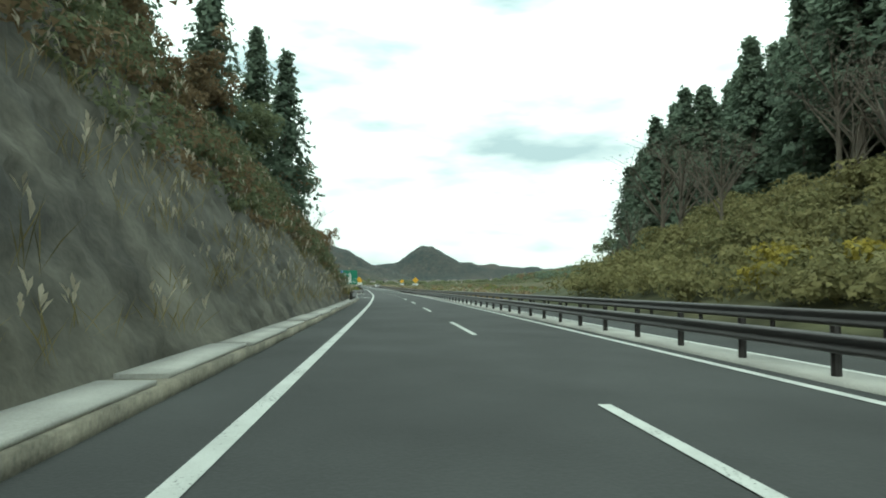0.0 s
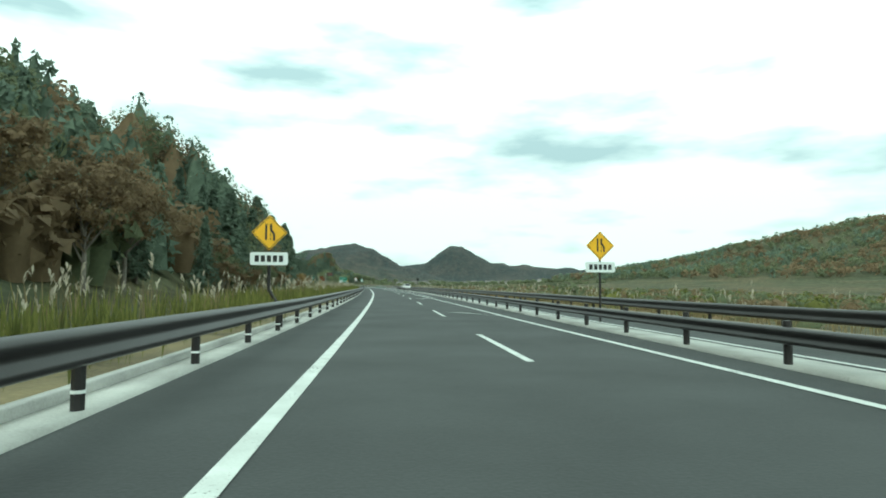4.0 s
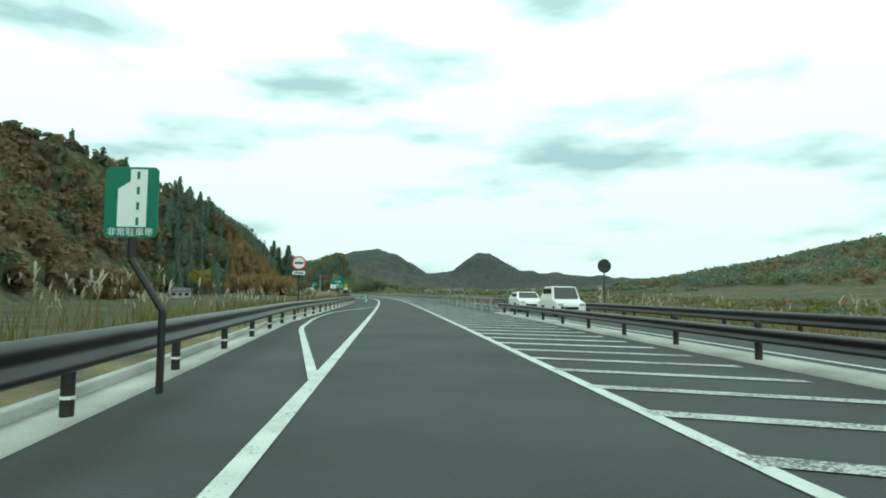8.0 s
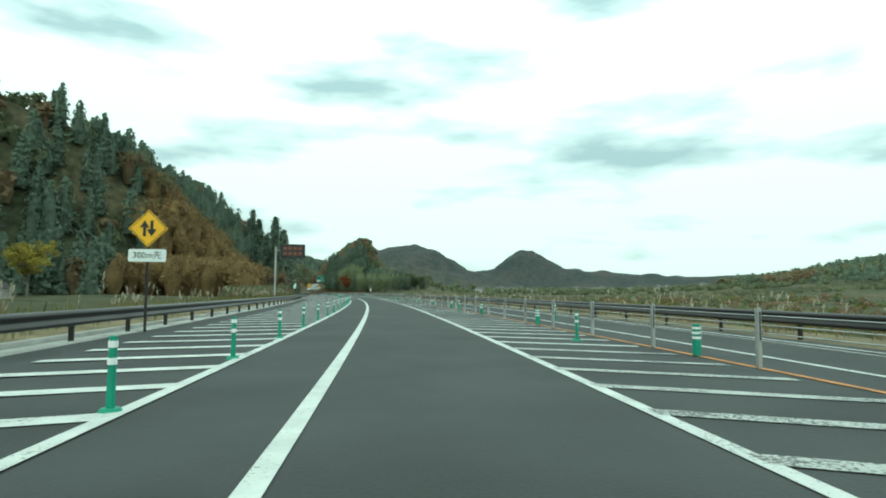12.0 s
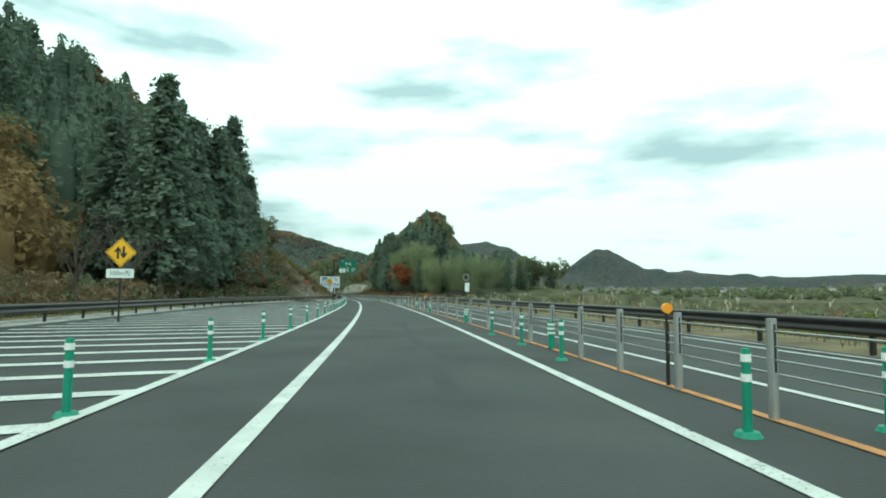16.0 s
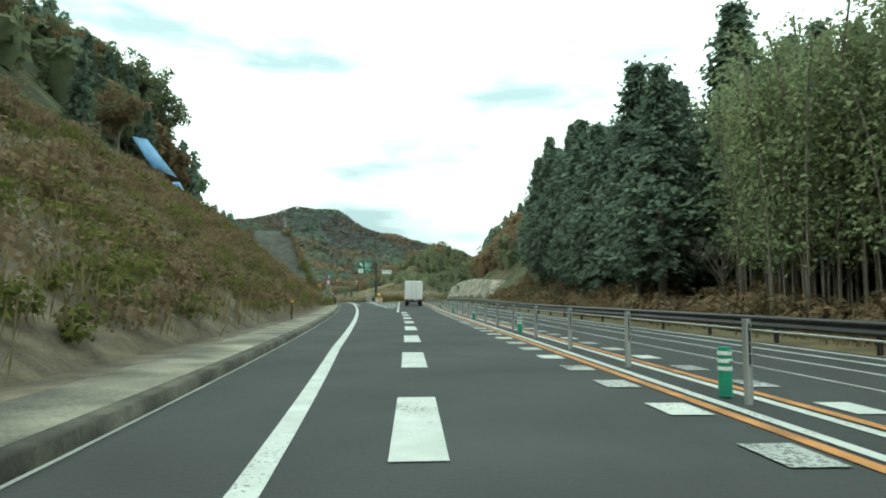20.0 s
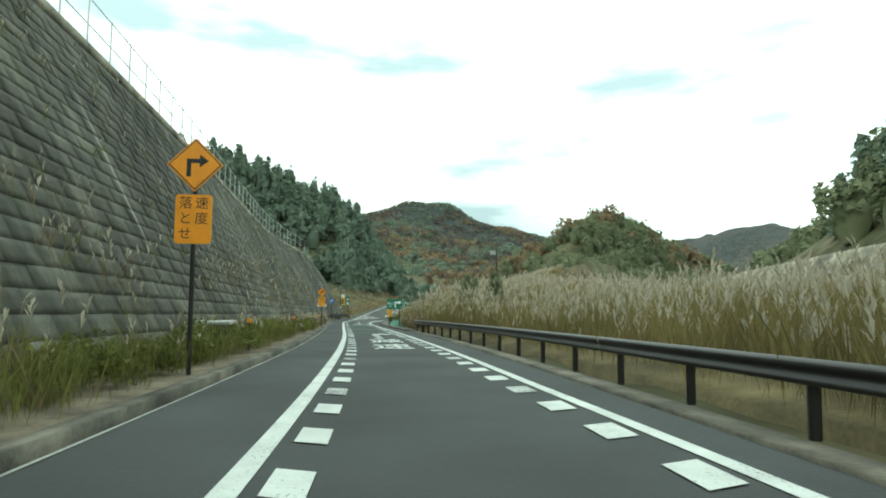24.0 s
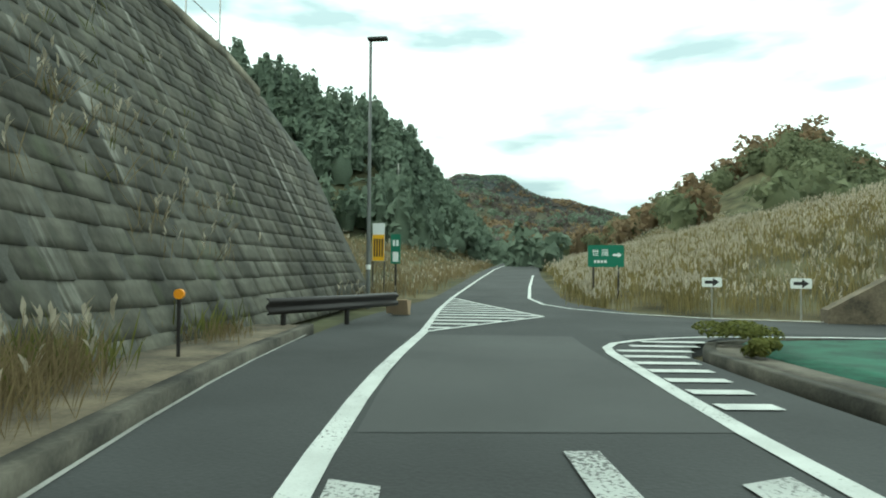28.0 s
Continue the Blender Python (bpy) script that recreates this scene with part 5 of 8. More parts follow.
def along(axis, s0, s1, o0, o1, n, z=None):
    """Random places; o0 and o1 may be functions of s."""
    s = s0 + (s1 - s0) * rng.random(n)
    a = o0(s) if callable(o0) else np.full(n, float(o0))
    b = o1(s) if callable(o1) else np.full(n, float(o1))
    o = a + (b - a) * rng.random(n)
    p = axis.xyz(s, o, 0.0)
    if z is None:
        p[:, 2] = np.maximum(on_ground(p[:, 0], p[:, 1]), p[:, 2] - 0.6)
    else:
        p[:, 2] += z(s, o) if callable(z) else z
    return p


def patchy(P, size=2.5, cut=0.0):
    """Keep the places of a few natural patches."""
    return P[[noise.noise((x / size, y / size, 4.2)) > cut for x, y, z in P]]


behind = lambda d: (lambda s: LEFT_EDGE(s) - d)
n_of = lambda n: 0.8 + 0.5 * rng.random(n)
# ---------------------------------------------------------------- signs
def letters(parent, words, x, z, size, material, y=-0.004, wide=1.0, name="lettering", turn=0.0, owner_axis=None):
    """Raised lettering on a plate that faces -y; x and z are its centre."""
    cu = bpy.data.curves.new("words", "FONT")
    cu.body, cu.size, cu.align_x, cu.align_y, cu.resolution_u = words, size, "CENTER", "CENTER", 2
    tmp = bpy.data.objects.new("words", cu)
    scene.collection.objects.link(tmp)
    bpy.context.view_layer.update()
    me = bpy.data.meshes.new_from_object(tmp.evaluated_get(bpy.context.evaluated_depsgraph_get()))
    bpy.data.objects.remove(tmp)
    me.materials.clear()
    me.materials.append(material)
    ob = new(name, me)
    ob.parent = parent
    ob.matrix_basis = pose(x, y, z, 90, 0, 0) @ Matrix.Diagonal((wide, 1, 1, 1))
    return ob


def rect(w, h, cx=0.0, cz=0.0, r=0.04):
    """A rectangle with cut corners."""
    a, b = w / 2, h / 2
    r = min(r, a * 0.5, b * 0.5)
    return [(cx + p, cz + q) for p, q in ((-a + r, -b), (a - r, -b), (a, -b + r), (a, b - r), (a - r, b), (-a + r, b), (-a, b - r), (-a, -b + r))]


def disc(r, cx=0.0, cz=0.0, n=20):
    return [(cx + r * math.cos(2 * math.pi * k / n), cz + r * math.sin(2 * math.pi * k / n)) for k in range(n)]


def arrow(cx, cz, size, ang, thick=0.16):
    """An arrow's outline, pointing up for ang 0."""
    pts = [(-thick / 2, -0.5), (thick / 2, -0.5), (thick / 2, 0.05), (0.3, 0.05), (0, 0.5), (-0.3, 0.05), (-thick / 2, 0.05)]
    c, s = math.cos(radians(ang)), math.sin(radians(ang))
    return [(cx + size * (c * p - s * q), cz + size * (s * p + c * q)) for p, q in pts]


def face(parent, name, points, material, y=-0.004, depth=0.003, label=""):
    return part(name, plate_bm(points, depth, y), material, parent, label)


def bars(parent, cx, cz, w, h, n, material, y=-0.004):
    """Writing too small to read: plain bars."""
    for k in range(n):
        face(parent, "bar", rect(w / n * 0.7, h, cx - w / 2 + w * (k + 0.5) / n, cz, 0.005), material, y)


def bent_post(parent, base_x, reach, low, top, material=RAIL, r=0.05):
    bm = bmesh.new()
    add_tube(bm, (base_x, 0.06, -0.3), (base_x, 0.06, low), r)
    add_tube(bm, (base_x, 0.06, low), (reach, 0.06, low + abs(reach - base_x) * 1.6), r)
    add_tube(bm, (reach, 0.06, low + abs(reach - base_x) * 1.6), (reach, 0.06, top), r)
    part("post", bm, material, parent)


def diamond_sign(m, z, w, symbol, plate="", post_x=0.0, base=-0.4, label="", plate_w=1.15, plate_h=0.40, bend=0.0, colour=SIGN_YELLOW, steel=RAIL):
    own = thing("warning_sign", m, label, "road sign", "warning signs")
    if bend:
        bent_post(own, bend, 0, 0.55, z + w * 0.4, steel)
    else:
        part("post", tube_bm((post_x, 0.06, base), (post_x, 0.06, z + w * 0.4), 0.045), steel, own)
    h = w / 2
    d = part("panel", plate_bm([(0, z - h), (h, z), (0, z + h), (-h, z)], 0.02), colour, own)
    face(d, "border", [(0, z - h * 0.94), (h * 0.94, z), (0, z + h * 0.94), (-h * 0.94, z)], SIGN_BLACK, -0.002, 0.002)
    face(d, "field", [(0, z - h * 0.89), (h * 0.89, z), (0, z + h * 0.89), (-h * 0.89, z)], colour, -0.004, 0.002)
    u = w / 2
    if symbol == "merge":
        face(d, "symbol", [(-0.24 * u, z - 0.42 * u), (-0.13 * u, z - 0.42 * u), (-0.13 * u, z + 0.5 * u), (-0.24 * u, z + 0.5 * u)], SIGN_BLACK, -0.007)
        face(d, "symbol", [(0.2 * u, z - 0.45 * u), (0.32 * u, z - 0.45 * u), (0.32 * u, z - 0.08 * u), (0.14 * u, z + 0.2 * u), (0.14 * u, z + 0.5 * u), (0.02 * u, z + 0.5 * u), (0.02 * u, z + 0.16 * u), (0.2 * u, z - 0.12 * u)], SIGN_BLACK, -0.007)
        for q in (-0.35, -0.12, 0.1):
            face(d, "symbol", rect(0.05 * u, 0.13 * u, 0.06 * u, z + q * u, 0.001), SIGN_BLACK, -0.007)
    elif symbol == "two_way":
        face(d, "symbol", arrow(-0.18 * u, z, 0.85 * u, 0, 0.18), SIGN_BLACK, -0.007)
        face(d, "symbol", arrow(0.18 * u, z, 0.85 * u, 180, 0.18), SIGN_BLACK, -0.007)
    elif symbol == "tee":
        face(d, "symbol", rect(0.13 * u, 0.9 * u, -0.12 * u, z, 0.001), SIGN_BLACK, -0.007)
        face(d, "symbol", rect(0.42 * u, 0.12 * u, 0.16 * u, z, 0.001), SIGN_BLACK, -0.007)
    elif symbol == "turn":
        face(d, "symbol", [(-0.3 * u, z - 0.45 * u), (-0.14 * u, z - 0.45 * u), (-0.14 * u, z + 0.06 * u), (0.16 * u, z + 0.06 * u), (0.16 * u, z - 0.1 * u), (0.48 * u, z + 0.14 * u), (0.16 * u, z + 0.38 * u), (0.16 * u, z + 0.22 * u), (-0.3 * u, z + 0.22 * u)], SIGN_BLACK, -0.007)
    if plate:
        pz = z - h - plate_h / 2 - 0.06
        p = part("plate", plate_bm(rect(plate_w, plate_h, 0, pz), 0.02), colour if plate.startswith("|") else SIGN_WHITE, own, "amber plate below" if plate.startswith("|") else "white plate below")
        if plate == "#":
            bars(p, 0, pz, plate_w * 0.8, plate_h * 0.5, 5, SIGN_BLACK)
        elif plate.startswith("|"):
            for col, word in enumerate(plate.split("|")[1:]):
                for k, w in enumerate(word):
                    letters(p, w, plate_w * (0.22 - 0.44 * col), pz + plate_h * (0.5 - (k + 0.6) / 3.2), plate_h * 0.27, SIGN_BLACK)
        elif plate.startswith("<"):
            face(p, "arrow", arrow(-plate_w * 0.3, pz, plate_h * 0.75, 55, 0.22), SIGN_BLACK)
            letters(p, plate[1:], plate_w * 0.14, pz, plate_h * 0.72, SIGN_BLACK)
        else:
            letters(p, plate, 0, pz, plate_h * 0.68, SIGN_BLACK)
    return own


diamond_sign(MAIN.at(130.5, -3.95), 2.95, 1.15, "merge", "走行注意", base=-0.3, bend=0.45, label="yellow diamond lane-merge sign with a white plate behind the guard rail")
diamond_sign(MAIN.at(132, 8.35), 2.9, 1.32, "merge", "<左へ", label="yellow diamond lane-merge sign with a white arrow plate on the median", post_x=-0.05)
diamond_sign(MAIN.at(170, 8.0), 2.9, 1.1, "merge", "#", label="yellow diamond lane-merge sign on the median")
diamond_sign(MAIN.at(167, -3.7), 2.95, 1.1, "merge", "#", base=-0.3, bend=0.4, label="yellow diamond lane-merge sign beside the guard rail")
diamond_sign(MAIN.at(463.8, -7.5), 3.25, 1.2, "two_way", "300m先", base=-0.5, label="yellow diamond two-way traffic sign on a steel post")
diamond_sign(MAIN.at(619.5, -11.3), 3.0, 1.3, "two_way", "100m先", base=-0.5, label="yellow diamond two-way traffic sign on a steel post")
diamond_sign(MAIN.at(696.5, -5.4), 3.35, 1.2, "two_way", "対面通行", base=-0.4, bend=0.75, label="yellow diamond two-way traffic sign on a bent post")
diamond_sign(RAMP.at(871, -3.45), 4.05, 1.02, "turn", "|速度|落とせ", label="amber diamond right-turn warning sign at the foot of the wall", plate_w=0.66, plate_h=0.92, colour=ORANGE_LAMP)
diamond_sign(RAMP.at(910.6, -2.78), 3.05, 0.76, "turn", "|速度|落とせ", label="amber diamond right-turn warning sign at the foot of the wall", plate_w=0.52, plate_h=0.72, colour=ORANGE_LAMP)
diamond_sign(RAMP.at(921, -3.0), 2.72, 0.85, "tee", "注 意", base=-0.3, bend=0.38, label="yellow diamond side-road sign on a bent post", plate_w=0.9, plate_h=0.28)


def bay_sign(m):
    own = thing("bay_sign", m, "green emergency-bay sign on a bent brown post", "road sign", "bay signs")
    bent_post(own, 0.42, 0.0, 0.75, 1.75)
    p = part("panel", plate_bm(rect(0.66, 0.92, 0, 2.15), 0.02), SIGN_GREEN, own)
    face(p, "symbol", [(-0.17, 1.83), (0.19, 1.83), (0.19, 2.58), (-0.02, 2.58), (-0.02, 2.42), (-0.17, 2.32), (-0.17, 1.95)], SIGN_WHITE)
    for z in (1.9, 2.1, 2.3, 2.5):
        face(p, "symbol", rect(0.035, 0.1, 0.08, z, 0.001), SIGN_GREEN, -0.008)
    letters(p, "非常駐車帯", 0, 1.755, 0.115, SIGN_WHITE)
    return own


bay_sign(MAIN.at(66.6, -3.75))
bay_sign(MAIN.at(304.0, -3.4, 0.28))
bay_sign(MAIN.at(541.0, -11.3))


def exit_sign(m, distance, label, post_h=2.4):
    own = thing("exit_sign", m, label, "road sign", "exit signs")
    for x in (-1.3, 1.3):
        part("post", tube_bm((x, 0.16, -0.8), (x, 0.16, post_h + 2.0), 0.09), RAIL, own)
    p = part("panel", plate_bm(rect(3.75, 2.7, 0, post_h + 1.35, 0.12), 0.04), SIGN_GREEN, own)
    z0 = post_h
    face(p, "border", rect(3.66, 0.03, 0, z0 + 1.08, 0.001), SIGN_WHITE)
    face(p, "route_shield", [(-1.45, z0 + 2.58), (-0.85, z0 + 2.58), (-0.9, z0 + 2.3), (-1.15, z0 + 2.12), (-1.4, z0 + 2.3)], SIGN_WHITE)
    face(p, "route_shield", [(-1.41, z0 + 2.55), (-0.89, z0 + 2.55), (-0.94, z0 + 2.32), (-1.15, z0 + 2.17), (-1.36, z0 + 2.32)], SIGN_BLUE, -0.007)
    [letters(p, w, x, z0 + 1.82, 0.62, SIGN_WHITE) for w, x in (("世", -0.42), ("羅", 0.42))]
    letters(p, "Sera", 0.0, z0 + 1.27, 0.36, SIGN_WHITE)
    face(p, "number_box", rect(1.38, 1.0, -1.14, z0 + 0.54, 0.06), SIGN_WHITE)
    letters(p, "2", -1.14, z0 + 0.54, 0.85, SIGN_BLACK, -0.008, 1.25)
    letters(p, "出口", 0.15, z0 + 0.72, 0.46, SIGN_WHITE)
    letters(p, "EXIT", 0.15, z0 + 0.25, 0.27, SIGN_WHITE)
    letters(p, distance, 1.2, z0 + 0.55, 0.58, SIGN_WHITE, -0.004, 0.9)
    return own


exit_sign(MAIN.at(118.0, -6.05), "1km", "large green exit sign behind pampas grass", 1.85)
exit_sign(MAIN.at(455.5, -9.6), "500m", "large green exit sign on two brown posts", 2.35)


def overhead_sign(m):
    own = thing("overhead_sign", m, "green exit sign on a dark cantilever post", "road sign")
    post = part("post", tube_bm((0, 0.1, -0.4), (0, 0.1, 8.3), 0.14, n=12), DARK_STEEL, own)
    for z in (5.95, 7.85):
        part("arm", tube_bm((-0.25, 0.1, z), (1.3, 0.1, z), 0.07), DARK_STEEL, post)
    p = part("panel", plate_bm(rect(3.6, 2.75, 2.9, 6.85, 0.12), 0.05), SIGN_GREEN, own)
    face(p, "border", rect(3.5, 0.03, 2.9, 6.4, 0.001), SIGN_WHITE)
    face(p, "route_shield", [(1.4, 8.1), (2.0, 8.1), (1.95, 7.8), (1.7, 7.6), (1.45, 7.8)], SIGN_WHITE)
    face(p, "route_shield", [(1.44, 8.07), (1.96, 8.07), (1.91, 7.82), (1.7, 7.65), (1.49, 7.82)], SIGN_BLUE, -0.007)
    [letters(p, w, x, 7.25, 0.6, SIGN_WHITE) for w, x in (("世", 2.62), ("羅", 3.38))]
    letters(p, "Sera", 3.0, 6.66, 0.34, SIGN_WHITE)
    face(p, "number_box", rect(1.25, 0.82, 1.78, 5.93, 0.05), SIGN_WHITE)
    letters(p, "2", 1.78, 5.93, 0.7, SIGN_BLACK, -0.008, 1.25)
    face(p, "arrow", arrow(2.9, 5.95, 0.72, 45, 0.2), SIGN_WHITE)
    letters(p, "出口", 4.0, 6.1, 0.42, SIGN_WHITE)
    letters(p, "EXIT", 4.0, 5.72, 0.25, SIGN_WHITE)
    return own


overhead_sign(RAMP.at(722.5, -4.0)).scale = (1, 1, 1.045)


def rest_sign(m):
    own = thing("rest_stop_sign", m, "white and blue roadside-station sign on brown posts", "road sign")
    for x in (-1.15, 1.15):
        part("post", tube_bm((x, 0.17, -0.4), (x, 0.17, 4.2), 0.1), RAIL, own)
    p = part("panel", plate_bm(rect(3.95, 2.35, 0, 3.57, 0.06), 0.04), SIGN_WHITE, own)
    for z, h in ((4.72, 0.02), (3.38, 0.02), (2.86, 0.02), (2.42, 0.02)):
        face(p, "line", rect(3.85, h, 0, z, 0.001), SIGN_BLUE)
    face(p, "pictogram", rect(0.98, 0.9, -1.05, 4.08, 0.05), SIGN_BLUE)
    face(p, "pictogram", [(-1.4, 3.7), (-1.2, 3.7), (-1.3, 4.45)], SIGN_WHITE, -0.008)
    face(p, "pictogram", [(-1.2, 3.7), (-1.05, 3.7), (-1.12, 4.4)], SIGN_WHITE, -0.008)
    face(p, "pictogram", [(-1.02, 3.7), (-0.68, 3.7), (-0.68, 4.05), (-0.85, 4.25), (-1.02, 4.05)], SIGN_WHITE, -0.008)
    letters(p, "道の駅", 0.65, 4.42, 0.3, SIGN_BLUE)
    [letters(p, w, x, 3.95, 0.44, SIGN_BLUE) for w, x in (("世", 0.1), ("羅", 1.25))]
    letters(p, "Sera", 0.65, 3.55, 0.24, SIGN_BLUE)
    for k, w in enumerate(("P", "", "", "", "i", "")):
        x = -1.62 + 0.64 * k
        q = face(p, "pictogram", rect(0.36, 0.36, x, 3.12, 0.03), SIGN_BLUE)
        if w:
            letters(q, w, x, 3.12, 0.3, SIGN_WHITE, -0.008)
        else:
            face(q, "mark", rect(0.06, 0.24, x - 0.07, 3.12, 0.01), SIGN_WHITE, -0.008)
            face(q, "mark", rect(0.08, 0.2, x + 0.07, 3.1, 0.01), SIGN_WHITE, -0.008)
    face(p, "arrow", arrow(-1.6, 2.63, 0.4, 45, 0.22), SIGN_BLUE)
    letters(p, "世羅IC下車", -0.25, 2.63, 0.36, SIGN_BLUE)
    letters(p, "0.2km", 1.3, 2.63, 0.38, SIGN_BLUE)
    return own


rest_sign(RAMP.at(716.2, -5.05, 0, -3))


def gore_sign(m):
    own = thing("gore_sign", m, "green exit arrow sign on a dark post in the gore", "road sign")
    post = part("post", tube_bm((0, 0, -0.3), (0, 0, 6.0), 0.14, n=12), DARK_STEEL, own)
    for z in (4.65, 5.75):
        part("arm", tube_bm((-0.9, 0, z), (0.35, 0, z), 0.06), DARK_STEEL, post)
    part("arm", tube_bm((0, 0, 4.6), (1.3, 0, 4.58), 0.05), DARK_STEEL, post)
    p = part("panel", plate_bm(rect(2.25, 1.9, -1.95, 5.3, 0.1), 0.05, -0.08), SIGN_GREEN, own)
    face(p, "arrow", arrow(-2.6, 5.65, 0.95, 40, 0.16), SIGN_WHITE, -0.086)
    letters(p, "出口", -1.45, 5.72, 0.62, SIGN_WHITE, -0.086)
    letters(p, "EXIT", -1.5, 5.22, 0.34, SIGN_WHITE, -0.086)
    face(p, "border", rect(2.2, 0.03, -1.95, 5.02, 0.001), SIGN_WHITE, -0.086)
    face(p, "number_box", rect(0.84, 0.6, -2.62, 4.69, 0.05), SIGN_WHITE, -0.086)
    letters(p, "2", -2.62, 4.69, 0.5, SIGN_BLACK, -0.091, 1.2)
    [letters(p, w, x, 4.8, 0.32, SIGN_WHITE, -0.086) for w, x in (("世", -1.72), ("羅", -1.18))]
    letters(p, "Sera", -1.45, 4.5, 0.22, SIGN_WHITE, -0.086)
    q = part("plate", plate_bm(rect(1.6, 0.62, 1.85, 4.6, 0.04), 0.04, -0.08), SIGN_WHITE, own, "white toll-free plate")
    letters(q, "無料区間", 1.85, 4.7, 0.36, SIGN_GREEN, -0.086)
    letters(q, "TOLL", 1.55, 4.41, 0.2, SIGN_GREEN, -0.086)
    letters(q, "FREE", 2.15, 4.41, 0.2, SIGN_GREEN, -0.086)
    return own


gs = gore_sign(RAMP.at(848.5, 4.95, 0.1))
gs.scale = (1.06, 1.0, 1.19)


def crash_barrel(m):
    own = thing("crash_barrel", m, "yellow crash barrel with a white and red checker band", "crash barrel", "crash barrels")
    part("drum", tube_bm((0, 0, 0), (0, 0, 0.95), 0.32, 0.31, 20), mat("barrel_yellow", (0.52, 0.30, 0.05), 0.55, 0.2, 0.6, 20, 0.05), own)
    part("lid", tube_bm((0, 0, 0.95), (0, 0, 1.05), 0.345, 0.32, 20), MATS["barrel_yellow"], own)
    for row in range(3):
        for k in range(12):
            if True:
                a = 2 * math.pi * (k + 0.5) / 12
                bm = box_bm(0.315 * math.sin(a), -0.315 * math.cos(a), 0.24 + 0.22 * row, 0.16, 0.012, 0.21, 0, Matrix.Rotation(a, 4, "Z"))
                part("patch", bm, WHITE_BAND if (row + k) % 2 else (mat("pale_reflector", (0.45, 0.50, 0.50), 0.4) if m.translation.x < crash_x else mat("red_reflector", (0.55, 0.16, 0.12), 0.4)), own)
    return own


crash_x = RAMP.at(841.3, 5.0).translation.x
for s, o in ((840.6, 4.15), (840.2, 4.72)):
    crash_barrel(RAMP.at(s, o, 0.01)).scale = (0.86, 0.86, 0.88)

# small signs and markers on posts
def plate_sign(m, label, z, w, h, material=SIGN_WHITE, words="", ink=SIGN_BLACK, r=0.03, steel=STEEL, group="", size=0.6, n_bars=0, thick=0.03, name="plate_sign"):
    own = thing(name, m, label, "road sign", group)
    part("post", tube_bm((0, 0.05, -0.4), (0, 0.05, z + h * 0.4), thick), steel, own)
    p = part("panel", plate_bm(rect(w, h, 0, z), 0.015), material, own)
    if words:
        letters(p, words, 0, z, h * size, ink)
    if n_bars:
        bars(p, 0, z, w * 0.75, h * 0.5, n_bars, ink)
    return own


plate_sign(MAIN.at(131.5, -6.6), "small white kilometre plate on a thin post", 1.75, 0.8, 0.36, words="171")
plate_sign(MAIN.at(455.3, -8.6), "small white kilometre plate on a thin post", 1.65, 0.65, 0.3, n_bars=3)
plate_sign(MAIN.at(596.0, -10.8 - 6), "small white plate on a thin post", 1.6, 0.7, 0.32, n_bars=3)
plate_sign(RAMP.at(842.8, -3.35), "small white distance plate at the kerb", 0.62, 0.42, 0.15, words="D 0", group="distance plates", size=0.85)
plate_sign(RAMP.at(917.4, -3.3), "small white distance plate at the kerb", 0.62, 0.42, 0.15, words="D 120", group="distance plates", size=0.85)
plate_sign(RAMP.at(895.5, -3.6), "small white distance plate at the kerb", 0.62, 0.42, 0.15, n_bars=4, group="distance plates")
plate_sign(RAMP.at(928.6, -2.8), "small white distance plate at the kerb", 0.62, 0.42, 0.15, n_bars=4, group="distance plates")


def round_sign(m, z, r, label, ring, field, words="", base=-0.4, ink=SIGN_BLUE, plate=0.0, bar=None):
    own = thing("round_sign", m, label, "road sign")
    part("post", tube_bm((0, 0.05, base), (0, 0.05, z + r * 0.5), 0.04), DARK_STEEL, own)
    p = part("panel", plate_bm(disc(r, 0, z), 0.02), ring, own)
    face(p, "field", disc(r * 0.8, 0, z), field)
    if words:
        letters(p, words, 0, z, r * 1.0, ink, -0.008)
    if bar:
        face(p, "bar", rect(r * 1.2, r * 0.3, 0, z, 0.01), bar, -0.008)
    if plate:
        q = part("plate", plate_bm(rect(r * 1.7, plate, 0, z - r - plate * 0.7, 0.02), 0.02), SIGN_WHITE, own)
        bars(q, 0, z - r - plate * 0.7, r * 1.3, plate * 0.5, 5, SIGN_BLACK)
    return own


s30 = round_sign(RAMP.at(848.2, -3.6, 0.25), 3.35, 0.33, "round speed limit sign with a blue arrow plate above", SIGN_RED, SIGN_WHITE, "30", plate=0.16)
p30 = part("arrow_plate", plate_bm(rect(0.46, 0.62, 0.05, 4.25), 0.02), SIGN_BLUE, s30, "blue one-way arrow plate")
face(p30, "arrow", arrow(0.05, 4.25, 0.5, 0, 0.22), SIGN_WHITE)
round_sign(MAIN.at(331.6, -5.3), 3.0, 0.42, "round no-crossing sign beside the guard rail", SIGN_RED, SIGN_WHITE, plate=0.22, bar=SIGN_BLACK)
round_sign(MAIN.at(333, 13.6), 3.1, 0.45, "dark round sign back beyond the far rail", DARK_STEEL, DARK_STEEL)
rs = round_sign(MAIN.at(697.5, -9.2, 0.1), 3.0, 0.46, "round faded red sign on a pale post behind the rail", SIGN_RED, mat("faded_red", (0.30, 0.20, 0.17), 0.5), bar=SIGN_BLACK)
part("base", tube_bm((0, 0.06, -0.3), (0, 0.06, 1.3), 0.17, n=12), CONCRETE, rs)
back = round_sign(MAIN.at(660, 10.9), 3.25, 0.38, "round sign back over a white cabinet beside the far lane", STEEL, DARK_STEEL)
part("cabinet", box_bm(0.12, 0, 2.1, 0.5, 0.3, 1.0, 0.03), SIGN_WHITE, back)
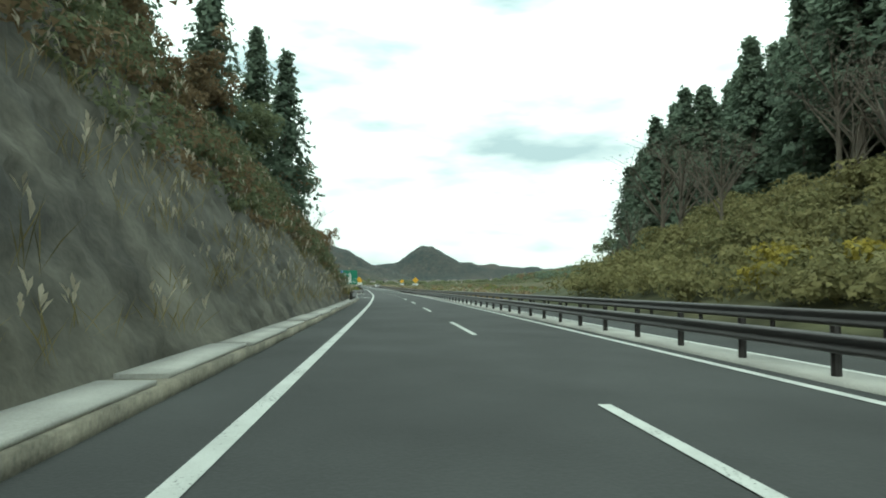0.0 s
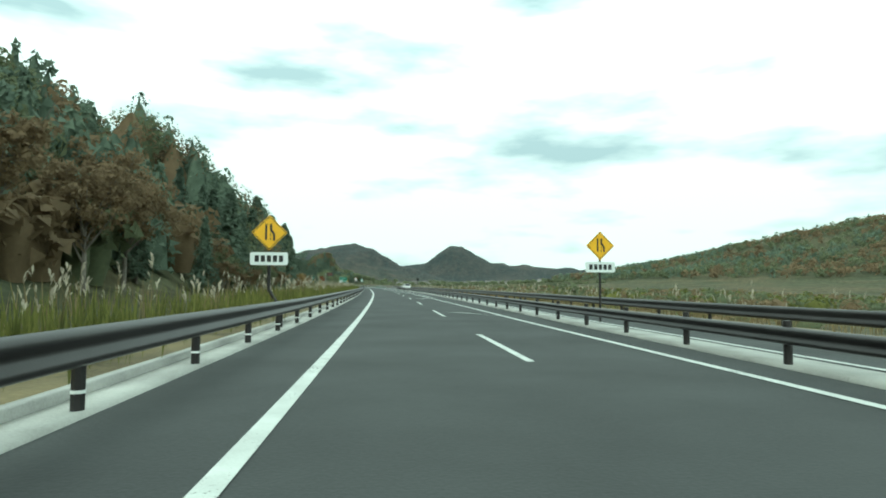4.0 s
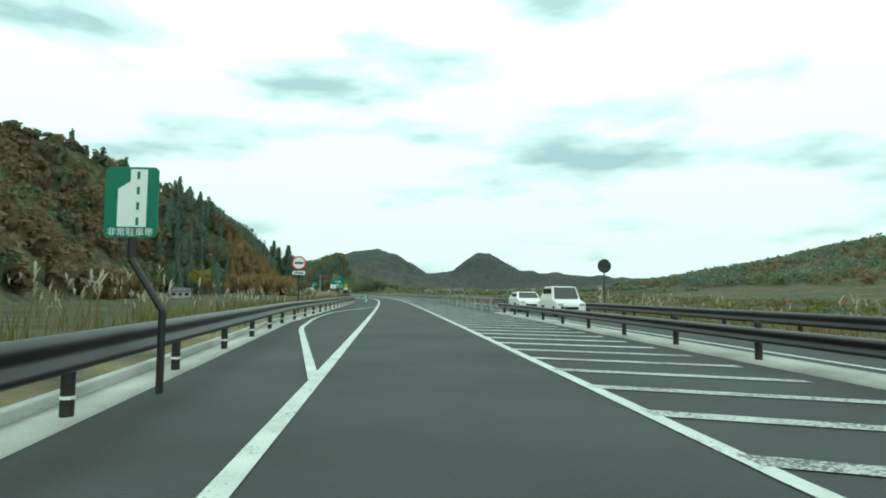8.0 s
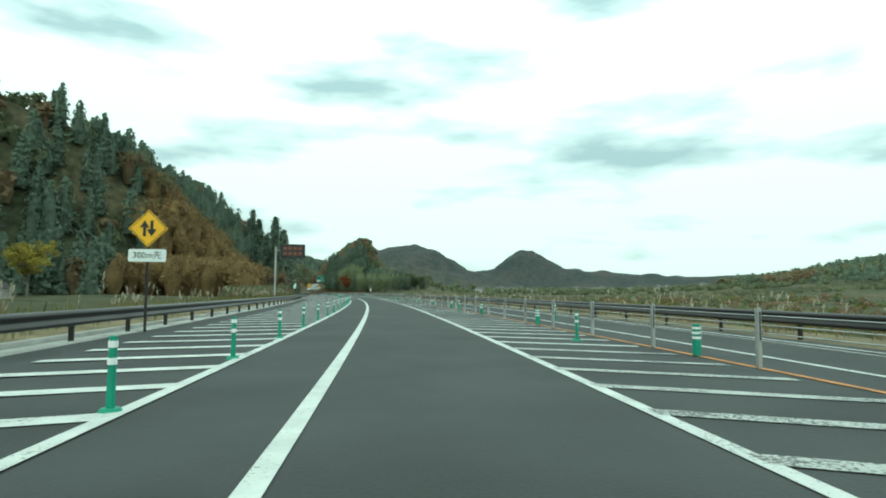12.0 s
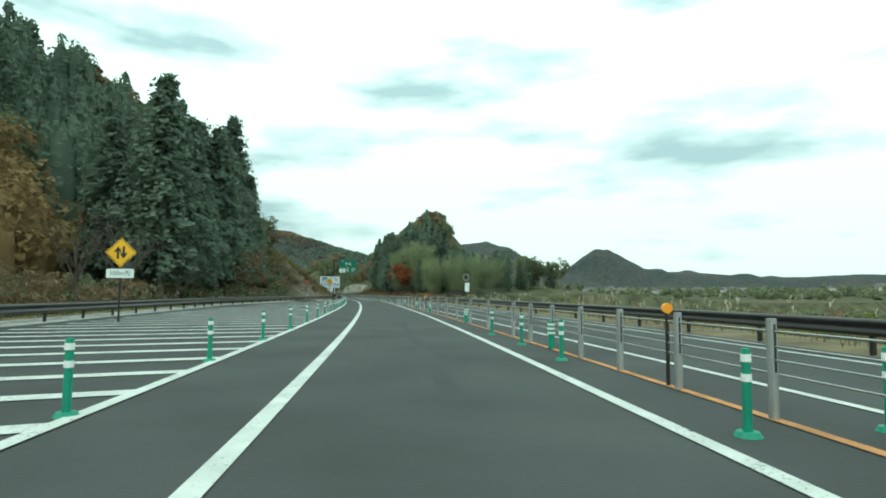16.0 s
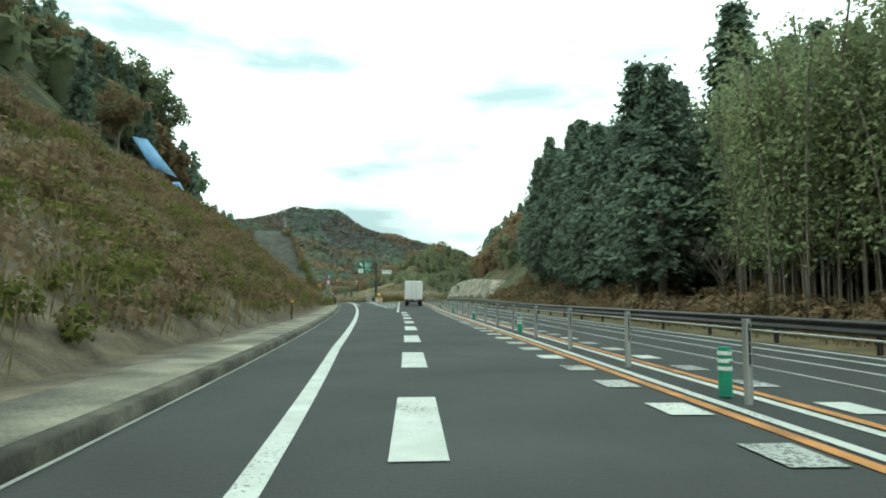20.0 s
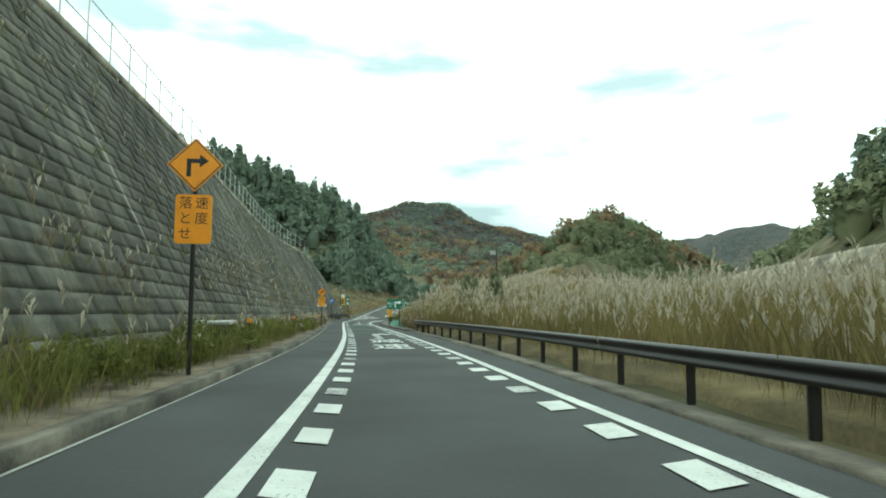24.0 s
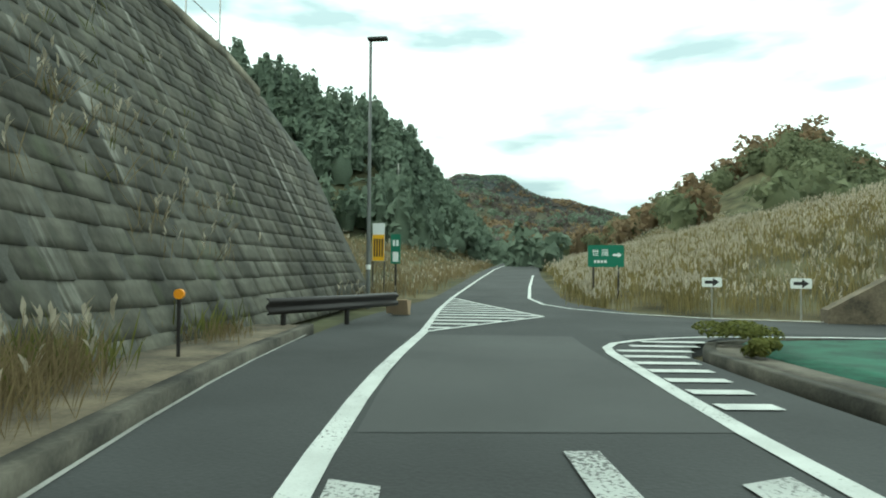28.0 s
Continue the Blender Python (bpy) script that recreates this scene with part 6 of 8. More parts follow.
blue = round_sign(RAMP.at(935.7, -2.2), 2.75, 0.32, "round blue right-turn sign at the wall foot", SIGN_BLUE, SIGN_BLUE)
face(blue, "arrow", [(0.85 * x_, 2.75 + 0.85 * (z_ - 3.12)) for x_, z_ in [(-0.16, 2.93), (-0.06, 2.93), (-0.06, 3.12), (0.05, 3.12), (0.05, 3.02), (0.22, 3.17), (0.05, 3.32), (0.05, 3.22), (-0.16, 3.22)]], SIGN_WHITE, -0.012)
vsb = thing("signal_board", MAIN.at(591.6, 12.2), "dark rectangular board on a post beyond the far rail", "road sign")
part("post", tube_bm((0, 0.05, -0.6), (0, 0.05, 2.2), 0.04), DARK_STEEL, vsb)
part("panel", box_bm(0, 0, 2.62, 0.5, 0.06, 0.88, 0.02), DARK_STEEL, vsb)
part("panel", box_bm(0, -0.04, 2.84, 0.4, 0.03, 0.34, 0.01), RAIL, vsb)
part("panel", box_bm(0, -0.04, 2.42, 0.4, 0.03, 0.34, 0.01), RAIL, vsb)
vms = thing("message_board", MAIN.at(545, -12.6), "dark electronic message board on a tall steel pole", "road sign")
part("pole", tube_bm((-2.2, 0, -0.6), (-2.2, 0, 8.6), 0.16, n=12), STEEL, vms)
part("arm", tube_bm((-2.2, 0, 8.0), (-1.0, 0, 8.0), 0.08), STEEL, vms)
vp = part("panel", box_bm(0.5, 0, 7.9, 4.0, 0.3, 2.3, 0.05), DARK_STEEL, vms)
bars(vp, 0.5, 8.35, 3.2, 0.5, 4, mat("dim_led", (0.20, 0.07, 0.04), 0.6), -0.16)
bars(vp, 0.5, 7.5, 3.2, 0.5, 4, MATS["dim_led"], -0.16)


def turn_sign(m):
    """Green EXIT sign with a right-turn arrow over a yellow junction plate."""
    own = thing("exit_turn_sign", m, "green exit sign with a white right-turn arrow and a yellow plate", "road sign")
    for x in (0.0, 1.35):
        part("post", tube_bm((x, 0.06, -0.9), (x, 0.06, 2.9), 0.06), RAIL, own)
    p = part("panel", plate_bm(rect(2.1, 1.2, 0.68, 2.4, 0.06), 0.03), SIGN_GREEN, own)
    letters(p, "出口", 0.12, 2.5, 0.46, SIGN_WHITE)
    letters(p, "EXIT", 0.12, 2.1, 0.27, SIGN_WHITE)
    face(p, "arrow", [(0.68, 1.95), (0.84, 1.95), (0.84, 2.5), (1.2, 2.5), (1.2, 2.35), (1.6, 2.59), (1.2, 2.83), (1.2, 2.68), (0.68, 2.68)], SIGN_WHITE)
    q = part("plate", plate_bm(rect(0.62, 0.92, 0.0, 1.3, 0.02), 0.02), SIGN_YELLOW, own, "yellow junction warning plate")
    for k, w in enumerate("交差点"):
        letters(q, w, 0.14, 1.62 - 0.31 * k, 0.27, SIGN_BLACK)
    for k, w in enumerate("注意"):
        letters(q, w, -0.16, 1.47 - 0.32 * k, 0.25, SIGN_BLACK)
    return own


turn_sign(RAMP.at(915.1, 3.28, 0.38)).scale = (0.68, 1, 0.74)


def town_sign(m):
    own = thing("direction_sign", m, "small green direction sign with an arrow on two posts", "road sign")
    for x in (-0.55, 0.55):
        part("post", tube_bm((x, 0.05, -0.4), (x, 0.05, 1.7), 0.045), RAIL, own)
    p = part("panel", plate_bm(rect(1.6, 1.0, 0, 1.55, 0.05), 0.03), SIGN_GREEN, own)
    [letters(p, w, x, 1.68, 0.34, SIGN_WHITE) for w, x in (("世", -0.46), ("羅", -0.04))]
    face(p, "arrow", arrow(0.5, 1.6, 0.4, -90, 0.25), SIGN_WHITE)
    bars(p, -0.25, 1.3, 0.6, 0.12, 4, SIGN_WHITE)
    return own


town_sign(RAMP.at(961.5, 5.9, 0.5))
for s, o in ((958.3, 9.5), (957.4, 12.4)):
    a = plate_sign(RAMP.at(s, o, 0.0), "white plate with a black arrow on a short post", 1.0, 0.75, 0.38, group="arrow plates", name="arrow_plate_sign")
    face(a, "arrow", arrow(0, 1.0, 0.55, -90, 0.22), SIGN_BLACK)


def notice_board(m):
    own = thing("notice_board", m, "tall yellow notice board with a white head on two posts", "road sign")
    for x in (-0.45, 0.45):
        part("post", tube_bm((x, 0.05, -0.4), (x, 0.05, 3.2), 0.05), RAIL, own)
    part("panel", plate_bm(rect(0.95, 1.9, 0, 2.6, 0.03), 0.03), SIGN_WHITE, own)
    p = part("field", plate_bm(rect(0.9, 1.3, 0, 2.32, 0.02), 0.02, -0.012), SIGN_YELLOW, own)
    for k in range(4):
        face(p, "bar", rect(0.12, 0.9, -0.3 + 0.2 * k, 2.32, 0.01), SIGN_BLACK, -0.02)
    return own


notice_board(RAMP.at(961.5, -4.6, 0.2)).scale = (0.62, 1, 0.95)
ng = thing("notice_board", RAMP.at(963.5, -4.2, 0.2), "tall narrow green notice board with white writing", "road sign")
part("post", tube_bm((0, 0.05, -0.4), (0, 0.05, 2.8), 0.05), RAIL, ng)
np_ = part("panel", plate_bm(rect(0.5, 1.5, 0, 2.2, 0.03), 0.03), SIGN_GREEN, ng)
bars(np_, 0, 2.5, 0.36, 0.3, 2, SIGN_WHITE)
face(np_, "field", rect(0.3, 0.5, 0, 1.8, 0.02), SIGN_WHITE)

# the two characters of "slow down", painted long on the ramp
def road_letters(words, s, o, long, wide, paint=PAINT):
    cu = bpy.data.curves.new("words", "FONT")
    cu.body, cu.size, cu.align_x, cu.align_y, cu.resolution_u = words, 1.0, "CENTER", "CENTER", 2
    cu.offset = 0.012
    tmp = bpy.data.objects.new("words", cu)
    scene.collection.objects.link(tmp)
    bpy.context.view_layer.update()
    me = bpy.data.meshes.new_from_object(tmp.evaluated_get(bpy.context.evaluated_depsgraph_get()))
    bpy.data.objects.remove(tmp)
    me.materials.clear()
    me.materials.append(paint)
    ob = new("road_lettering", me)
    grade = math.degrees(math.atan(np.interp(s + 1, RAMP.s, RAMP.z) - np.interp(s - 1, RAMP.s, RAMP.z)) / 2)
    ob.matrix_world = RAMP.at(s, o, 0.03) @ pose(0, 0, 0, grade, 0, 0) @ Matrix.Diagonal((wide, long, 1, 1))
    return tagged(ob, "worn white road lettering that says slow down", "road marking", kind="structure")


road_letters("減", 887.1, 0.85, 3.7, 1.6)
road_letters("速", 882.4, 0.85, 3.7, 1.6)
road_letters("減", 929.7, 0.95, 3.0, 1.5, PAINT_WORN)
road_letters("速", 926.4, 0.9, 3.0, 1.5, PAINT_WORN)
quad_mark("turn_arrow", RAMP, [(932.9, 0.85), (932.9, 1.18), (938.1, 1.42), (938.1, 1.15)], PAINT_WORN, 0.022)
quad_mark("turn_arrow", RAMP, [(890.1, 0.55), (890.1, 0.92), (891.2, 0.92), (891.2, 0.55)], PAINT, 0.022)
quad_mark("turn_arrow", RAMP, [(892.2, 0.57), (892.2, 0.94), (893.3, 0.94), (893.3, 0.57)], PAINT, 0.022)
quad_mark("turn_arrow", RAMP, [(894.4, 0.6), (894.4, 0.96), (895.6, 0.98), (896.2, 1.3), (896.8, 1.2), (896.4, 0.6)], PAINT, 0.022)
quad_mark("turn_arrow", RAMP, [(895.4, 1.3), (896.2, 1.95), (897.4, 1.05)], PAINT, 0.023)
for s in (81.5, 112.5, 143.5, 174.5, 205.5):
    quad_mark("merge_arrow", MAIN, [(s, 5.05), (s + 0.16, 5.02), (s + 1.3, 4.62), (s + 2.5, 4.12), (s + 2.3, 4.12), (s + 1.1, 4.66)], PAINT, 0.016, "merge arrows", "thin white painted merge arrow")
    quad_mark("merge_arrow", MAIN, [(s + 2.0, 4.25), (s + 2.75, 4.1), (s + 3.6, 2.93)], PAINT, 0.017, "merge arrows", "white painted head of a merge arrow")

# ---------------------------------------------------------------- cable barrier and flexible poles
CPOST = post_mesh(1.05, 0.055, STEEL, "cable_post", 10)
SLOT = bpy.data.meshes.new("slot")
slot_bm = box_bm(0, -0.054, 0.74, 0.022, 0.012, 0.5)
slot_bm.to_mesh(SLOT)
slot_bm.free()
SLOT.materials.append(DARK_STEEL)


def cable_barrier(axis, s0, s1, o, gap):
    own = thing("cable_barrier", Matrix(), "wire-rope median barrier on galvanised posts", "barrier")
    n = 0
    for s in np.arange(s0, s1, gap):
        ob = new("post", CPOST)
        ob.matrix_world = axis.at(s, float(o(s)))
        ob.parent = own
        c = new("slot", SLOT)
        c.parent = ob
        n += 1
    for s in (596.0, 600.0, 604.0, 608.0):
        ob = new("post", CPOST)
        ob.matrix_world = axis.at(s, float(o(s)))
        ob.parent = own
        c = new("slot", SLOT)
        c.parent = ob
    for z in (0.48, 0.62, 0.76, 0.92):
        r = 0.011
        w = sweep("wire", axis, s0, s1, [(lambda s: o(s) - r, z), (lambda s: o(s), z + r), (lambda s: o(s) + r, z), (lambda s: o(s), z - r)], STEEL, 4.0, closed=True)
        w.parent = own


cable_barrier(MAIN, 338, 1000, lambda s: BARRIER(s) + 0.0, 4.0)


def pole_parts(m, group, label, h=0.8):
    own = thing("flexible_pole", m, label, "flexible pole", group)
    part("base", tube_bm((0, 0, 0.0), (0, 0, 0.05), 0.13, 0.10, 12), POLE_GREEN, own)
    part("tube", tube_bm((0, 0, 0.05), (0, 0, h), 0.045, 0.04, 10), POLE_GREEN, own)
    for z in (0.50, 0.68):
        part("band", tube_bm((0, 0, h * z / 0.8), (0, 0, h * z / 0.8 + 0.07), 0.049, 0.048, 10), WHITE_BAND, own)
    return own


first = pole_parts(MAIN.at(379.3, -3.05), "poles on the left hatching", "green flexible pole with two white bands")
for s in np.arange(384.4, 702, 5.1):
    copy_thing(first, MAIN.at(s, float(HATCH_L(s)) - 0.12))
wide_pole = thing("flexible_pole", MAIN.at(633.5, 3.66), "green sleeve with white bands on the wire-rope barrier", "flexible pole", "sleeves along the barrier")
part("sleeve", tube_bm((0, 0, 0.02), (0, 0, 0.66), 0.085, 0.085, 12), POLE_GREEN, wide_pole)
for z in (0.36, 0.46, 0.56):
    part("band", tube_bm((0, 0, z), (0, 0, z + 0.05), 0.09, 0.09, 12), WHITE_BAND, wide_pole)
for s in (405, 414.1, 420.1, 432, 444, 456, 468, 480, 492, 504, 516, 530, 542, 553, 565, 582.2, 593, 606, 619, 644.7, 658, 672.3, 684.8, 703.3, 712.5, 721.3, 733, 746.5, 760.6, 775, 790, 806):
    copy_thing(wide_pole, MAIN.at(s, float(BARRIER(s)) - 0.02))
second = copy_thing(first, MAIN.at(412.0, 5.2))
second["group"] = "poles on the right hatching"
for s, o in ((424, 5.9), (436, 5.6), (448, 5.3), (460, 5.2), (472, 8.2), (484, 5.3), (500, 7.6), (515, 4.9), (530, 7.2), (546.3, 4.7), (556, 6.0), (570, 3.95), (583, 5.0), (597.3, 3.35), (597.4, 4.85), (603.6, 3.5), (607.2, 3.55), (611, 3.5)):
    copy_thing(second, MAIN.at(s, o))


def delineator(m, group="kerb delineators"):
    own = thing("delineator", m, "dark thin post with a round orange reflector", "delineator", group)
    part("post", tube_bm((0, 0, -0.2), (0, 0, 1.0), 0.028), RAIL, own)
    part("reflector", tube_bm((0, -0.03, 1.05), (0, 0.03, 1.05), 0.075, n=14), ORANGE_LAMP, own)
    return own


d0 = delineator(RAMP.at(878.6, -3.78))
for s, o in ((771, -4.2), (826.5, -4.1), (853, -4.1), (893.5, -3.8), (906, -3.6), (919.3, -3.4), (924.6, -3.3), (930.7, -2.85), (942.3, -3.6)):
    copy_thing(d0, RAMP.at(s, o))
for s in (600.3, 637.1, 676.1):
    copy_thing(d0, MAIN.at(s, float(BARRIER(s)), 0.05))
copy_thing(d0, MAIN.at(118, 10.9, 0.0))

# ---------------------------------------------------------------- lamps, poles, fence
def lamp_post(m, h, label="tall grey street lamp with a flat head", reach=0.5):
    own = thing("street_lamp", m, label, "street lamp", "street lamps")
    part("pole", tube_bm((0, 0, -0.5), (0, 0, h), 0.10, 0.06, 12), mat("lamp_grey", (0.16, 0.17, 0.165), 0.5, 0.2, 1.0, 20, 0.05, metal=0.4), own)
    part("head", box_bm(reach * 0.6, 0, h + 0.05, reach + 0.35, 0.3, 0.13, 0.03), DARK_STEEL, own)
    part("band", tube_bm((0, 0, 1.4), (0, 0, 1.6), 0.11, 0.11, 12), WHITE_BAND, own)
    return own


lamp_post(RAMP.at(836.5, -3.4), 10.0)
lamp_post(RAMP.at(858.5, -3.25), 10.4)
lamp_post(RAMP.at(851.5, 5.6, 0.1), 9.6)
lamp_post(MAIN.at(868, 11.2, 0, 180), 9.4)
lamp_post(MAIN.at(885, 11.4, 0, 180), 9.4)
lamp_post(RAMP.at(958.5, -4.3), 11.2)
for s, o, h in ((1040, -22, 13),):
    p = RAMP.xyz(s, o)
    g = float(on_ground(p[0], p[1]))
    up = thing("utility_pole", pose(p[0], p[1], g), "grey concrete utility pole with cross-arms", "utility pole", "utility poles")
    part("pole", tube_bm((0, 0, -0.5), (0, 0, h - 2), 0.17, 0.11, 10), CONCRETE, up)
    for z in (h - 3.4, h - 2.4):
        part("cross_arm", box_bm(0, 0, z, 1.5, 0.1, 0.1), DARK_STEEL, up)
pr = thing("utility_pole", RAMP.at(930, 17.5, 0.0), "dark slim utility pole with a bracket", "utility pole", "utility poles")
part("pole", tube_bm((0, 0, -0.5), (0, 0, 9.3), 0.13, 0.09, 10), DARK_STEEL, pr)
part("bracket", box_bm(-0.4, 0, 8.6, 0.8, 0.08, 0.5), STEEL, pr)

fence = thing("wall_fence", Matrix(), "grey steel fence along the top of the retaining wall", "fence")
FENCE_O = lambda s: RAMP_WALL_FOOT(s) - 0.5 * RAMP_WALL_H(s) - 0.35
FPOST = post_mesh(2.65, 0.032, STEEL, "fence_post", 6)
for s in np.arange(833, 957, 2.2):
    f = new("post", FPOST)
    f.matrix_world = RAMP.at(s, float(FENCE_O(s)), float(RAMP_WALL_H(s)) - 0.3)
    f.parent = fence
for z in (0.25, 1.25, 2.3):
    w = sweep("rail", RAMP, 833, 956, [(lambda s: FENCE_O(s) - 0.02, lambda s, z=z: RAMP_WALL_H(s) + z - 0.02), (lambda s: FENCE_O(s) + 0.02, lambda s, z=z: RAMP_WALL_H(s) + z - 0.02), (lambda s: FENCE_O(s), lambda s, z=z: RAMP_WALL_H(s) + z + 0.02)], STEEL, 3.0, closed=True)
    w.parent = fence
coping = solid("coping", RAMP, 833, 958, lambda s: FENCE_O(s) + 0.45, lambda s: FENCE_O(s) - 0.3, lambda s: RAMP_WALL_H(s) - 0.3, lambda s: RAMP_WALL_H(s) + 0.12, CONCRETE_OLD, "concrete coping on the retaining wall", "coping")

# ---------------------------------------------------------------- vehicles
def wheel(parent, x, y, r, w):
    t = part("wheel", tube_bm((x - w / 2, y, r), (x + w / 2, y, r), r, n=20), RUBBER, parent)
    part("rim", tube_bm((x - w / 2 - 0.01, y, r), (x + w / 2 + 0.01, y, r), r * 0.55, n=16), STEEL, t)


def truck(m):
    own = thing("box_truck", m, "white box truck with double rear doors", "truck")
    box = part("cargo_box", box_bm(0, 2.9, 2.0, 2.25, 5.6, 2.35, 0.04), TRUCK_WHITE, own)
    for x in (-0.56, 0.56):
        part("door", box_bm(x, 0.085, 2.0, 1.08, 0.03, 2.2, 0.01), TRUCK_WHITE, box)
        part("lock_bar", tube_bm((x * 0.5, 0.05, 0.95), (x * 0.5, 0.05, 3.05), 0.02), STEEL, box)
    part("cab", box_bm(0, 6.6, 1.5, 2.1, 1.6, 1.9, 0.15), TRUCK_WHITE, own)
    part("chassis", box_bm(0, 3.6, 0.65, 0.9, 7.0, 0.25, 0.02), DARK_STEEL, own)
    part("bumper", box_bm(0, 0.1, 0.62, 2.1, 0.1, 0.12, 0.02), DARK_STEEL, own)
    for x in (-0.85, 0.85):
        part("tail_light", box_bm(x, 0.06, 0.76, 0.36, 0.06, 0.13, 0.02), TAIL_RED, own)
        part("mud_flap", box_bm(x, 0.9, 0.38, 0.5, 0.03, 0.5), RUBBER, own)
        wheel(own, x, 1.4, 0.38, 0.4)
        wheel(own, x, 6.3, 0.38, 0.25)
    part("number_plate", box_bm(0.2, 0.05, 0.72, 0.33, 0.02, 0.16), SIGN_WHITE, own)
    return own


truck(MAIN.at(815, 0.95))


def car(m, label, tall=1.45):
    own = thing("car", m, label, "car", "oncoming cars")
    bm = bmesh.new()
    prof = [(-2.0, 0.3), (-2.05, 0.62), (-1.95, 0.82), (-1.1, 0.95), (-0.55, tall), (1.2, tall), (1.85, 0.98), (2.0, 0.9), (2.0, 0.3)]
    rows = [[bm.verts.new((x * (0.86 if z > 1.1 else 1.0), y, z)) for y, z in prof] for x in (-0.84, 0.84)]
    for k in range(len(prof)):
        j = (k + 1) % len(prof)
        bm.faces.new((rows[0][k], rows[0][j], rows[1][j], rows[1][k]))
    bm.faces.new(rows[0])
    bm.faces.new(rows[1][::-1])
    bmesh.ops.recalc_face_normals(bm, faces=bm.faces)
    bmesh.ops.bevel(bm, geom=list(bm.edges), offset=0.05, segments=2, affect="EDGES")
    part("body", bm, TRUCK_WHITE, own)
    bm = bmesh.new()
    q = [bm.verts.new(p) for p in ((-0.72, -1.06, 0.99), (0.72, -1.06, 0.99), (0.64, -0.62, tall - 0.07), (-0.64, -0.62, tall - 0.07))]
    bm.faces.new(q)
    bmesh.ops.translate(bm, verts=bm.verts, vec=(0, -0.03, 0.02))
    part("windscreen", bm, GLASS, own)
    for x in (-0.79, 0.79):
        part("side_window", box_bm(x, 0.25, tall - 0.28, 0.06, 1.7, 0.34, 0.02), GLASS, own)
        part("headlight", box_bm(x * 0.78, -2.03, 0.7, 0.3, 0.08, 0.14, 0.02), STEEL, own)
        wheel(own, x * 0.95, -1.3, 0.31, 0.2)
        wheel(own, x * 0.95, 1.3, 0.31, 0.2)
    part("grille", box_bm(0, -2.05, 0.5, 0.8, 0.05, 0.16, 0.01), RUBBER, own)
    return own


car(MAIN.at(340.4, 10.2), "white compact car in the opposite lane")
car(MAIN.at(331.4, 10.3), "white tall-roofed car in the opposite lane", 1.75)


# ---------------------------------------------------------------- gore furniture and junction buildings
gb = thing("guard_box", RAMP.at(847.4, 4.9, 0.14), "black steel crash rail box round the sign foot", "barrier")
part("rail", box_bm(0.1, -0.35, 0.45, 1.9, 0.08, 0.34, 0.02), DARK_STEEL, gb)
part("rail", box_bm(0.1, 0.35, 0.45, 1.9, 0.08, 0.34, 0.02), DARK_STEEL, gb)
for x in (-0.75, 0.1, 0.95):
    part("leg", tube_bm((x, -0.3, 0), (x, -0.3, 0.5), 0.05), DARK_STEEL, gb)
cb = thing("control_cabinet", RAMP.at(852.5, 4.35, 0.12), "grey steel control cabinet on the gore island", "cabinet")
part("body", box_bm(0, 0, 0.72, 1.15, 0.5, 1.15, 0.02), STEEL, cb)
part("roof", box_bm(0, 0, 1.33, 1.25, 0.6, 0.06, 0.01), STEEL, cb)
fl = thing("flashing_light", RAMP.at(847.9, 5.4, 0.14), "yellow warning light box with a lit amber lamp", "warning light")
part("post", tube_bm((0, 0.1, -0.1), (0, 0.1, 1.0), 0.04), DARK_STEEL, fl)
part("housing", box_bm(0, 0, 1.15, 0.3, 0.18, 0.8, 0.02), mat("housing_amber", (0.45, 0.25, 0.04), 0.5), fl)
part("lamp", tube_bm((0, -0.12, 1.36), (0, -0.09, 1.36), 0.11, n=16), glow("amber_glow", (1.0, 0.55, 0.06), 3.0), fl, "lit amber lamp")
part("lamp", tube_bm((0, -0.12, 1.02), (0, -0.09, 1.02), 0.11, n=16), RUBBER, fl, "unlit dark lamp")
for s, o in ((872, 12.0), (905, 11.6)):
    sg = thing("traffic_signal", MAIN.at(s, o), "dark signal head on a slim post by the opposite lane", "signal", "signals")
    part("post", tube_bm((0, 0, -0.2), (0, 0, 3.0), 0.05), DARK_STEEL, sg)
    part("head", box_bm(0, -0.1, 3.1, 0.32, 0.2, 0.8, 0.03), RUBBER, sg)

bridge = thing("box_bridge", RAMP.at(951.5, 18.6, 0.2, -6), "pale concrete two-cell box bridge with a steel railing", "bridge")
for x in (-2.75, 0.0, 2.75):
    part("pier", box_bm(x, 2.5, 1.7, 0.42 if x else 0.3, 6.0, 3.8, 0.03), CONCRETE, bridge)
part("deck", box_bm(1.2, 2.5, 3.85, 9.0, 6.4, 0.62, 0.03), CONCRETE, bridge)
for x in (-2.3, -0.3, 0.3, 2.35):
    part("haunch", plate_bm([(x, 3.55), (x + (0.35 if x in (-2.3, 0.3) else -0.35), 3.55), (x, 3.2)], 5.5, -0.3), CONCRETE, bridge)
rail_b = part("railing", box_bm(1.2, -0.55, 5.35, 9.0, 0.05, 0.06), STEEL, bridge)
part("railing", box_bm(1.2, -0.55, 4.75, 9.0, 0.03, 0.04), STEEL, bridge)
for k in range(12):
    part("baluster", box_bm(-3.2 + 0.8 * k, -0.55, 4.75, 0.05, 0.05, 1.25), STEEL, bridge)
panel_mat = mat("perforated_panel", (0.20, 0.24, 0.21), 0.6, 0.2, 0.6, 20, 0.1, metal=0.3)
for k in range(11):
    part("panel", box_bm(-2.8 + 0.8 * k, -0.53, 4.72, 0.72, 0.012, 1.0), panel_mat, bridge)
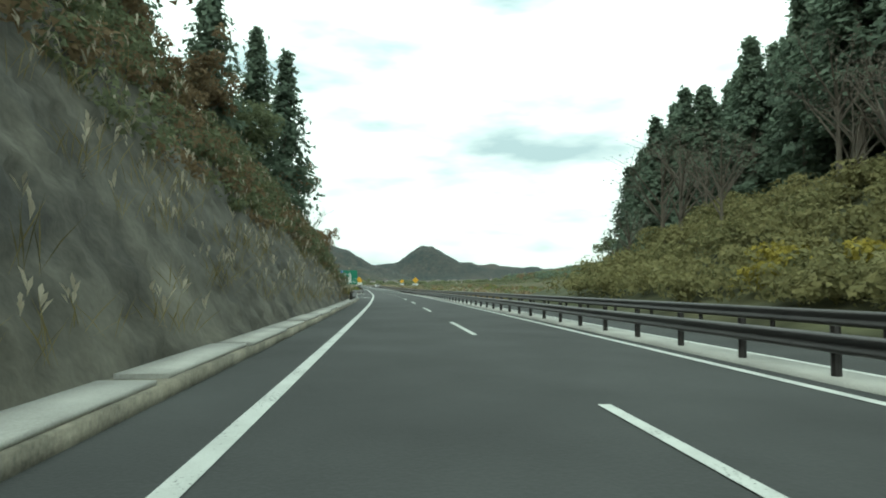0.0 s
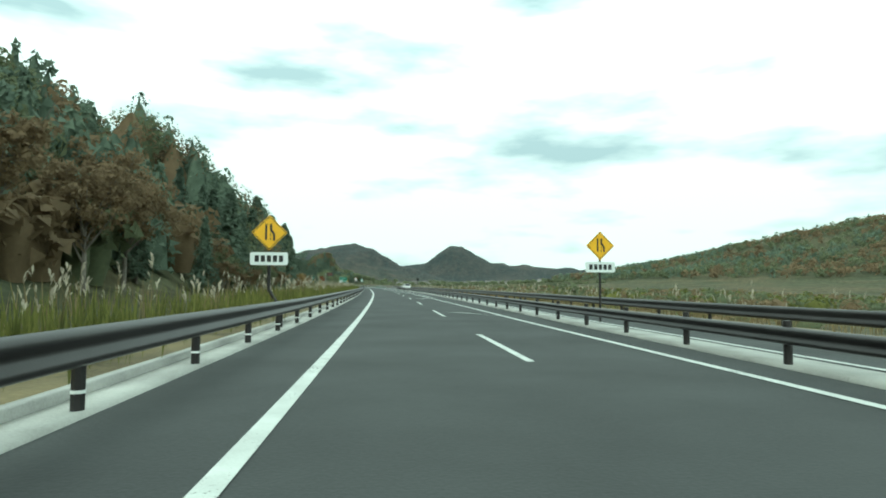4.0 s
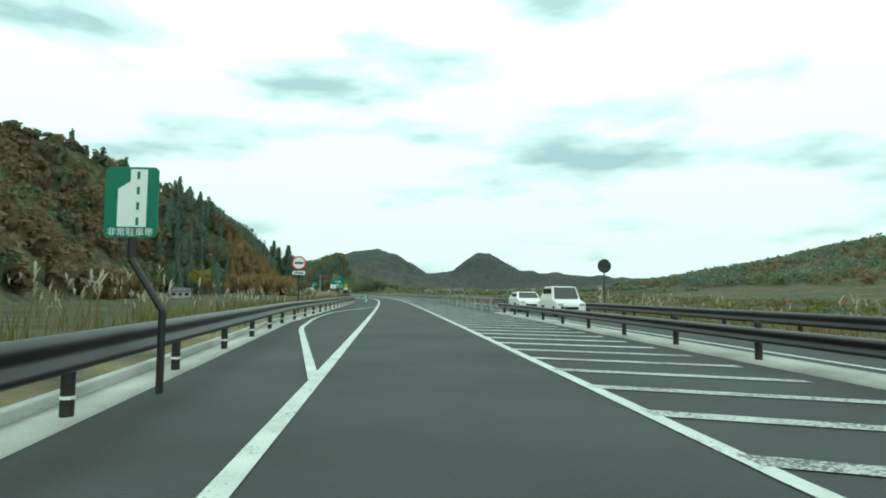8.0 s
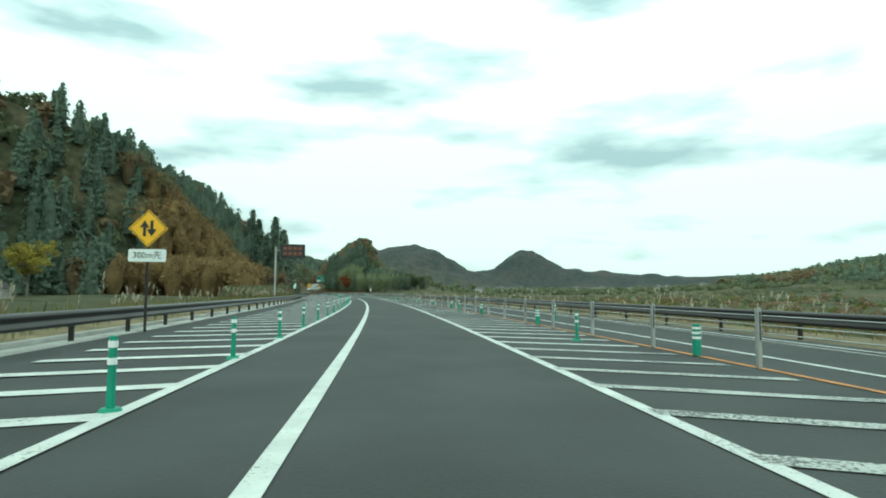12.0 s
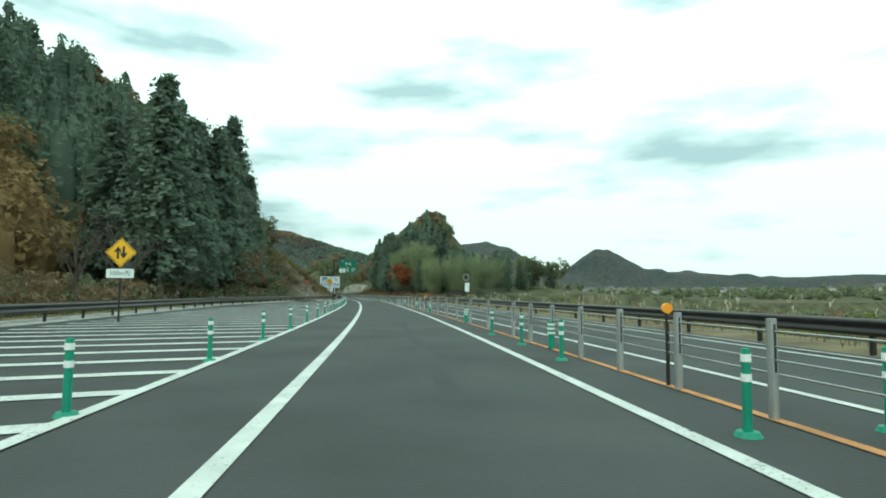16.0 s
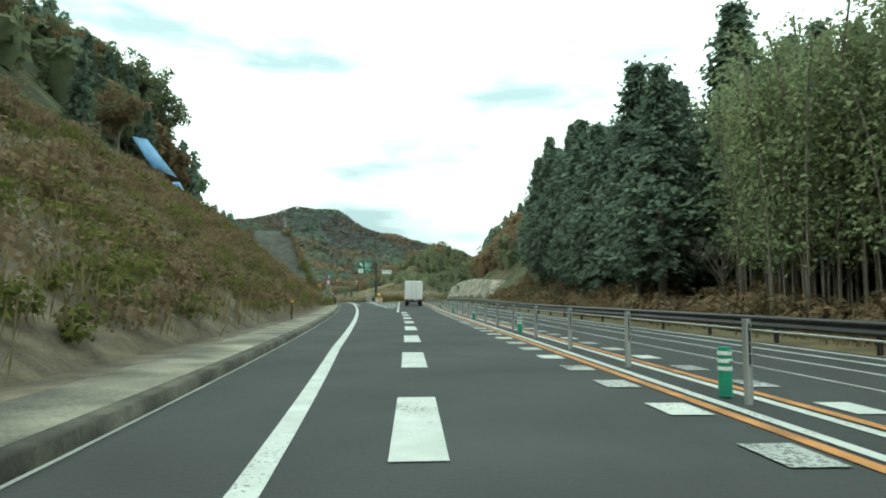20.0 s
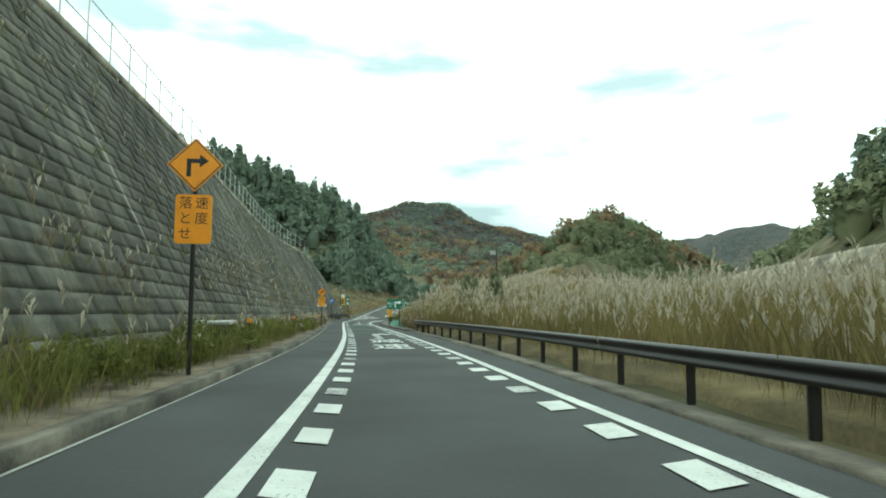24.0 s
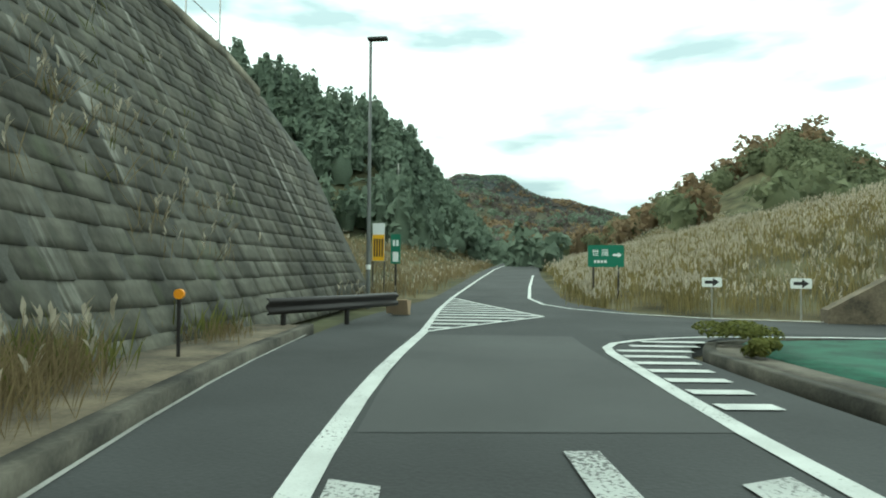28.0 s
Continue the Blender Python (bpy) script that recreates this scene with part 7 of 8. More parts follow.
for side, x0, x1 in ((-1, -2.9, -10.5), (1, 2.9, 12)):
    part("wing_wall", plate_bm([(x0, -0.4), (x0, 3.7), (x1, 0.2 if side < 0 else 2.2), (x1, -0.4)], 0.5, -0.4), LITTER if side < 0 else CONCRETE, bridge)
bridge.scale = (0.75, 1, 0.95)
tw = thing("gravel_box", RAMP.at(952.4, -1.9, 0.0), "broken wooden crate beside the kerb", "crate")
part("board", box_bm(0, 0, 0.3, 0.7, 0.05, 0.5, 0.01, Matrix.Rotation(0.5, 4, "X")), mat("old_wood", (0.35, 0.26, 0.17), 0.9), tw)
part("board", box_bm(0.1, 0.25, 0.25, 0.6, 0.05, 0.5, 0.01, Matrix.Rotation(-0.5, 4, "X")), MATS["old_wood"], tw)

# blue sheet on the hillside, and a village across the fields
cover = RAMP.xyz(np.array([806.0, 809.9, 806.9, 804.9, 807.9, 809.9, 808.8, 807.9]), np.array([-22.7, -21.2, -23.6, -24.5, -20.0, -19.6, -20.6, -21.3]))
cover[:, 2] = np.maximum(on_ground(cover[:, 0], cover[:, 1]) + 0.4, np.array([15.0, 14.7, 18.2, 18.0, 11.6, 11.9, 14.0, 13.8]))
tarp = new("blue_tarpaulin", raw_mesh("blue_tarpaulin", cover, np.array([[0, 1, 2, 3], [4, 5, 6, 7]]), TARP))
sol = tarp.modifiers.new("thick", "SOLIDIFY")
sol.thickness = 0.05
tagged(tarp, "pale blue tarpaulin pegged on the hillside", "tarpaulin")


def house(m, w, d, h, roof):
    own = thing("farmhouse", m, "small farmhouse with plastered walls and a tiled roof", "house", "village houses")
    part("wall", box_bm(0, 0, h / 2, w, d, h), HOUSE_WALL, own)
    bm = bmesh.new()
    a, b = w / 2 + 0.6, d / 2 + 0.7
    q = [bm.verts.new(v) for v in ((-a, -b, h - 0.1), (a, -b, h - 0.1), (a, b, h - 0.1), (-a, b, h - 0.1), (-a * 0.7, 0, h + roof), (a * 0.7, 0, h + roof))]
    for f in ((0, 1, 5, 4), (2, 3, 4, 5), (1, 2, 5), (3, 0, 4), (3, 2, 1, 0)):
        bm.faces.new([q[k] for k in f])
    part("roof", bm, ROOF_TILE, own)
    for k in range(3):
        part("window", box_bm(-w * 0.3 + w * 0.3 * k, -d / 2 - 0.02, h * 0.55, w * 0.16, 0.06, h * 0.35), GLASS, own)
    return own


h0 = None
for k in range(46):
    q = (-40 + 230 * rng.random(), 930 + 380 * rng.random())
    z = float(on_ground(q[0], q[1])) - 0.2
    if z > 30:
        continue
    m = pose(q[0], q[1], z, 0, 0, rng.random() * 180)
    if h0 is None:
        h0 = house(m, 11, 7, 4.5, 2.2)
    else:
        copy_thing(h0, m).scale = (0.5 + 0.35 * rng.random(), 0.55 + 0.35 * rng.random(), 0.55 + 0.3 * rng.random())

def hand_hole(m):
    own = thing("utility_box", m, "old concrete utility box with an overhanging slab lid", "utility box", "utility boxes by the wall")
    part("body", box_bm(0, 0, 0.38, 0.72, 0.7, 0.86, 0.02), CONCRETE_OLD, own)
    part("lid", box_bm(0, 0, 0.86, 1.0, 0.95, 0.09, 0.015), CONCRETE, own)
    part("door", box_bm(0.05, -0.36, 0.38, 0.46, 0.03, 0.6, 0.01), DARK_STEEL, own, "dark steel door")
    return own


for s, o in ((877.5, -4.55), (914.3, -3.75)):
    hand_hole(RAMP.at(s, o, 0.15))

for x, y, k, turn in ((-125, 553, 0.75, 20), (-126.5, 537, 0.55, 95), (-129, 524, 0.9, 15), (-132, 510, 0.55, 100)):
    copy_thing(h0, pose(x, y, float(on_ground(x, y)) - 0.2, 0, 0, turn)).scale = (k, k, k * 0.9)

# ---------------------------------------------------------------- trees
def limb(bm, a, b, r0, r1, n=6):
    add_tube(bm, a, b, r0, r1, n, False)


def tree_mesh(kind, h, seed):
    """Meshes of trunk with limbs, and crown, of one tree."""
    g = np.random.default_rng(seed)
    bm = bmesh.new()
    if kind in ("cedar", "pine", "tall_cedar"):
        limb(bm, (0, 0, -0.6), (0, 0, h * 0.55), h * 0.014, h * 0.010, 8)
        limb(bm, (0, 0, h * 0.55), (0, 0, h * 0.99), h * 0.010, 0.02, 8)
        w, n_l, leaf, low, power = {"tall_cedar": (h * 0.27, 7950, 0.165, 0.16, 0.95), "pine": (h * 0.34, 2700, 0.15, 0.08, 0.7)}.get(kind, (h * 0.25, 6000, 0.20, 0.08, 0.92))
        lv, nv = [], []
        for k in range(150):
            z = low + (0.99 - low) * (k / 150) ** 1.05
            a = k * 2.4 + g.random() * 0.9
            r = w * (1.01 - z) ** power * (0.5 + 0.62 * g.random()) * min(1, 0.55 + 3 * (z - low))
            root = Vector((0, 0, z * h + r * 0.12))
            tip = Vector((math.cos(a) * r, math.sin(a) * r, z * h - r * (0.22 if kind != "pine" else -0.35)))
            if k % 3 == 0:
                limb(bm, root, tip, 0.03, 0.01, 4)
            for q in range(n_l // 150):
                t = 0.2 + 0.85 * g.random() ** 0.75
                lv.append(root.lerp(tip, t) + Vector(g.normal(size=3)) * (0.16 if kind != "pine" else 0.3) * (0.5 + t) * (h / 15))
                nv.append((math.cos(a) * 0.7, math.sin(a) * 0.7, 0.75))
        c, n = np.array([tuple(p) for p in lv]), np.array(nv)
        loose = 0.42
    elif kind == "bamboo":
        lv, nv = [], []
        for k in range(16):
            a, top, out = k * 2.4, h * (0.72 + 0.3 * g.random()), h * (0.03 + 0.11 * g.random())
            root = Vector((math.cos(a) * out, math.sin(a) * out, -0.3))
            bend = Vector((math.cos(a + g.normal() * 0.8), math.sin(a + g.normal() * 0.8), 0)) * h * (0.05 + 0.09 * g.random())
            spots = [root + bend * t ** 2.6 + Vector((0, 0, top * (t - 0.06 * t ** 4))) for t in np.linspace(0, 1, 8)]
            for p, q in zip(spots[:-1], spots[1:]):
                limb(bm, p, q, 0.045, 0.035, 5)
            for q in range(640):
                t = 0.25 + 0.75 * g.random() ** 0.8
                x = t * 7
                base = spots[min(6, int(x))].lerp(spots[min(6, int(x)) + 1], x - min(6, int(x)))
                side = g.random() * math.tau
                far = h * 0.085 * (1.15 - t) ** 0.5 * g.random() ** 0.6 * 1.6
                lv.append(base + Vector((math.cos(side) * far, math.sin(side) * far, -0.25 * far + g.normal() * 0.12)))
                nv.append((math.cos(side) * 0.5, math.sin(side) * 0.5, 0.7))
        c, n, leaf, loose = np.array([tuple(p) for p in lv]), np.array(nv), 0.095, 0.5
    else:
        tips = []
        limb(bm, (0, 0, -0.5), (0, 0, h * 0.3), h * 0.022, h * 0.017, 8)
        for k in range(11):
            a, lift = k * 2.4 + g.random(), 0.22 + 0.36 * g.random()
            r = h * (0.18 + 0.16 * g.random())
            mid = Vector((math.cos(a) * r * 0.5, math.sin(a) * r * 0.5, h * (lift + 0.18)))
            tip = Vector((math.cos(a) * r, math.sin(a) * r, h * (lift + 0.32 + 0.1 * g.random())))
            limb(bm, (0, 0, h * (lift - 0.02)), mid, h * 0.010, h * 0.006, 5)
            limb(bm, mid, tip, h * 0.006, 0.012, 5)
            tips += [mid, tip, (mid + tip) / 2 + Vector((0, 0, h * 0.1))]
            for q in range(6 if kind == "bare" else 3):
                e = tip + Vector(g.normal(size=3)) * h * 0.09
                limb(bm, mid.lerp(tip, 0.3 + 0.15 * q), e, h * 0.003, 0.006, 4)
                tips.append(e)
        limb(bm, (0, 0, h * 0.3), (0, 0, h * 0.86), h * 0.015, 0.02, 6)
        tips += [Vector((0, 0, h * z)) for z in (0.6, 0.72, 0.84, 0.92)]
        n_l = 160 if kind == "bare" else 5200
        pick = g.integers(0, len(tips), n_l)
        n = g.normal(size=(n_l, 3))
        n[:, 2] += 0.3
        n /= np.linalg.norm(n, axis=1, keepdims=True)
        c = np.array([tuple(tips[q]) for q in pick]) + n * h * 0.095 * (0.55 + 0.5 * g.random((n_l, 1))) * np.array([1, 1, 0.8])
        leaf, loose = 0.1 if kind == "bare" else 0.2, 0.45
    return bm, leaf_faces(c, n, leaf * (h / 12) ** 0.5 * (0.6 + 0.8 * g.random(len(c))), g, loose)


TREE_LOOK = {"tall_cedar": (CEDAR, "tall_cedar_tree", "tall dark green cedar with a bare lower trunk"), "cedar": (CEDAR, "cedar_tree", "tall dark green cedar with drooping branches"), "pine": (BROADLEAF, "pine_tree", "young olive-green pine on the bank"),
             "broad": (BROADLEAF, "broadleaf_tree", "olive-green broadleaf tree on the slope"), "autumn": (AUTUMN, "autumn_tree", "broadleaf tree with rust-brown autumn leaves"),
             "yellow": (YELLOW_LEAF, "yellow_tree", "small tree with bright yellow leaves"), "red": (RED_LEAF, "maple_tree", "maple tree with red-brown leaves"),
             "bamboo": (BAMBOO, "bamboo_tree", "light green feathery bamboo clump"), "bare": (TWIG, "bare_tree", "bare pale grey-brown tree with thin twigs")}
MADE = {}


def tree(kind, X, Y, h, z=None, g=rng):
    made = len([q for q in MADE if q[0] == kind])
    key = (kind, made if made < 3 else int(g.integers(0, 3)))
    base_h = {"cedar": 16.0, "tall_cedar": 16.0, "pine": 4.0, "bamboo": 11.0}.get(kind, 9.0)
    z = float(on_ground(X, Y)) - 0.1 if z is None else z
    m = pose(X, Y, z, 0, 0, g.random() * 360)
    if key not in MADE:
        leafy, name, label = TREE_LOOK[kind]
        own = thing(name, m, label, "tree", name + "s")
        bm, v = tree_mesh(kind, base_h, 11 * key[1] + len(kind))
        part("trunk", bm, TWIG if kind == "bare" else BARK, own)
        c = new("crown", raw_mesh("crown", v, np.arange(len(v)).reshape(-1, 3), leafy))
        c.parent = own
        MADE[key] = own
        own.scale = (h / base_h,) * 3
        return own
    own = copy_thing(MADE[key], m)
    wide = h / base_h * (1.22 if kind == "tall_cedar" else 1.0)
    own.scale = (wide * (0.9 + 0.2 * g.random()), wide * (0.9 + 0.2 * g.random()), h / base_h)
    return own


def grove(axis, s0, s1, o0, o1, n, kinds, h0, h1, z=None):
    g = np.random.default_rng(int(1000 + 10 * s0 + 7 * abs(o0) + n))
    for k in range(n):
        s, o = s0 + (s1 - s0) * (k + g.random()) / n, o0 + (o1 - o0) * g.random()
        p = axis.xyz(s, o)
        tree(kinds[int(g.integers(0, len(kinds)))], p[0], p[1], h0 + (h1 - h0) * g.random(), z, g)


# far and middle woods
mixed(MAIN, -40, 52, -45, -17, 110, 9, (0.35, 0.3, 0.35), 230, leaf=0.35)
mixed(MAIN, 75, 310, -85, -23, 560, 12, (0.6, 0.2, 0.2), 140, leaf=0.6)
mixed(MAIN, 310, 560, -165, -62, 800, 11, (0.05, 0.42, 0.53), 90, leaf=0.95)
mixed(MAIN, 555, 640, -165, -84, 300, 11, (0.05, 0.42, 0.53), 90, leaf=0.95)
mixed(MAIN, 590, 705, -88, -56, 150, 13.5, (0.8, 0.1, 0.1), 300, leaf=0.55)
mixed(RAMP, 712, 858, -72, -26, 360, 8.5, (0.4, 0.3, 0.3), 140, leaf=0.55)
mixed(MAIN, 60, 74, 31, 56, 30, 8, (0.4, 0.4, 0.2), 200, leaf=0.35)
mixed(MAIN, 10, 60, 31, 54, 110, 14, (0.7, 0.2, 0.1), 260, leaf=0.35)
mixed(MAIN, -30, 40, 29, 62, 140, 15, (0.6, 0.25, 0.15), 300, leaf=0.4)
mixed(MAIN, 752, 815, 22, 48, 170, 9.5, (0.75, 0.2, 0.05), 300, leaf=0.45)
mixed(MAIN, 826, 932, 20, 52, 330, 9.5, (0.2, 0.4, 0.4), 340, leaf=0.42)
ra, rb_ = -4 + 190 * rng.random(1500), rng.normal(size=1500) * 26
hx, hy = -298 - 0.707 * (ra + rb_), 1013 - 0.707 * (ra - rb_)
hh = (7 + 5 * rng.random(1500)) * np.clip(0.5 + ra / 60, 0.5, 1)
woods("cedar_woods", hx[:900], hy[:900], hh[:900] * 1.15, 2.3 + rng.random(900), "cone", CEDAR, "dark green cedar woods on a rounded hill", 110, 0.75)
woods("evergreen_woods", hx[900:], hy[900:], hh[900:], 3.0 + rng.random(600), "ball", CEDAR, "dark green dense woods on a rounded hill", 120, 0.8)
# trees on the slopes between, and on the far mountains
rr, aa = 330 + 1500 * rng.random(5400), np.radians(8 + 44 * rng.random(5400))
X, Y = -180 - np.sin(aa) * rr, 860 + np.cos(aa) * rr
for at, mt, lb in zip(stands(X, Y, (0.4, 0.32, 0.28), 90.0), (CEDAR, BARE_WOODS, AUTUMN), ("dark green woods in the valley", "leafless grey-brown woods in the valley", "brown autumn woods in the valley")):
    woods("valley_woods", X[at], Y[at], 6 + 4 * rng.random(len(at)), 5 + 3 * rng.random(len(at)), "ball", mt, lb, 22, 1.7)
ra, rb_ = -1100 + 2300 * rng.random(13500), -120 + 950 * rng.random(13500) ** 1.3
X, Y = MOUNT[0] + 0.8533 * ra + 0.5214 * rb_, MOUNT[1] + 0.5214 * ra - 0.8533 * rb_
for at, mt, lb in zip(stands(X, Y, (0.34, 0.46, 0.2), 170.0), (CEDAR, BARE_WOODS, AUTUMN), ("dark green woods on the far mountain", "leafless grey-brown woods on the far mountain", "rust-brown autumn woods on the far mountain")):
    woods("far_woods", X[at], Y[at], 9 + 5 * rng.random(len(at)), 8 + 4 * rng.random(len(at)), "ball", mt, lb, 10, 3.6)
hx, hy = rng.normal(size=(2, 300)) * 22
X, Y = -206 + hx, 1038 + hy
woods("evergreen_woods", X, Y, 5 + 3.5 * rng.random(300), 2.6 + 1.2 * rng.random(300), "ball", BROADLEAF, "olive-green woods on a low hill", 230, 0.36)
for cx, cy, n, mt, lb in ((*RAMP.xyz(1060, 140)[:2], 420, BROADLEAF, "olive-green woods on a low hill"), (*RAMP.xyz(1120, 60)[:2], 160, AUTUMN, "rust-brown autumn woods on a low hill")):
    hx, hy = rng.normal(size=(2, n)) * (38 if n > 300 else 26)
    woods("evergreen_woods", hx + cx, hy + cy, 6 + 4 * rng.random(n), 3 + 1.5 * rng.random(n), "ball", mt, lb, 110, 0.75)
def hillside(axis, s0, s1, o0, o1, n, low):
    X, Y = spread(axis, s0, s1, o0, o1, n)
    keep = on_ground(X, Y) > low
    return X[keep], Y[keep]


wx, wy = hillside(MAIN, 60, 1000, 190, 900, 7000, 9)
for at, shape, mt, nm, lb in zip(stands(wx, wy, (0.3, 0.36, 0.34), 60.0), ("cone", "ball", "ball"), (CEDAR, BROADLEAF, AUTUMN), ("cedar_woods", "evergreen_woods", "autumn_woods"), ("dark green cedar woods on the far hillside", "olive-green woods on the far hillside", "brown autumn woods on the far hillside")):
    woods(nm, wx[at], wy[at], 8 + 3 * rng.random(len(at)), 4 + 2 * rng.random(len(at)), shape, mt, lb, 36, 1.35)
# scrub on the fields beyond the opposite lanes
for mt, lb, n in ((AUTUMN, "brown scrub on the fields", 620), (BROADLEAF, "olive-green scrub on the fields", 700), (WEED, "weedy thickets on the fields", 500)):
    wx, wy = spread(MAIN, 90, 720, 19, 215, n)
    woods("field_scrub", wx, wy, 1.6 + 2.6 * rng.random(n) ** 2, 1.8 + 2.2 * rng.random(n), "ball", mt, lb, 60, 0.42)

# roadside trees
for s, o, kind, h in ((14, -11.5, "autumn", 6), (19, -12.5, "broad", 8), (24, -11.0, "autumn", 7), (28, -12.0, "cedar", 11), (33, -10.8, "autumn", 6), (36, -10.6, "cedar", 13.5), (41, -10.2, "broad", 7), (44, -9.6, "cedar", 14), (48.5, -8.2, "cedar", 14.5), (52, -8.6, "autumn", 6), (56, -7.2, "bare", 5), (59, -6.2, "autumn", 4), (9, -13, "broad", 7), (4, -13.5, "autumn", 7)):
    p = MAIN.xyz(s, o)
    tree(kind, p[0], p[1], h, p[2] + float(WALL_H(s)) - 0.3)
for s, o, h in ((309, -23, 16), (306, -21.8, 14), (303, -23, 17), (299, -22.5, 16), (295, -25, 18), (290, -25, 17), (286, -27, 19), (281, -26, 20)):
    p = MAIN.xyz(s, o)
    tree("tall_cedar", p[0], p[1], h)
grove(MAIN, 236, 282, -29, -22, 20, ("cedar", "tall_cedar", "cedar"), 11, 16)
grove(MAIN, 225, 272, -22, -18.5, 14, ("broad", "autumn"), 3.5, 5.5)
# the mass of mixed trees that rises from the road side up the hill, cedars at its far end
X, Y = spread(MAIN, 252, 310, -44, -23, 120)
crest = np.interp(-MAIN.near(X, Y)[1], [22, 27, 35, 45], [13, 21.5, 31, 40]) * (0.85 + 0.2 * rng.random(120))
tall = np.clip(crest - on_ground(X, Y), 6, 21)
for at, mt, shape, nm, lb in zip(stands(X, Y, (0.3, 0.4, 0.3), 20.0), (CEDAR, BROADLEAF, AUTUMN), ("cone", "ball", "ball"), ("cedar_woods", "evergreen_woods", "autumn_woods"), ("dark green cedars in the mixed hillside woods", "olive-green trees in the mixed hillside woods", "rust-brown trees in the mixed hillside woods")):
    woods(nm, X[at], Y[at], tall[at], tall[at] * (0.24 if shape == "cone" else 0.3) * (0.85 + 0.4 * rng.random(len(at))), shape, mt, lb, 420, 0.32)
grove(MAIN, 80, 225, -29, -21, 26, ("cedar", "autumn", "broad", "cedar"), 7, 11)
grove(MAIN, 650, 702, -28, -19, 22, ("tall_cedar",), 16, 24)
wx, wy = -70 + 340 * rng.random(620), 800 + 560 * rng.random(620)
keep = np.abs(MAIN.near(wx, wy)[1]) > 24
woods("field_scrub", wx[keep], wy[keep], 2.5 + 3.5 * rng.random(keep.sum()), 2.5 + 2.5 * rng.random(keep.sum()), "ball", BROADLEAF, "olive-green trees round the village", 50, 0.7)
X, Y = spread(MAIN, 612, 664, -44, -27, 60)
woods("autumn_woods", X, Y, 9 + 4 * rng.random(60), 3.4 + 1.4 * rng.random(60), "ball", ORANGE_LEAF, "orange-brown autumn trees in front of the cedars", 420, 0.3)
X, Y = spread(MAIN, 588, 640, -42, -25, 70)
woods("autumn_woods", X, Y, 9 + 4 * rng.random(70), 3.2 + 1.4 * rng.random(70), "ball", ORANGE_LEAF, "orange-brown autumn trees below the cedars", 420, 0.3)
grove(MAIN, 610, 690, -24, -17, 9, ("bare", "autumn"), 5, 8)
mixed(MAIN, 660, 706, -58, -25, 115, 14, (0.9, 0.05, 0.05), 240, leaf=0.4)
X, Y = spread(MAIN, 596, 662, -60, -40, 95)
woods("autumn_woods", X, Y, 10 + 4 * rng.random(95), 3.6 + 1.6 * rng.random(95), "ball", ORANGE_LEAF, "orange-brown autumn trees up the slope", 380, 0.33)
mixed(RAMP, 698, 738, -34, -14, 110, 3.6, (0.15, 0.42, 0.43), 220, leaf=0.28)
grove(MAIN, 62, 72, 30, 37, 6, ("broad", "cedar"), 6, 8)
grove(MAIN, 50, 62.5, 25, 29.5, 15, ("tall_cedar", "cedar"), 14, 18)
grove(MAIN, 22, 62, 27.5, 34, 30, ("tall_cedar", "cedar"), 14.5, 19)
grove(MAIN, -12, 34, 25, 32, 18, ("tall_cedar",), 14, 19)
grove(MAIN, 0, 56, 19, 26, 14, ("bare",), 5, 8.5)
grove(MAIN, 774, 828, 16.5, 24, 34, ("tall_cedar", "tall_cedar", "cedar"), 15.5, 19)
grove(MAIN, 748, 776, 21, 28, 16, ("tall_cedar", "cedar"), 13, 17.5)
grove(MAIN, 744, 772, 16.8, 21, 14, ("bamboo",), 12, 17)
grove(MAIN, 756, 790, 15.5, 18, 3, ("bare",), 4, 6)
grove(MAIN, 748, 750, 14.5, 15.5, 1, ("red",), 8.5, 9)
grove(MAIN, 724, 746, 18, 32, 16, ("tall_cedar", "bamboo", "bamboo"), 7, 11)
grove(MAIN, 738, 748, 27, 40, 6, ("cedar", "cedar", "bamboo"), 7, 10)
grove(MAIN, 828, 905, 21, 36, 30, ("autumn", "broad", "autumn", "bare"), 4, 7)
grove(RAMP, 716, 800, -26, -19, 12, ("cedar", "broad", "autumn"), 5, 8)
grove(RAMP, 830, 945, -18, -13, 12, ("bare", "pine", "autumn"), 3, 5)
for s, o, h in ((892.0, 7.2, 2.9), (894.0, 7.8, 2.6), (898.5, 7.0, 3.0), (901, 8.2, 2.4)):
    p = RAMP.xyz(s, o)
    tree("pine", p[0], p[1], h, p[2] + float(bank_z(s, o)))
tree("yellow", -119, 557, 11)
p = MAIN.xyz(70, -7)
tree("yellow", p[0], p[1], 4.5)

# ---------------------------------------------------------------- grasses
P = along(MAIN, 72, 305, behind(1.2), behind(5.5), 1500, 0.0)
grass("tall_weeds", P, 1.0 * n_of(len(P)), 12, 0.28, WEED, "tall yellow-green weeds behind the guard rail", 0.022, 0.12)
P = along(MAIN, 72, 330, behind(2.0), behind(7), 420, 0.0)
grass("pampas_grass", P, 1.35 * n_of(len(P)), 9, 0.25, DRY_GRASS, "pampas grass behind the guard rail", 0.015, 0.16, 0.3, 0.36)
P = along(MAIN, 300, 700, behind(1.4), behind(6), 1000, 0.0)
grass("tall_weeds", P, 0.75 * n_of(len(P)), 10, 0.28, WEED, "yellow-green weeds behind the guard rail", 0.02, 0.14)
P = along(MAIN, 330, 700, behind(2.5), behind(6), 260, 0.0)
grass("pampas_grass", P, 1.2 * n_of(len(P)), 9, 0.25, DRY_GRASS, "pampas grass behind the guard rail", 0.015, 0.16, 0.4, 0.36)
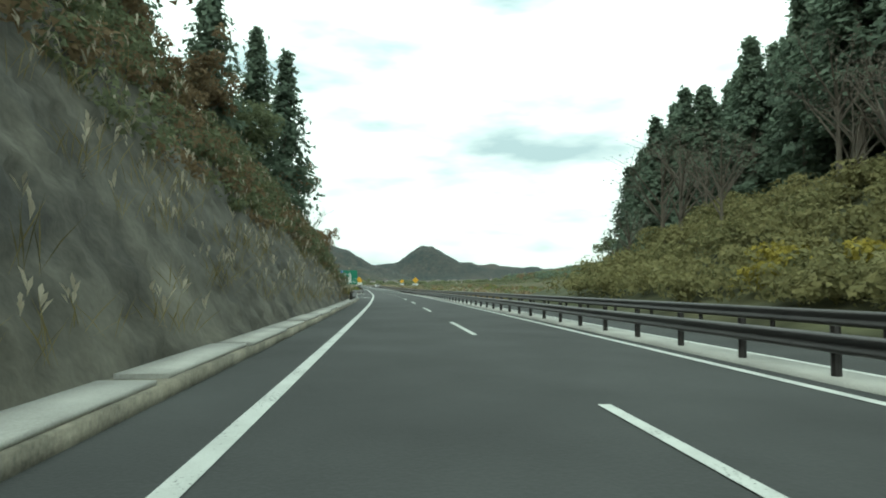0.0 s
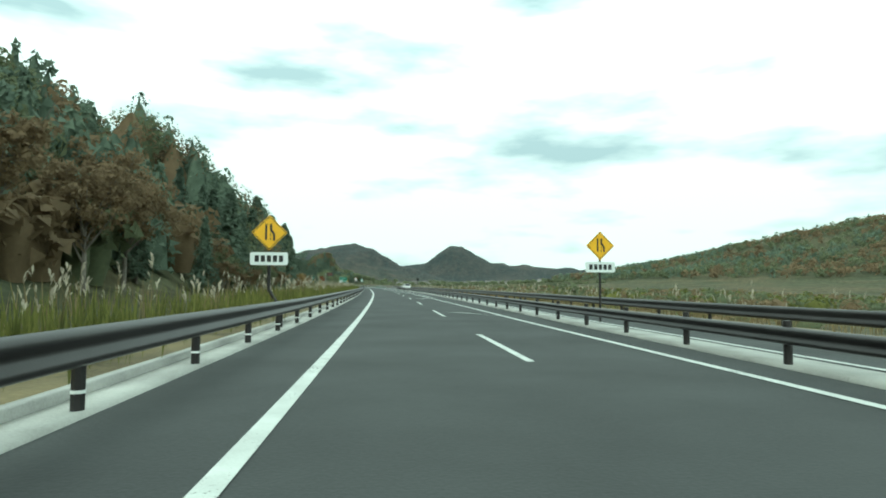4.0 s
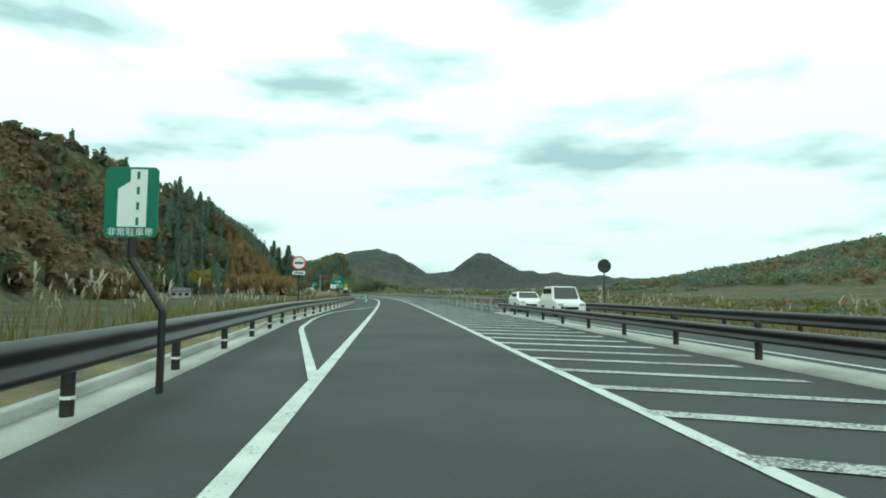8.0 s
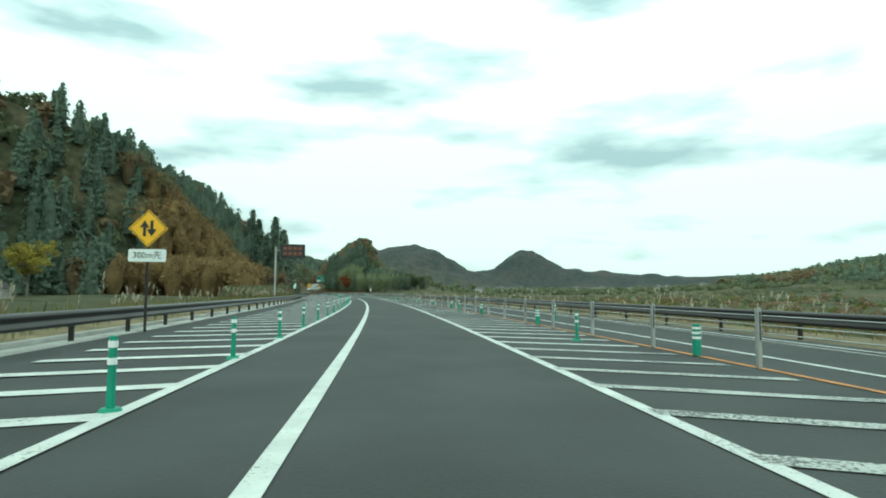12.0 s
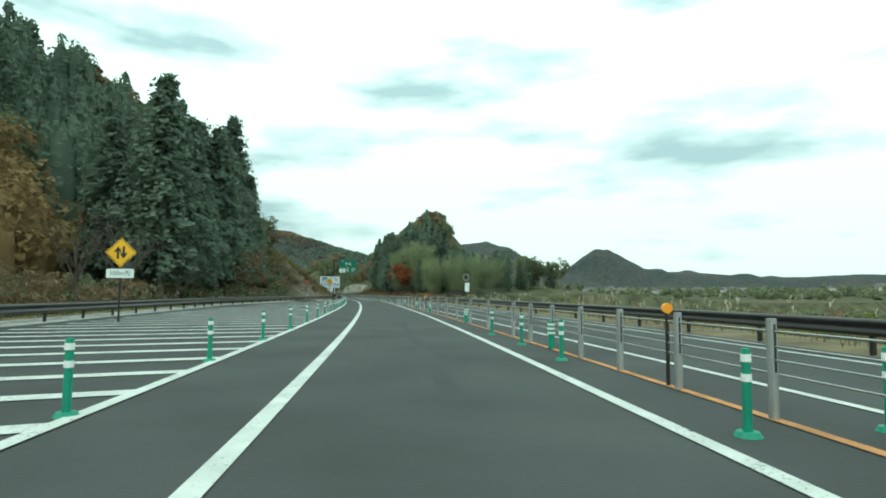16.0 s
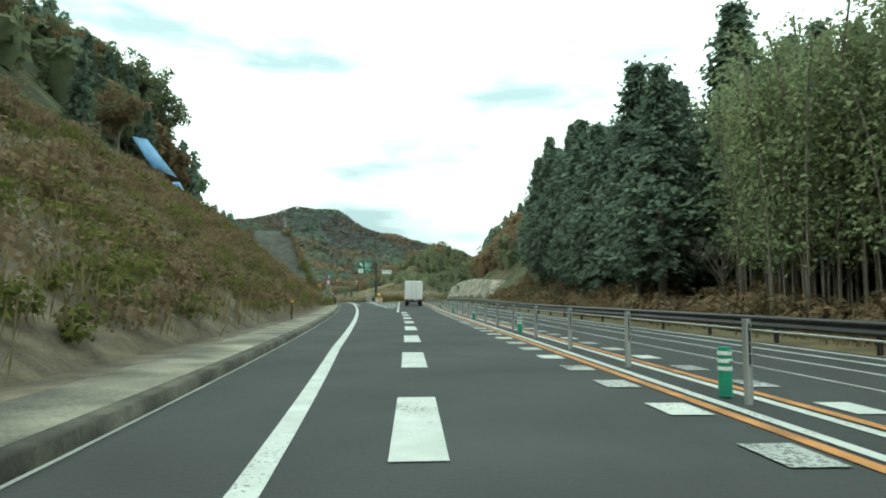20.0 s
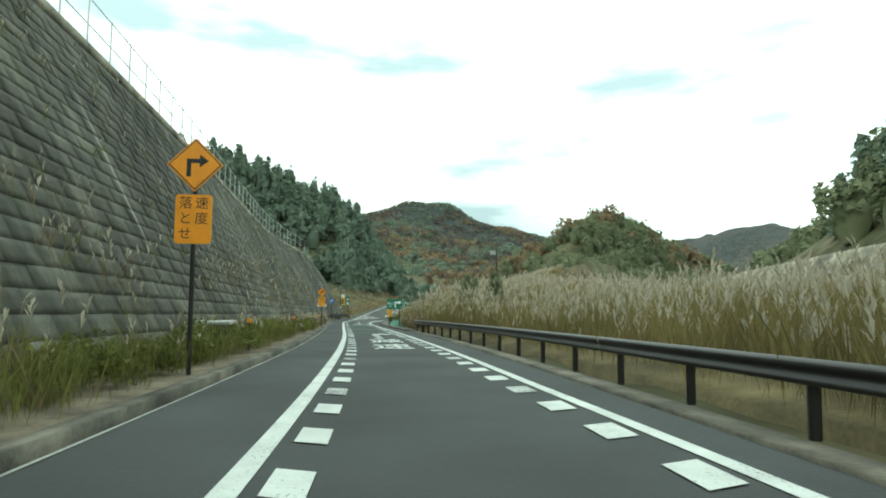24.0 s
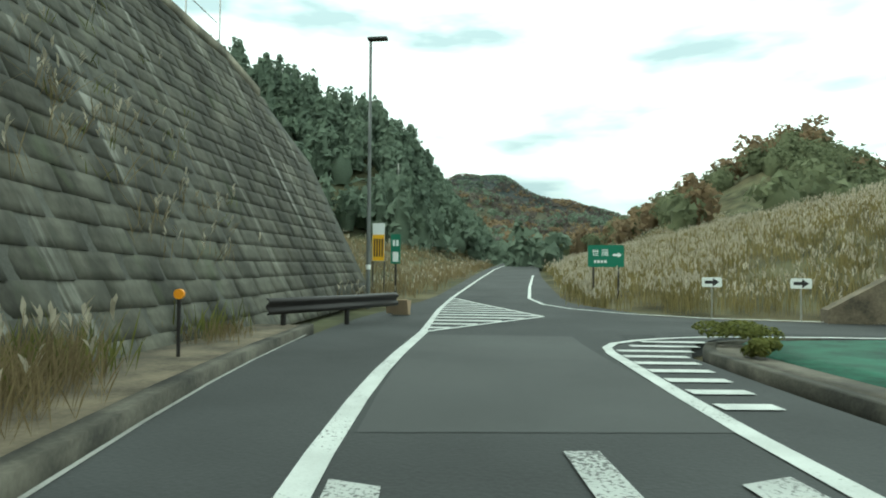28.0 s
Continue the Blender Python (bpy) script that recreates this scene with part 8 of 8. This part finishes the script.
P = along(MAIN, 70, 820, lambda s: RIGHT_EDGE(s) + 0.9, lambda s: RIGHT_EDGE(s) + 6, 2300, -0.1)
grass("tall_weeds", P, 0.6 * n_of(len(P)), 9, 0.3, DRY_GRASS, "dry weeds beyond the opposite lane", 0.022, 0.16)
P = along(MAIN, 75, 740, lambda s: RIGHT_EDGE(s) + 2.5, lambda s: RIGHT_EDGE(s) + 8, 650, -0.4)
grass("pampas_grass", P, 1.3 * n_of(len(P)), 8, 0.25, DRY_GRASS, "pampas grass beyond the opposite lane", 0.015, 0.16, 0.35, 0.36)
P = along(RAMP, 850, 918.5, lambda s: BANK_O(s) + 0.15, 19, 5200, bank_z)
grass("pampas_grass", P, np.where(RAMP.near(P[:, 0], P[:, 1])[0] > 888, 1.65, 1.4) * n_of(len(P)), 15, 0.26, PAMPAS, "dense pampas grass on the bank beside the ramp", 0.013, 0.24, 0.18, 0.31)
P = along(RAMP, 904, 918.5, lambda s: BANK_O(s) - 0.1, lambda s: BANK_O(s) + 2.2, 900, bank_z)
grass("dry_grass", P, 0.75 * n_of(len(P)), 14, 0.2, DRY_GRASS, "dry brown grass along the kerb", 0.012, 0.3, 0.03, 0.3)
P = along(RAMP, 958, 1060, 4.6, 34, 3600)
grass("pampas_grass", P, 1.1 * n_of(len(P)), 14, 0.3, PAMPAS, "dense pampas grass beyond the junction", 0.02, 0.14, 0.3, 0.34)
P = along(RAMP, 956, 1080, -16, -3.2, 1300)
grass("dry_grass", P, 0.9 * n_of(len(P)), 11, 0.3, DRY_GRASS, "dry grass on the left bank", 0.02, 0.16, 0.1, 0.3)
P = patchy(along(RAMP, 806, 946, -5.1, -3.5, 1900, 0.12))
grass("dry_grass", P, 0.36 * n_of(len(P)), 12, 0.2, DRY_GRASS, "dry grass at the foot of the wall", 0.010, 0.25)
P = patchy(along(RAMP, 806, 940, -5.1, -3.9, 420, 0.12), 3.5, 0.1)
grass("pampas_grass", P, 0.95 * n_of(len(P)), 11, 0.22, DRY_GRASS, "pampas grass at the foot of the wall", 0.010, 0.3, 0.14, 0.3)
P = patchy(along(RAMP, 806, 946, -5.1, -3.7, 1200, 0.12), 3, -0.05)
grass("green_weeds", P, 0.6 * n_of(len(P)), 12, 0.2, WEED, "green weeds at the foot of the wall", 0.014, 0.25)
P = along(RAMP, 706, 826, lambda s: slope_foot(s) - 13, lambda s: slope_foot(s) - 0.1, 3000, lambda s, o: np.clip((slope_foot(s) - o) / 1.25, 0, slope_top(s)) + 0.05)
grass("dry_grass", P, 0.7 * n_of(len(P)), 11, 0.3, DRY_GRASS, "dry brown grass on the cutting slope", 0.018, 0.22)
P = along(RAMP, 706, 826, lambda s: slope_foot(s) - 13, lambda s: slope_foot(s) - 0.6, 560, lambda s, o: np.clip((slope_foot(s) - o) / 1.25, 0, slope_top(s)) - 0.1)
v, f = clump_cloud(P, np.stack([0.6 + 0.6 * rng.random(len(P)), 0.9 + 0.9 * rng.random(len(P))], -1), 210, "ball", 0.085, rng)
tagged(new("shrubs", raw_mesh("shrubs", v, f, AUTUMN)), "brown leafy shrubs on the cutting slope", "shrubs", kind="stuff")
P = along(RAMP, 708, 826, lambda s: slope_foot(s) - 13, lambda s: slope_foot(s) - 0.5, 520, lambda s, o: np.clip((slope_foot(s) - o) / 1.25, 0, slope_top(s)) - 0.1)
v, f = clump_cloud(P, np.stack([0.5 + 0.6 * rng.random(len(P)), 0.7 + 0.8 * rng.random(len(P))], -1), 200, "ball", 0.08, rng)
tagged(new("shrubs", raw_mesh("shrubs", v, f, WEED)), "olive-green low shrubs on the cutting slope", "shrubs", kind="stuff")
P = along(MAIN, 708, 826, 12.4, 19.5, 380)
v, f = clump_cloud(P, np.stack([0.6 + 0.7 * rng.random(len(P)), 0.8 + 1.1 * rng.random(len(P))], -1), 110, "ball", 0.13, rng)
tagged(new("shrubs", raw_mesh("shrubs", v, f, AUTUMN)), "brown undergrowth at the edge of the woods", "shrubs", kind="stuff")
P = along(RAMP, 824, 908, lambda s: RAMP_WALL_FOOT(s) + 0.1, lambda s: FOOT_O(s) - 0.5, 150, 0.1)
v, f = clump_cloud(P, np.stack([0.35 + 0.4 * rng.random(len(P)), 0.5 + 0.7 * rng.random(len(P))], -1), 170, "ball", 0.055, rng)
tagged(new("shrubs", raw_mesh("shrubs", v, f, WEED)), "green bushy weeds at the foot of the wall", "shrubs", kind="stuff")
P = along(MAIN, -25, 44, 12.6, 24, 480)
v, f = clump_cloud(P, np.stack([0.7 + 0.9 * rng.random(len(P)), 1.0 + 1.2 * rng.random(len(P))], -1), 260, "ball", 0.115, rng)
tagged(new("shrubs", raw_mesh("shrubs", v, f, BANK_SHRUB)), "yellowish olive shrubs on the bank", "shrubs", kind="stuff")
P = along(MAIN, 18, 24, 14, 16.5, 12)
v, f = clump_cloud(P, np.stack([0.8 + 0.6 * rng.random(len(P)), 1.0 + 0.8 * rng.random(len(P))], -1), 300, "ball", 0.11, rng)
tagged(new("shrubs", raw_mesh("shrubs", v, f, YELLOW_LEAF)), "yellow-leaved shrubs on the bank", "shrubs", kind="stuff")
P = along(MAIN, -10, 64, -8.0, -3.6, 340, lambda s, o: np.minimum((-o - 3.35) / 0.56, WALL_H(s)) - 0.1)
grass("pampas_grass", P, 0.75 * n_of(len(P)), 10, 0.16, PAMPAS, "pampas tufts growing on the slope wall", 0.009, 0.5, 0.2, 0.34)
P = along(RAMP, 806, 950, -10.5, -5.4, 700, lambda s, o: np.clip((RAMP_WALL_FOOT(s) - o) / 0.5, 0, RAMP_WALL_H(s)) - 0.1)
grass("green_weeds", P, 0.4 * n_of(len(P)), 9, 0.14, WEED, "weeds growing out of the retaining wall", 0.010, 0.45, 0.12, 0.22)
P = patchy(along(RAMP, 820, 948, -7.2, -5.2, 460, lambda s, o: np.clip((RAMP_WALL_FOOT(s) - o) / 0.5, 0, RAMP_WALL_H(s)) - 0.1), 4.0, -0.05)
grass("pampas_grass", P, 0.75 * n_of(len(P)), 8, 0.16, DRY_GRASS, "dry pampas tufts hanging on the retaining wall", 0.009, 0.5, 0.3, 0.26)
P = along(MAIN, 40, 62, -6, -3.6, 60, 0.1)
grass("pampas_grass", P, 1.2 * n_of(len(P)), 9, 0.2, DRY_GRASS, "pampas grass at the end of the slope wall", 0.012, 0.3, 0.3, 0.34)
P = along(RAMP, 843, 856, 3.9, 6.5, 60, 0.05)
grass("green_weeds", P, 0.4 * n_of(len(P)), 12, 0.18, WEED, "weeds on the gore island", 0.014, 0.25)
for mt, lb, n in ((AUTUMN, "brown leafy shrubs below the hillside", 260), (BROADLEAF, "dark green shrubs below the hillside", 260)):
    P = along(MAIN, 560, 722, lambda s: LEFT_EDGE(s) - 3.5 - np.clip((s - 696) * 0.35, 0, 7), lambda s: LEFT_EDGE(s) - 14 - np.clip((s - 690) * 0.3, 0, 9), n)
    v, f = clump_cloud(P, np.stack([1.0 + 1.1 * rng.random(len(P)), 1.5 + 2.0 * rng.random(len(P))], -1), 130, "ball", 0.19, rng)
    tagged(new("shrubs", raw_mesh("shrubs", v, f, mt)), lb, "shrubs", kind="stuff")
for s, o, w, h in ((935.3, 5.05, 0.42, 0.8), (945.3, 5.6, 0.75, 0.5), (943.2, 5.2, 0.3, 0.35)):
    p = RAMP.xyz(np.array([s]), np.array([o]), 0.1)
    v, f = clump_cloud(p, np.array([[w, h]]), 1500, "ball", 0.04, rng)
    tagged(new("shrubs", raw_mesh("shrubs", v, f, WEED)), "low grey-green bush beside the kerb", "shrubs", kind="stuff")
for mt, lb, n in ((BROADLEAF, "dark green creepers over the slope wall", 330), (AUTUMN, "brown creepers over the slope wall", 200)):
    s = -12 + 74 * rng.random(n)
    up = WALL_H(s) * (0.5 + 0.62 * rng.random(n) ** 0.8)
    p = MAIN.xyz(s, -3.45 - 0.56 * up, up - 0.5)
    v, f = clump_cloud(p, np.stack([0.5 + 0.7 * rng.random(n), 0.7 + 0.8 * rng.random(n)], -1), 150, "ball", 0.095, rng)
    tagged(new("shrubs", raw_mesh("shrubs", v, f, mt)), lb, "shrubs", kind="stuff")
P = along(RAMP, 903, 941, lambda s: RAMP_WALL_FOOT(s) + 0.0, lambda s: FOOT_O(s) - 0.25, 1000, 0.12)
P = patchy(P, 2.0, 0.05)
grass("dry_grass", P, 0.65 * n_of(len(P)), 12, 0.16, DRY_GRASS, "dry brown grass against the wall", 0.008, 0.35, 0.05, 0.26)
P = along(RAMP, 826, 905, lambda s: RAMP_WALL_FOOT(s) + 0.0, lambda s: FOOT_O(s) - 0.3, 620, 0.12)
P = patchy(P, 2.0, 0.12)
grass("green_weeds", P, 0.85 * n_of(len(P)), 16, 0.16, WEED, "tall green weeds against the wall", 0.009, 0.3, 0.03, 0.26)
for x, y, top in ((-112.7, 683.0, 32.0), (-121.5, 680.8, 34.5), (-117.0, 676.0, 30.0), (-115.0, 690.0, 27.0), (-108.0, 676.0, 22.0)):
    tree("tall_cedar", x, y, top - float(on_ground(x, y)))
n = 110
s = 812 + 24 * rng.random(n)
up = np.maximum(RAMP_WALL_H(s), 0.5) * (0.45 + 0.6 * rng.random(n))
p = RAMP.xyz(s, RAMP_WALL_FOOT(s) - 0.5 * up - 0.1, up - 0.4)
for mt, lb, k in ((AUTUMN, "brown shrubs over the end of the wall", 0), (WEED, "olive weeds over the end of the wall", 1)):
    v, f = clump_cloud(p[k::2], np.stack([0.6 + 0.6 * rng.random(55), 0.8 + 0.8 * rng.random(55)], -1), 150, "ball", 0.1, rng)
    tagged(new("shrubs", raw_mesh("shrubs", v, f, mt)), lb, "shrubs", kind="stuff")

for s, o, h in ((806, -27.5, 9.5), (809.5, -26.5, 10), (812.5, -25.5, 8.5), (803, -28.5, 9)):
    p = RAMP.xyz(s, o)
    tree("cedar", p[0], p[1], h)
for s, o, top, kind in ((814.2, -32.7, 35, "broad"), (815.2, -30.8, 34, "broad"), (816, -28.7, 32.4, "broad"), (817, -29.8, 31, "autumn"), (818.2, -28.0, 31.8, "broad"), (819, -26.6, 31, "broad"), (819.7, -25.4, 31.5, "broad"), (822, -24.8, 28.5, "broad"), (820.5, -24.2, 25, "autumn"), (822.4, -23.6, 22, "autumn"), (826.7, -22.5, 19.5, "autumn"), (812, -31, 33, "autumn")):
    p = RAMP.xyz(s - 0.5, o - 2.2)
    tree(kind, p[0], p[1], float(np.clip(top - 2.0 - on_ground(p[0], p[1]), 3.5, 14)))
# further groves beyond the opposite lanes
grove(MAIN, 72, 80, 30.5, 36, 10, ("broad", "broad", "bamboo"), 6.5, 8.2)
grove(MAIN, 730, 748, 36, 46, 12, ("cedar", "bamboo", "tall_cedar"), 7, 10.5)
grove(MAIN, 734, 748, 45, 56, 12, ("cedar", "broad", "tall_cedar"), 5, 8)
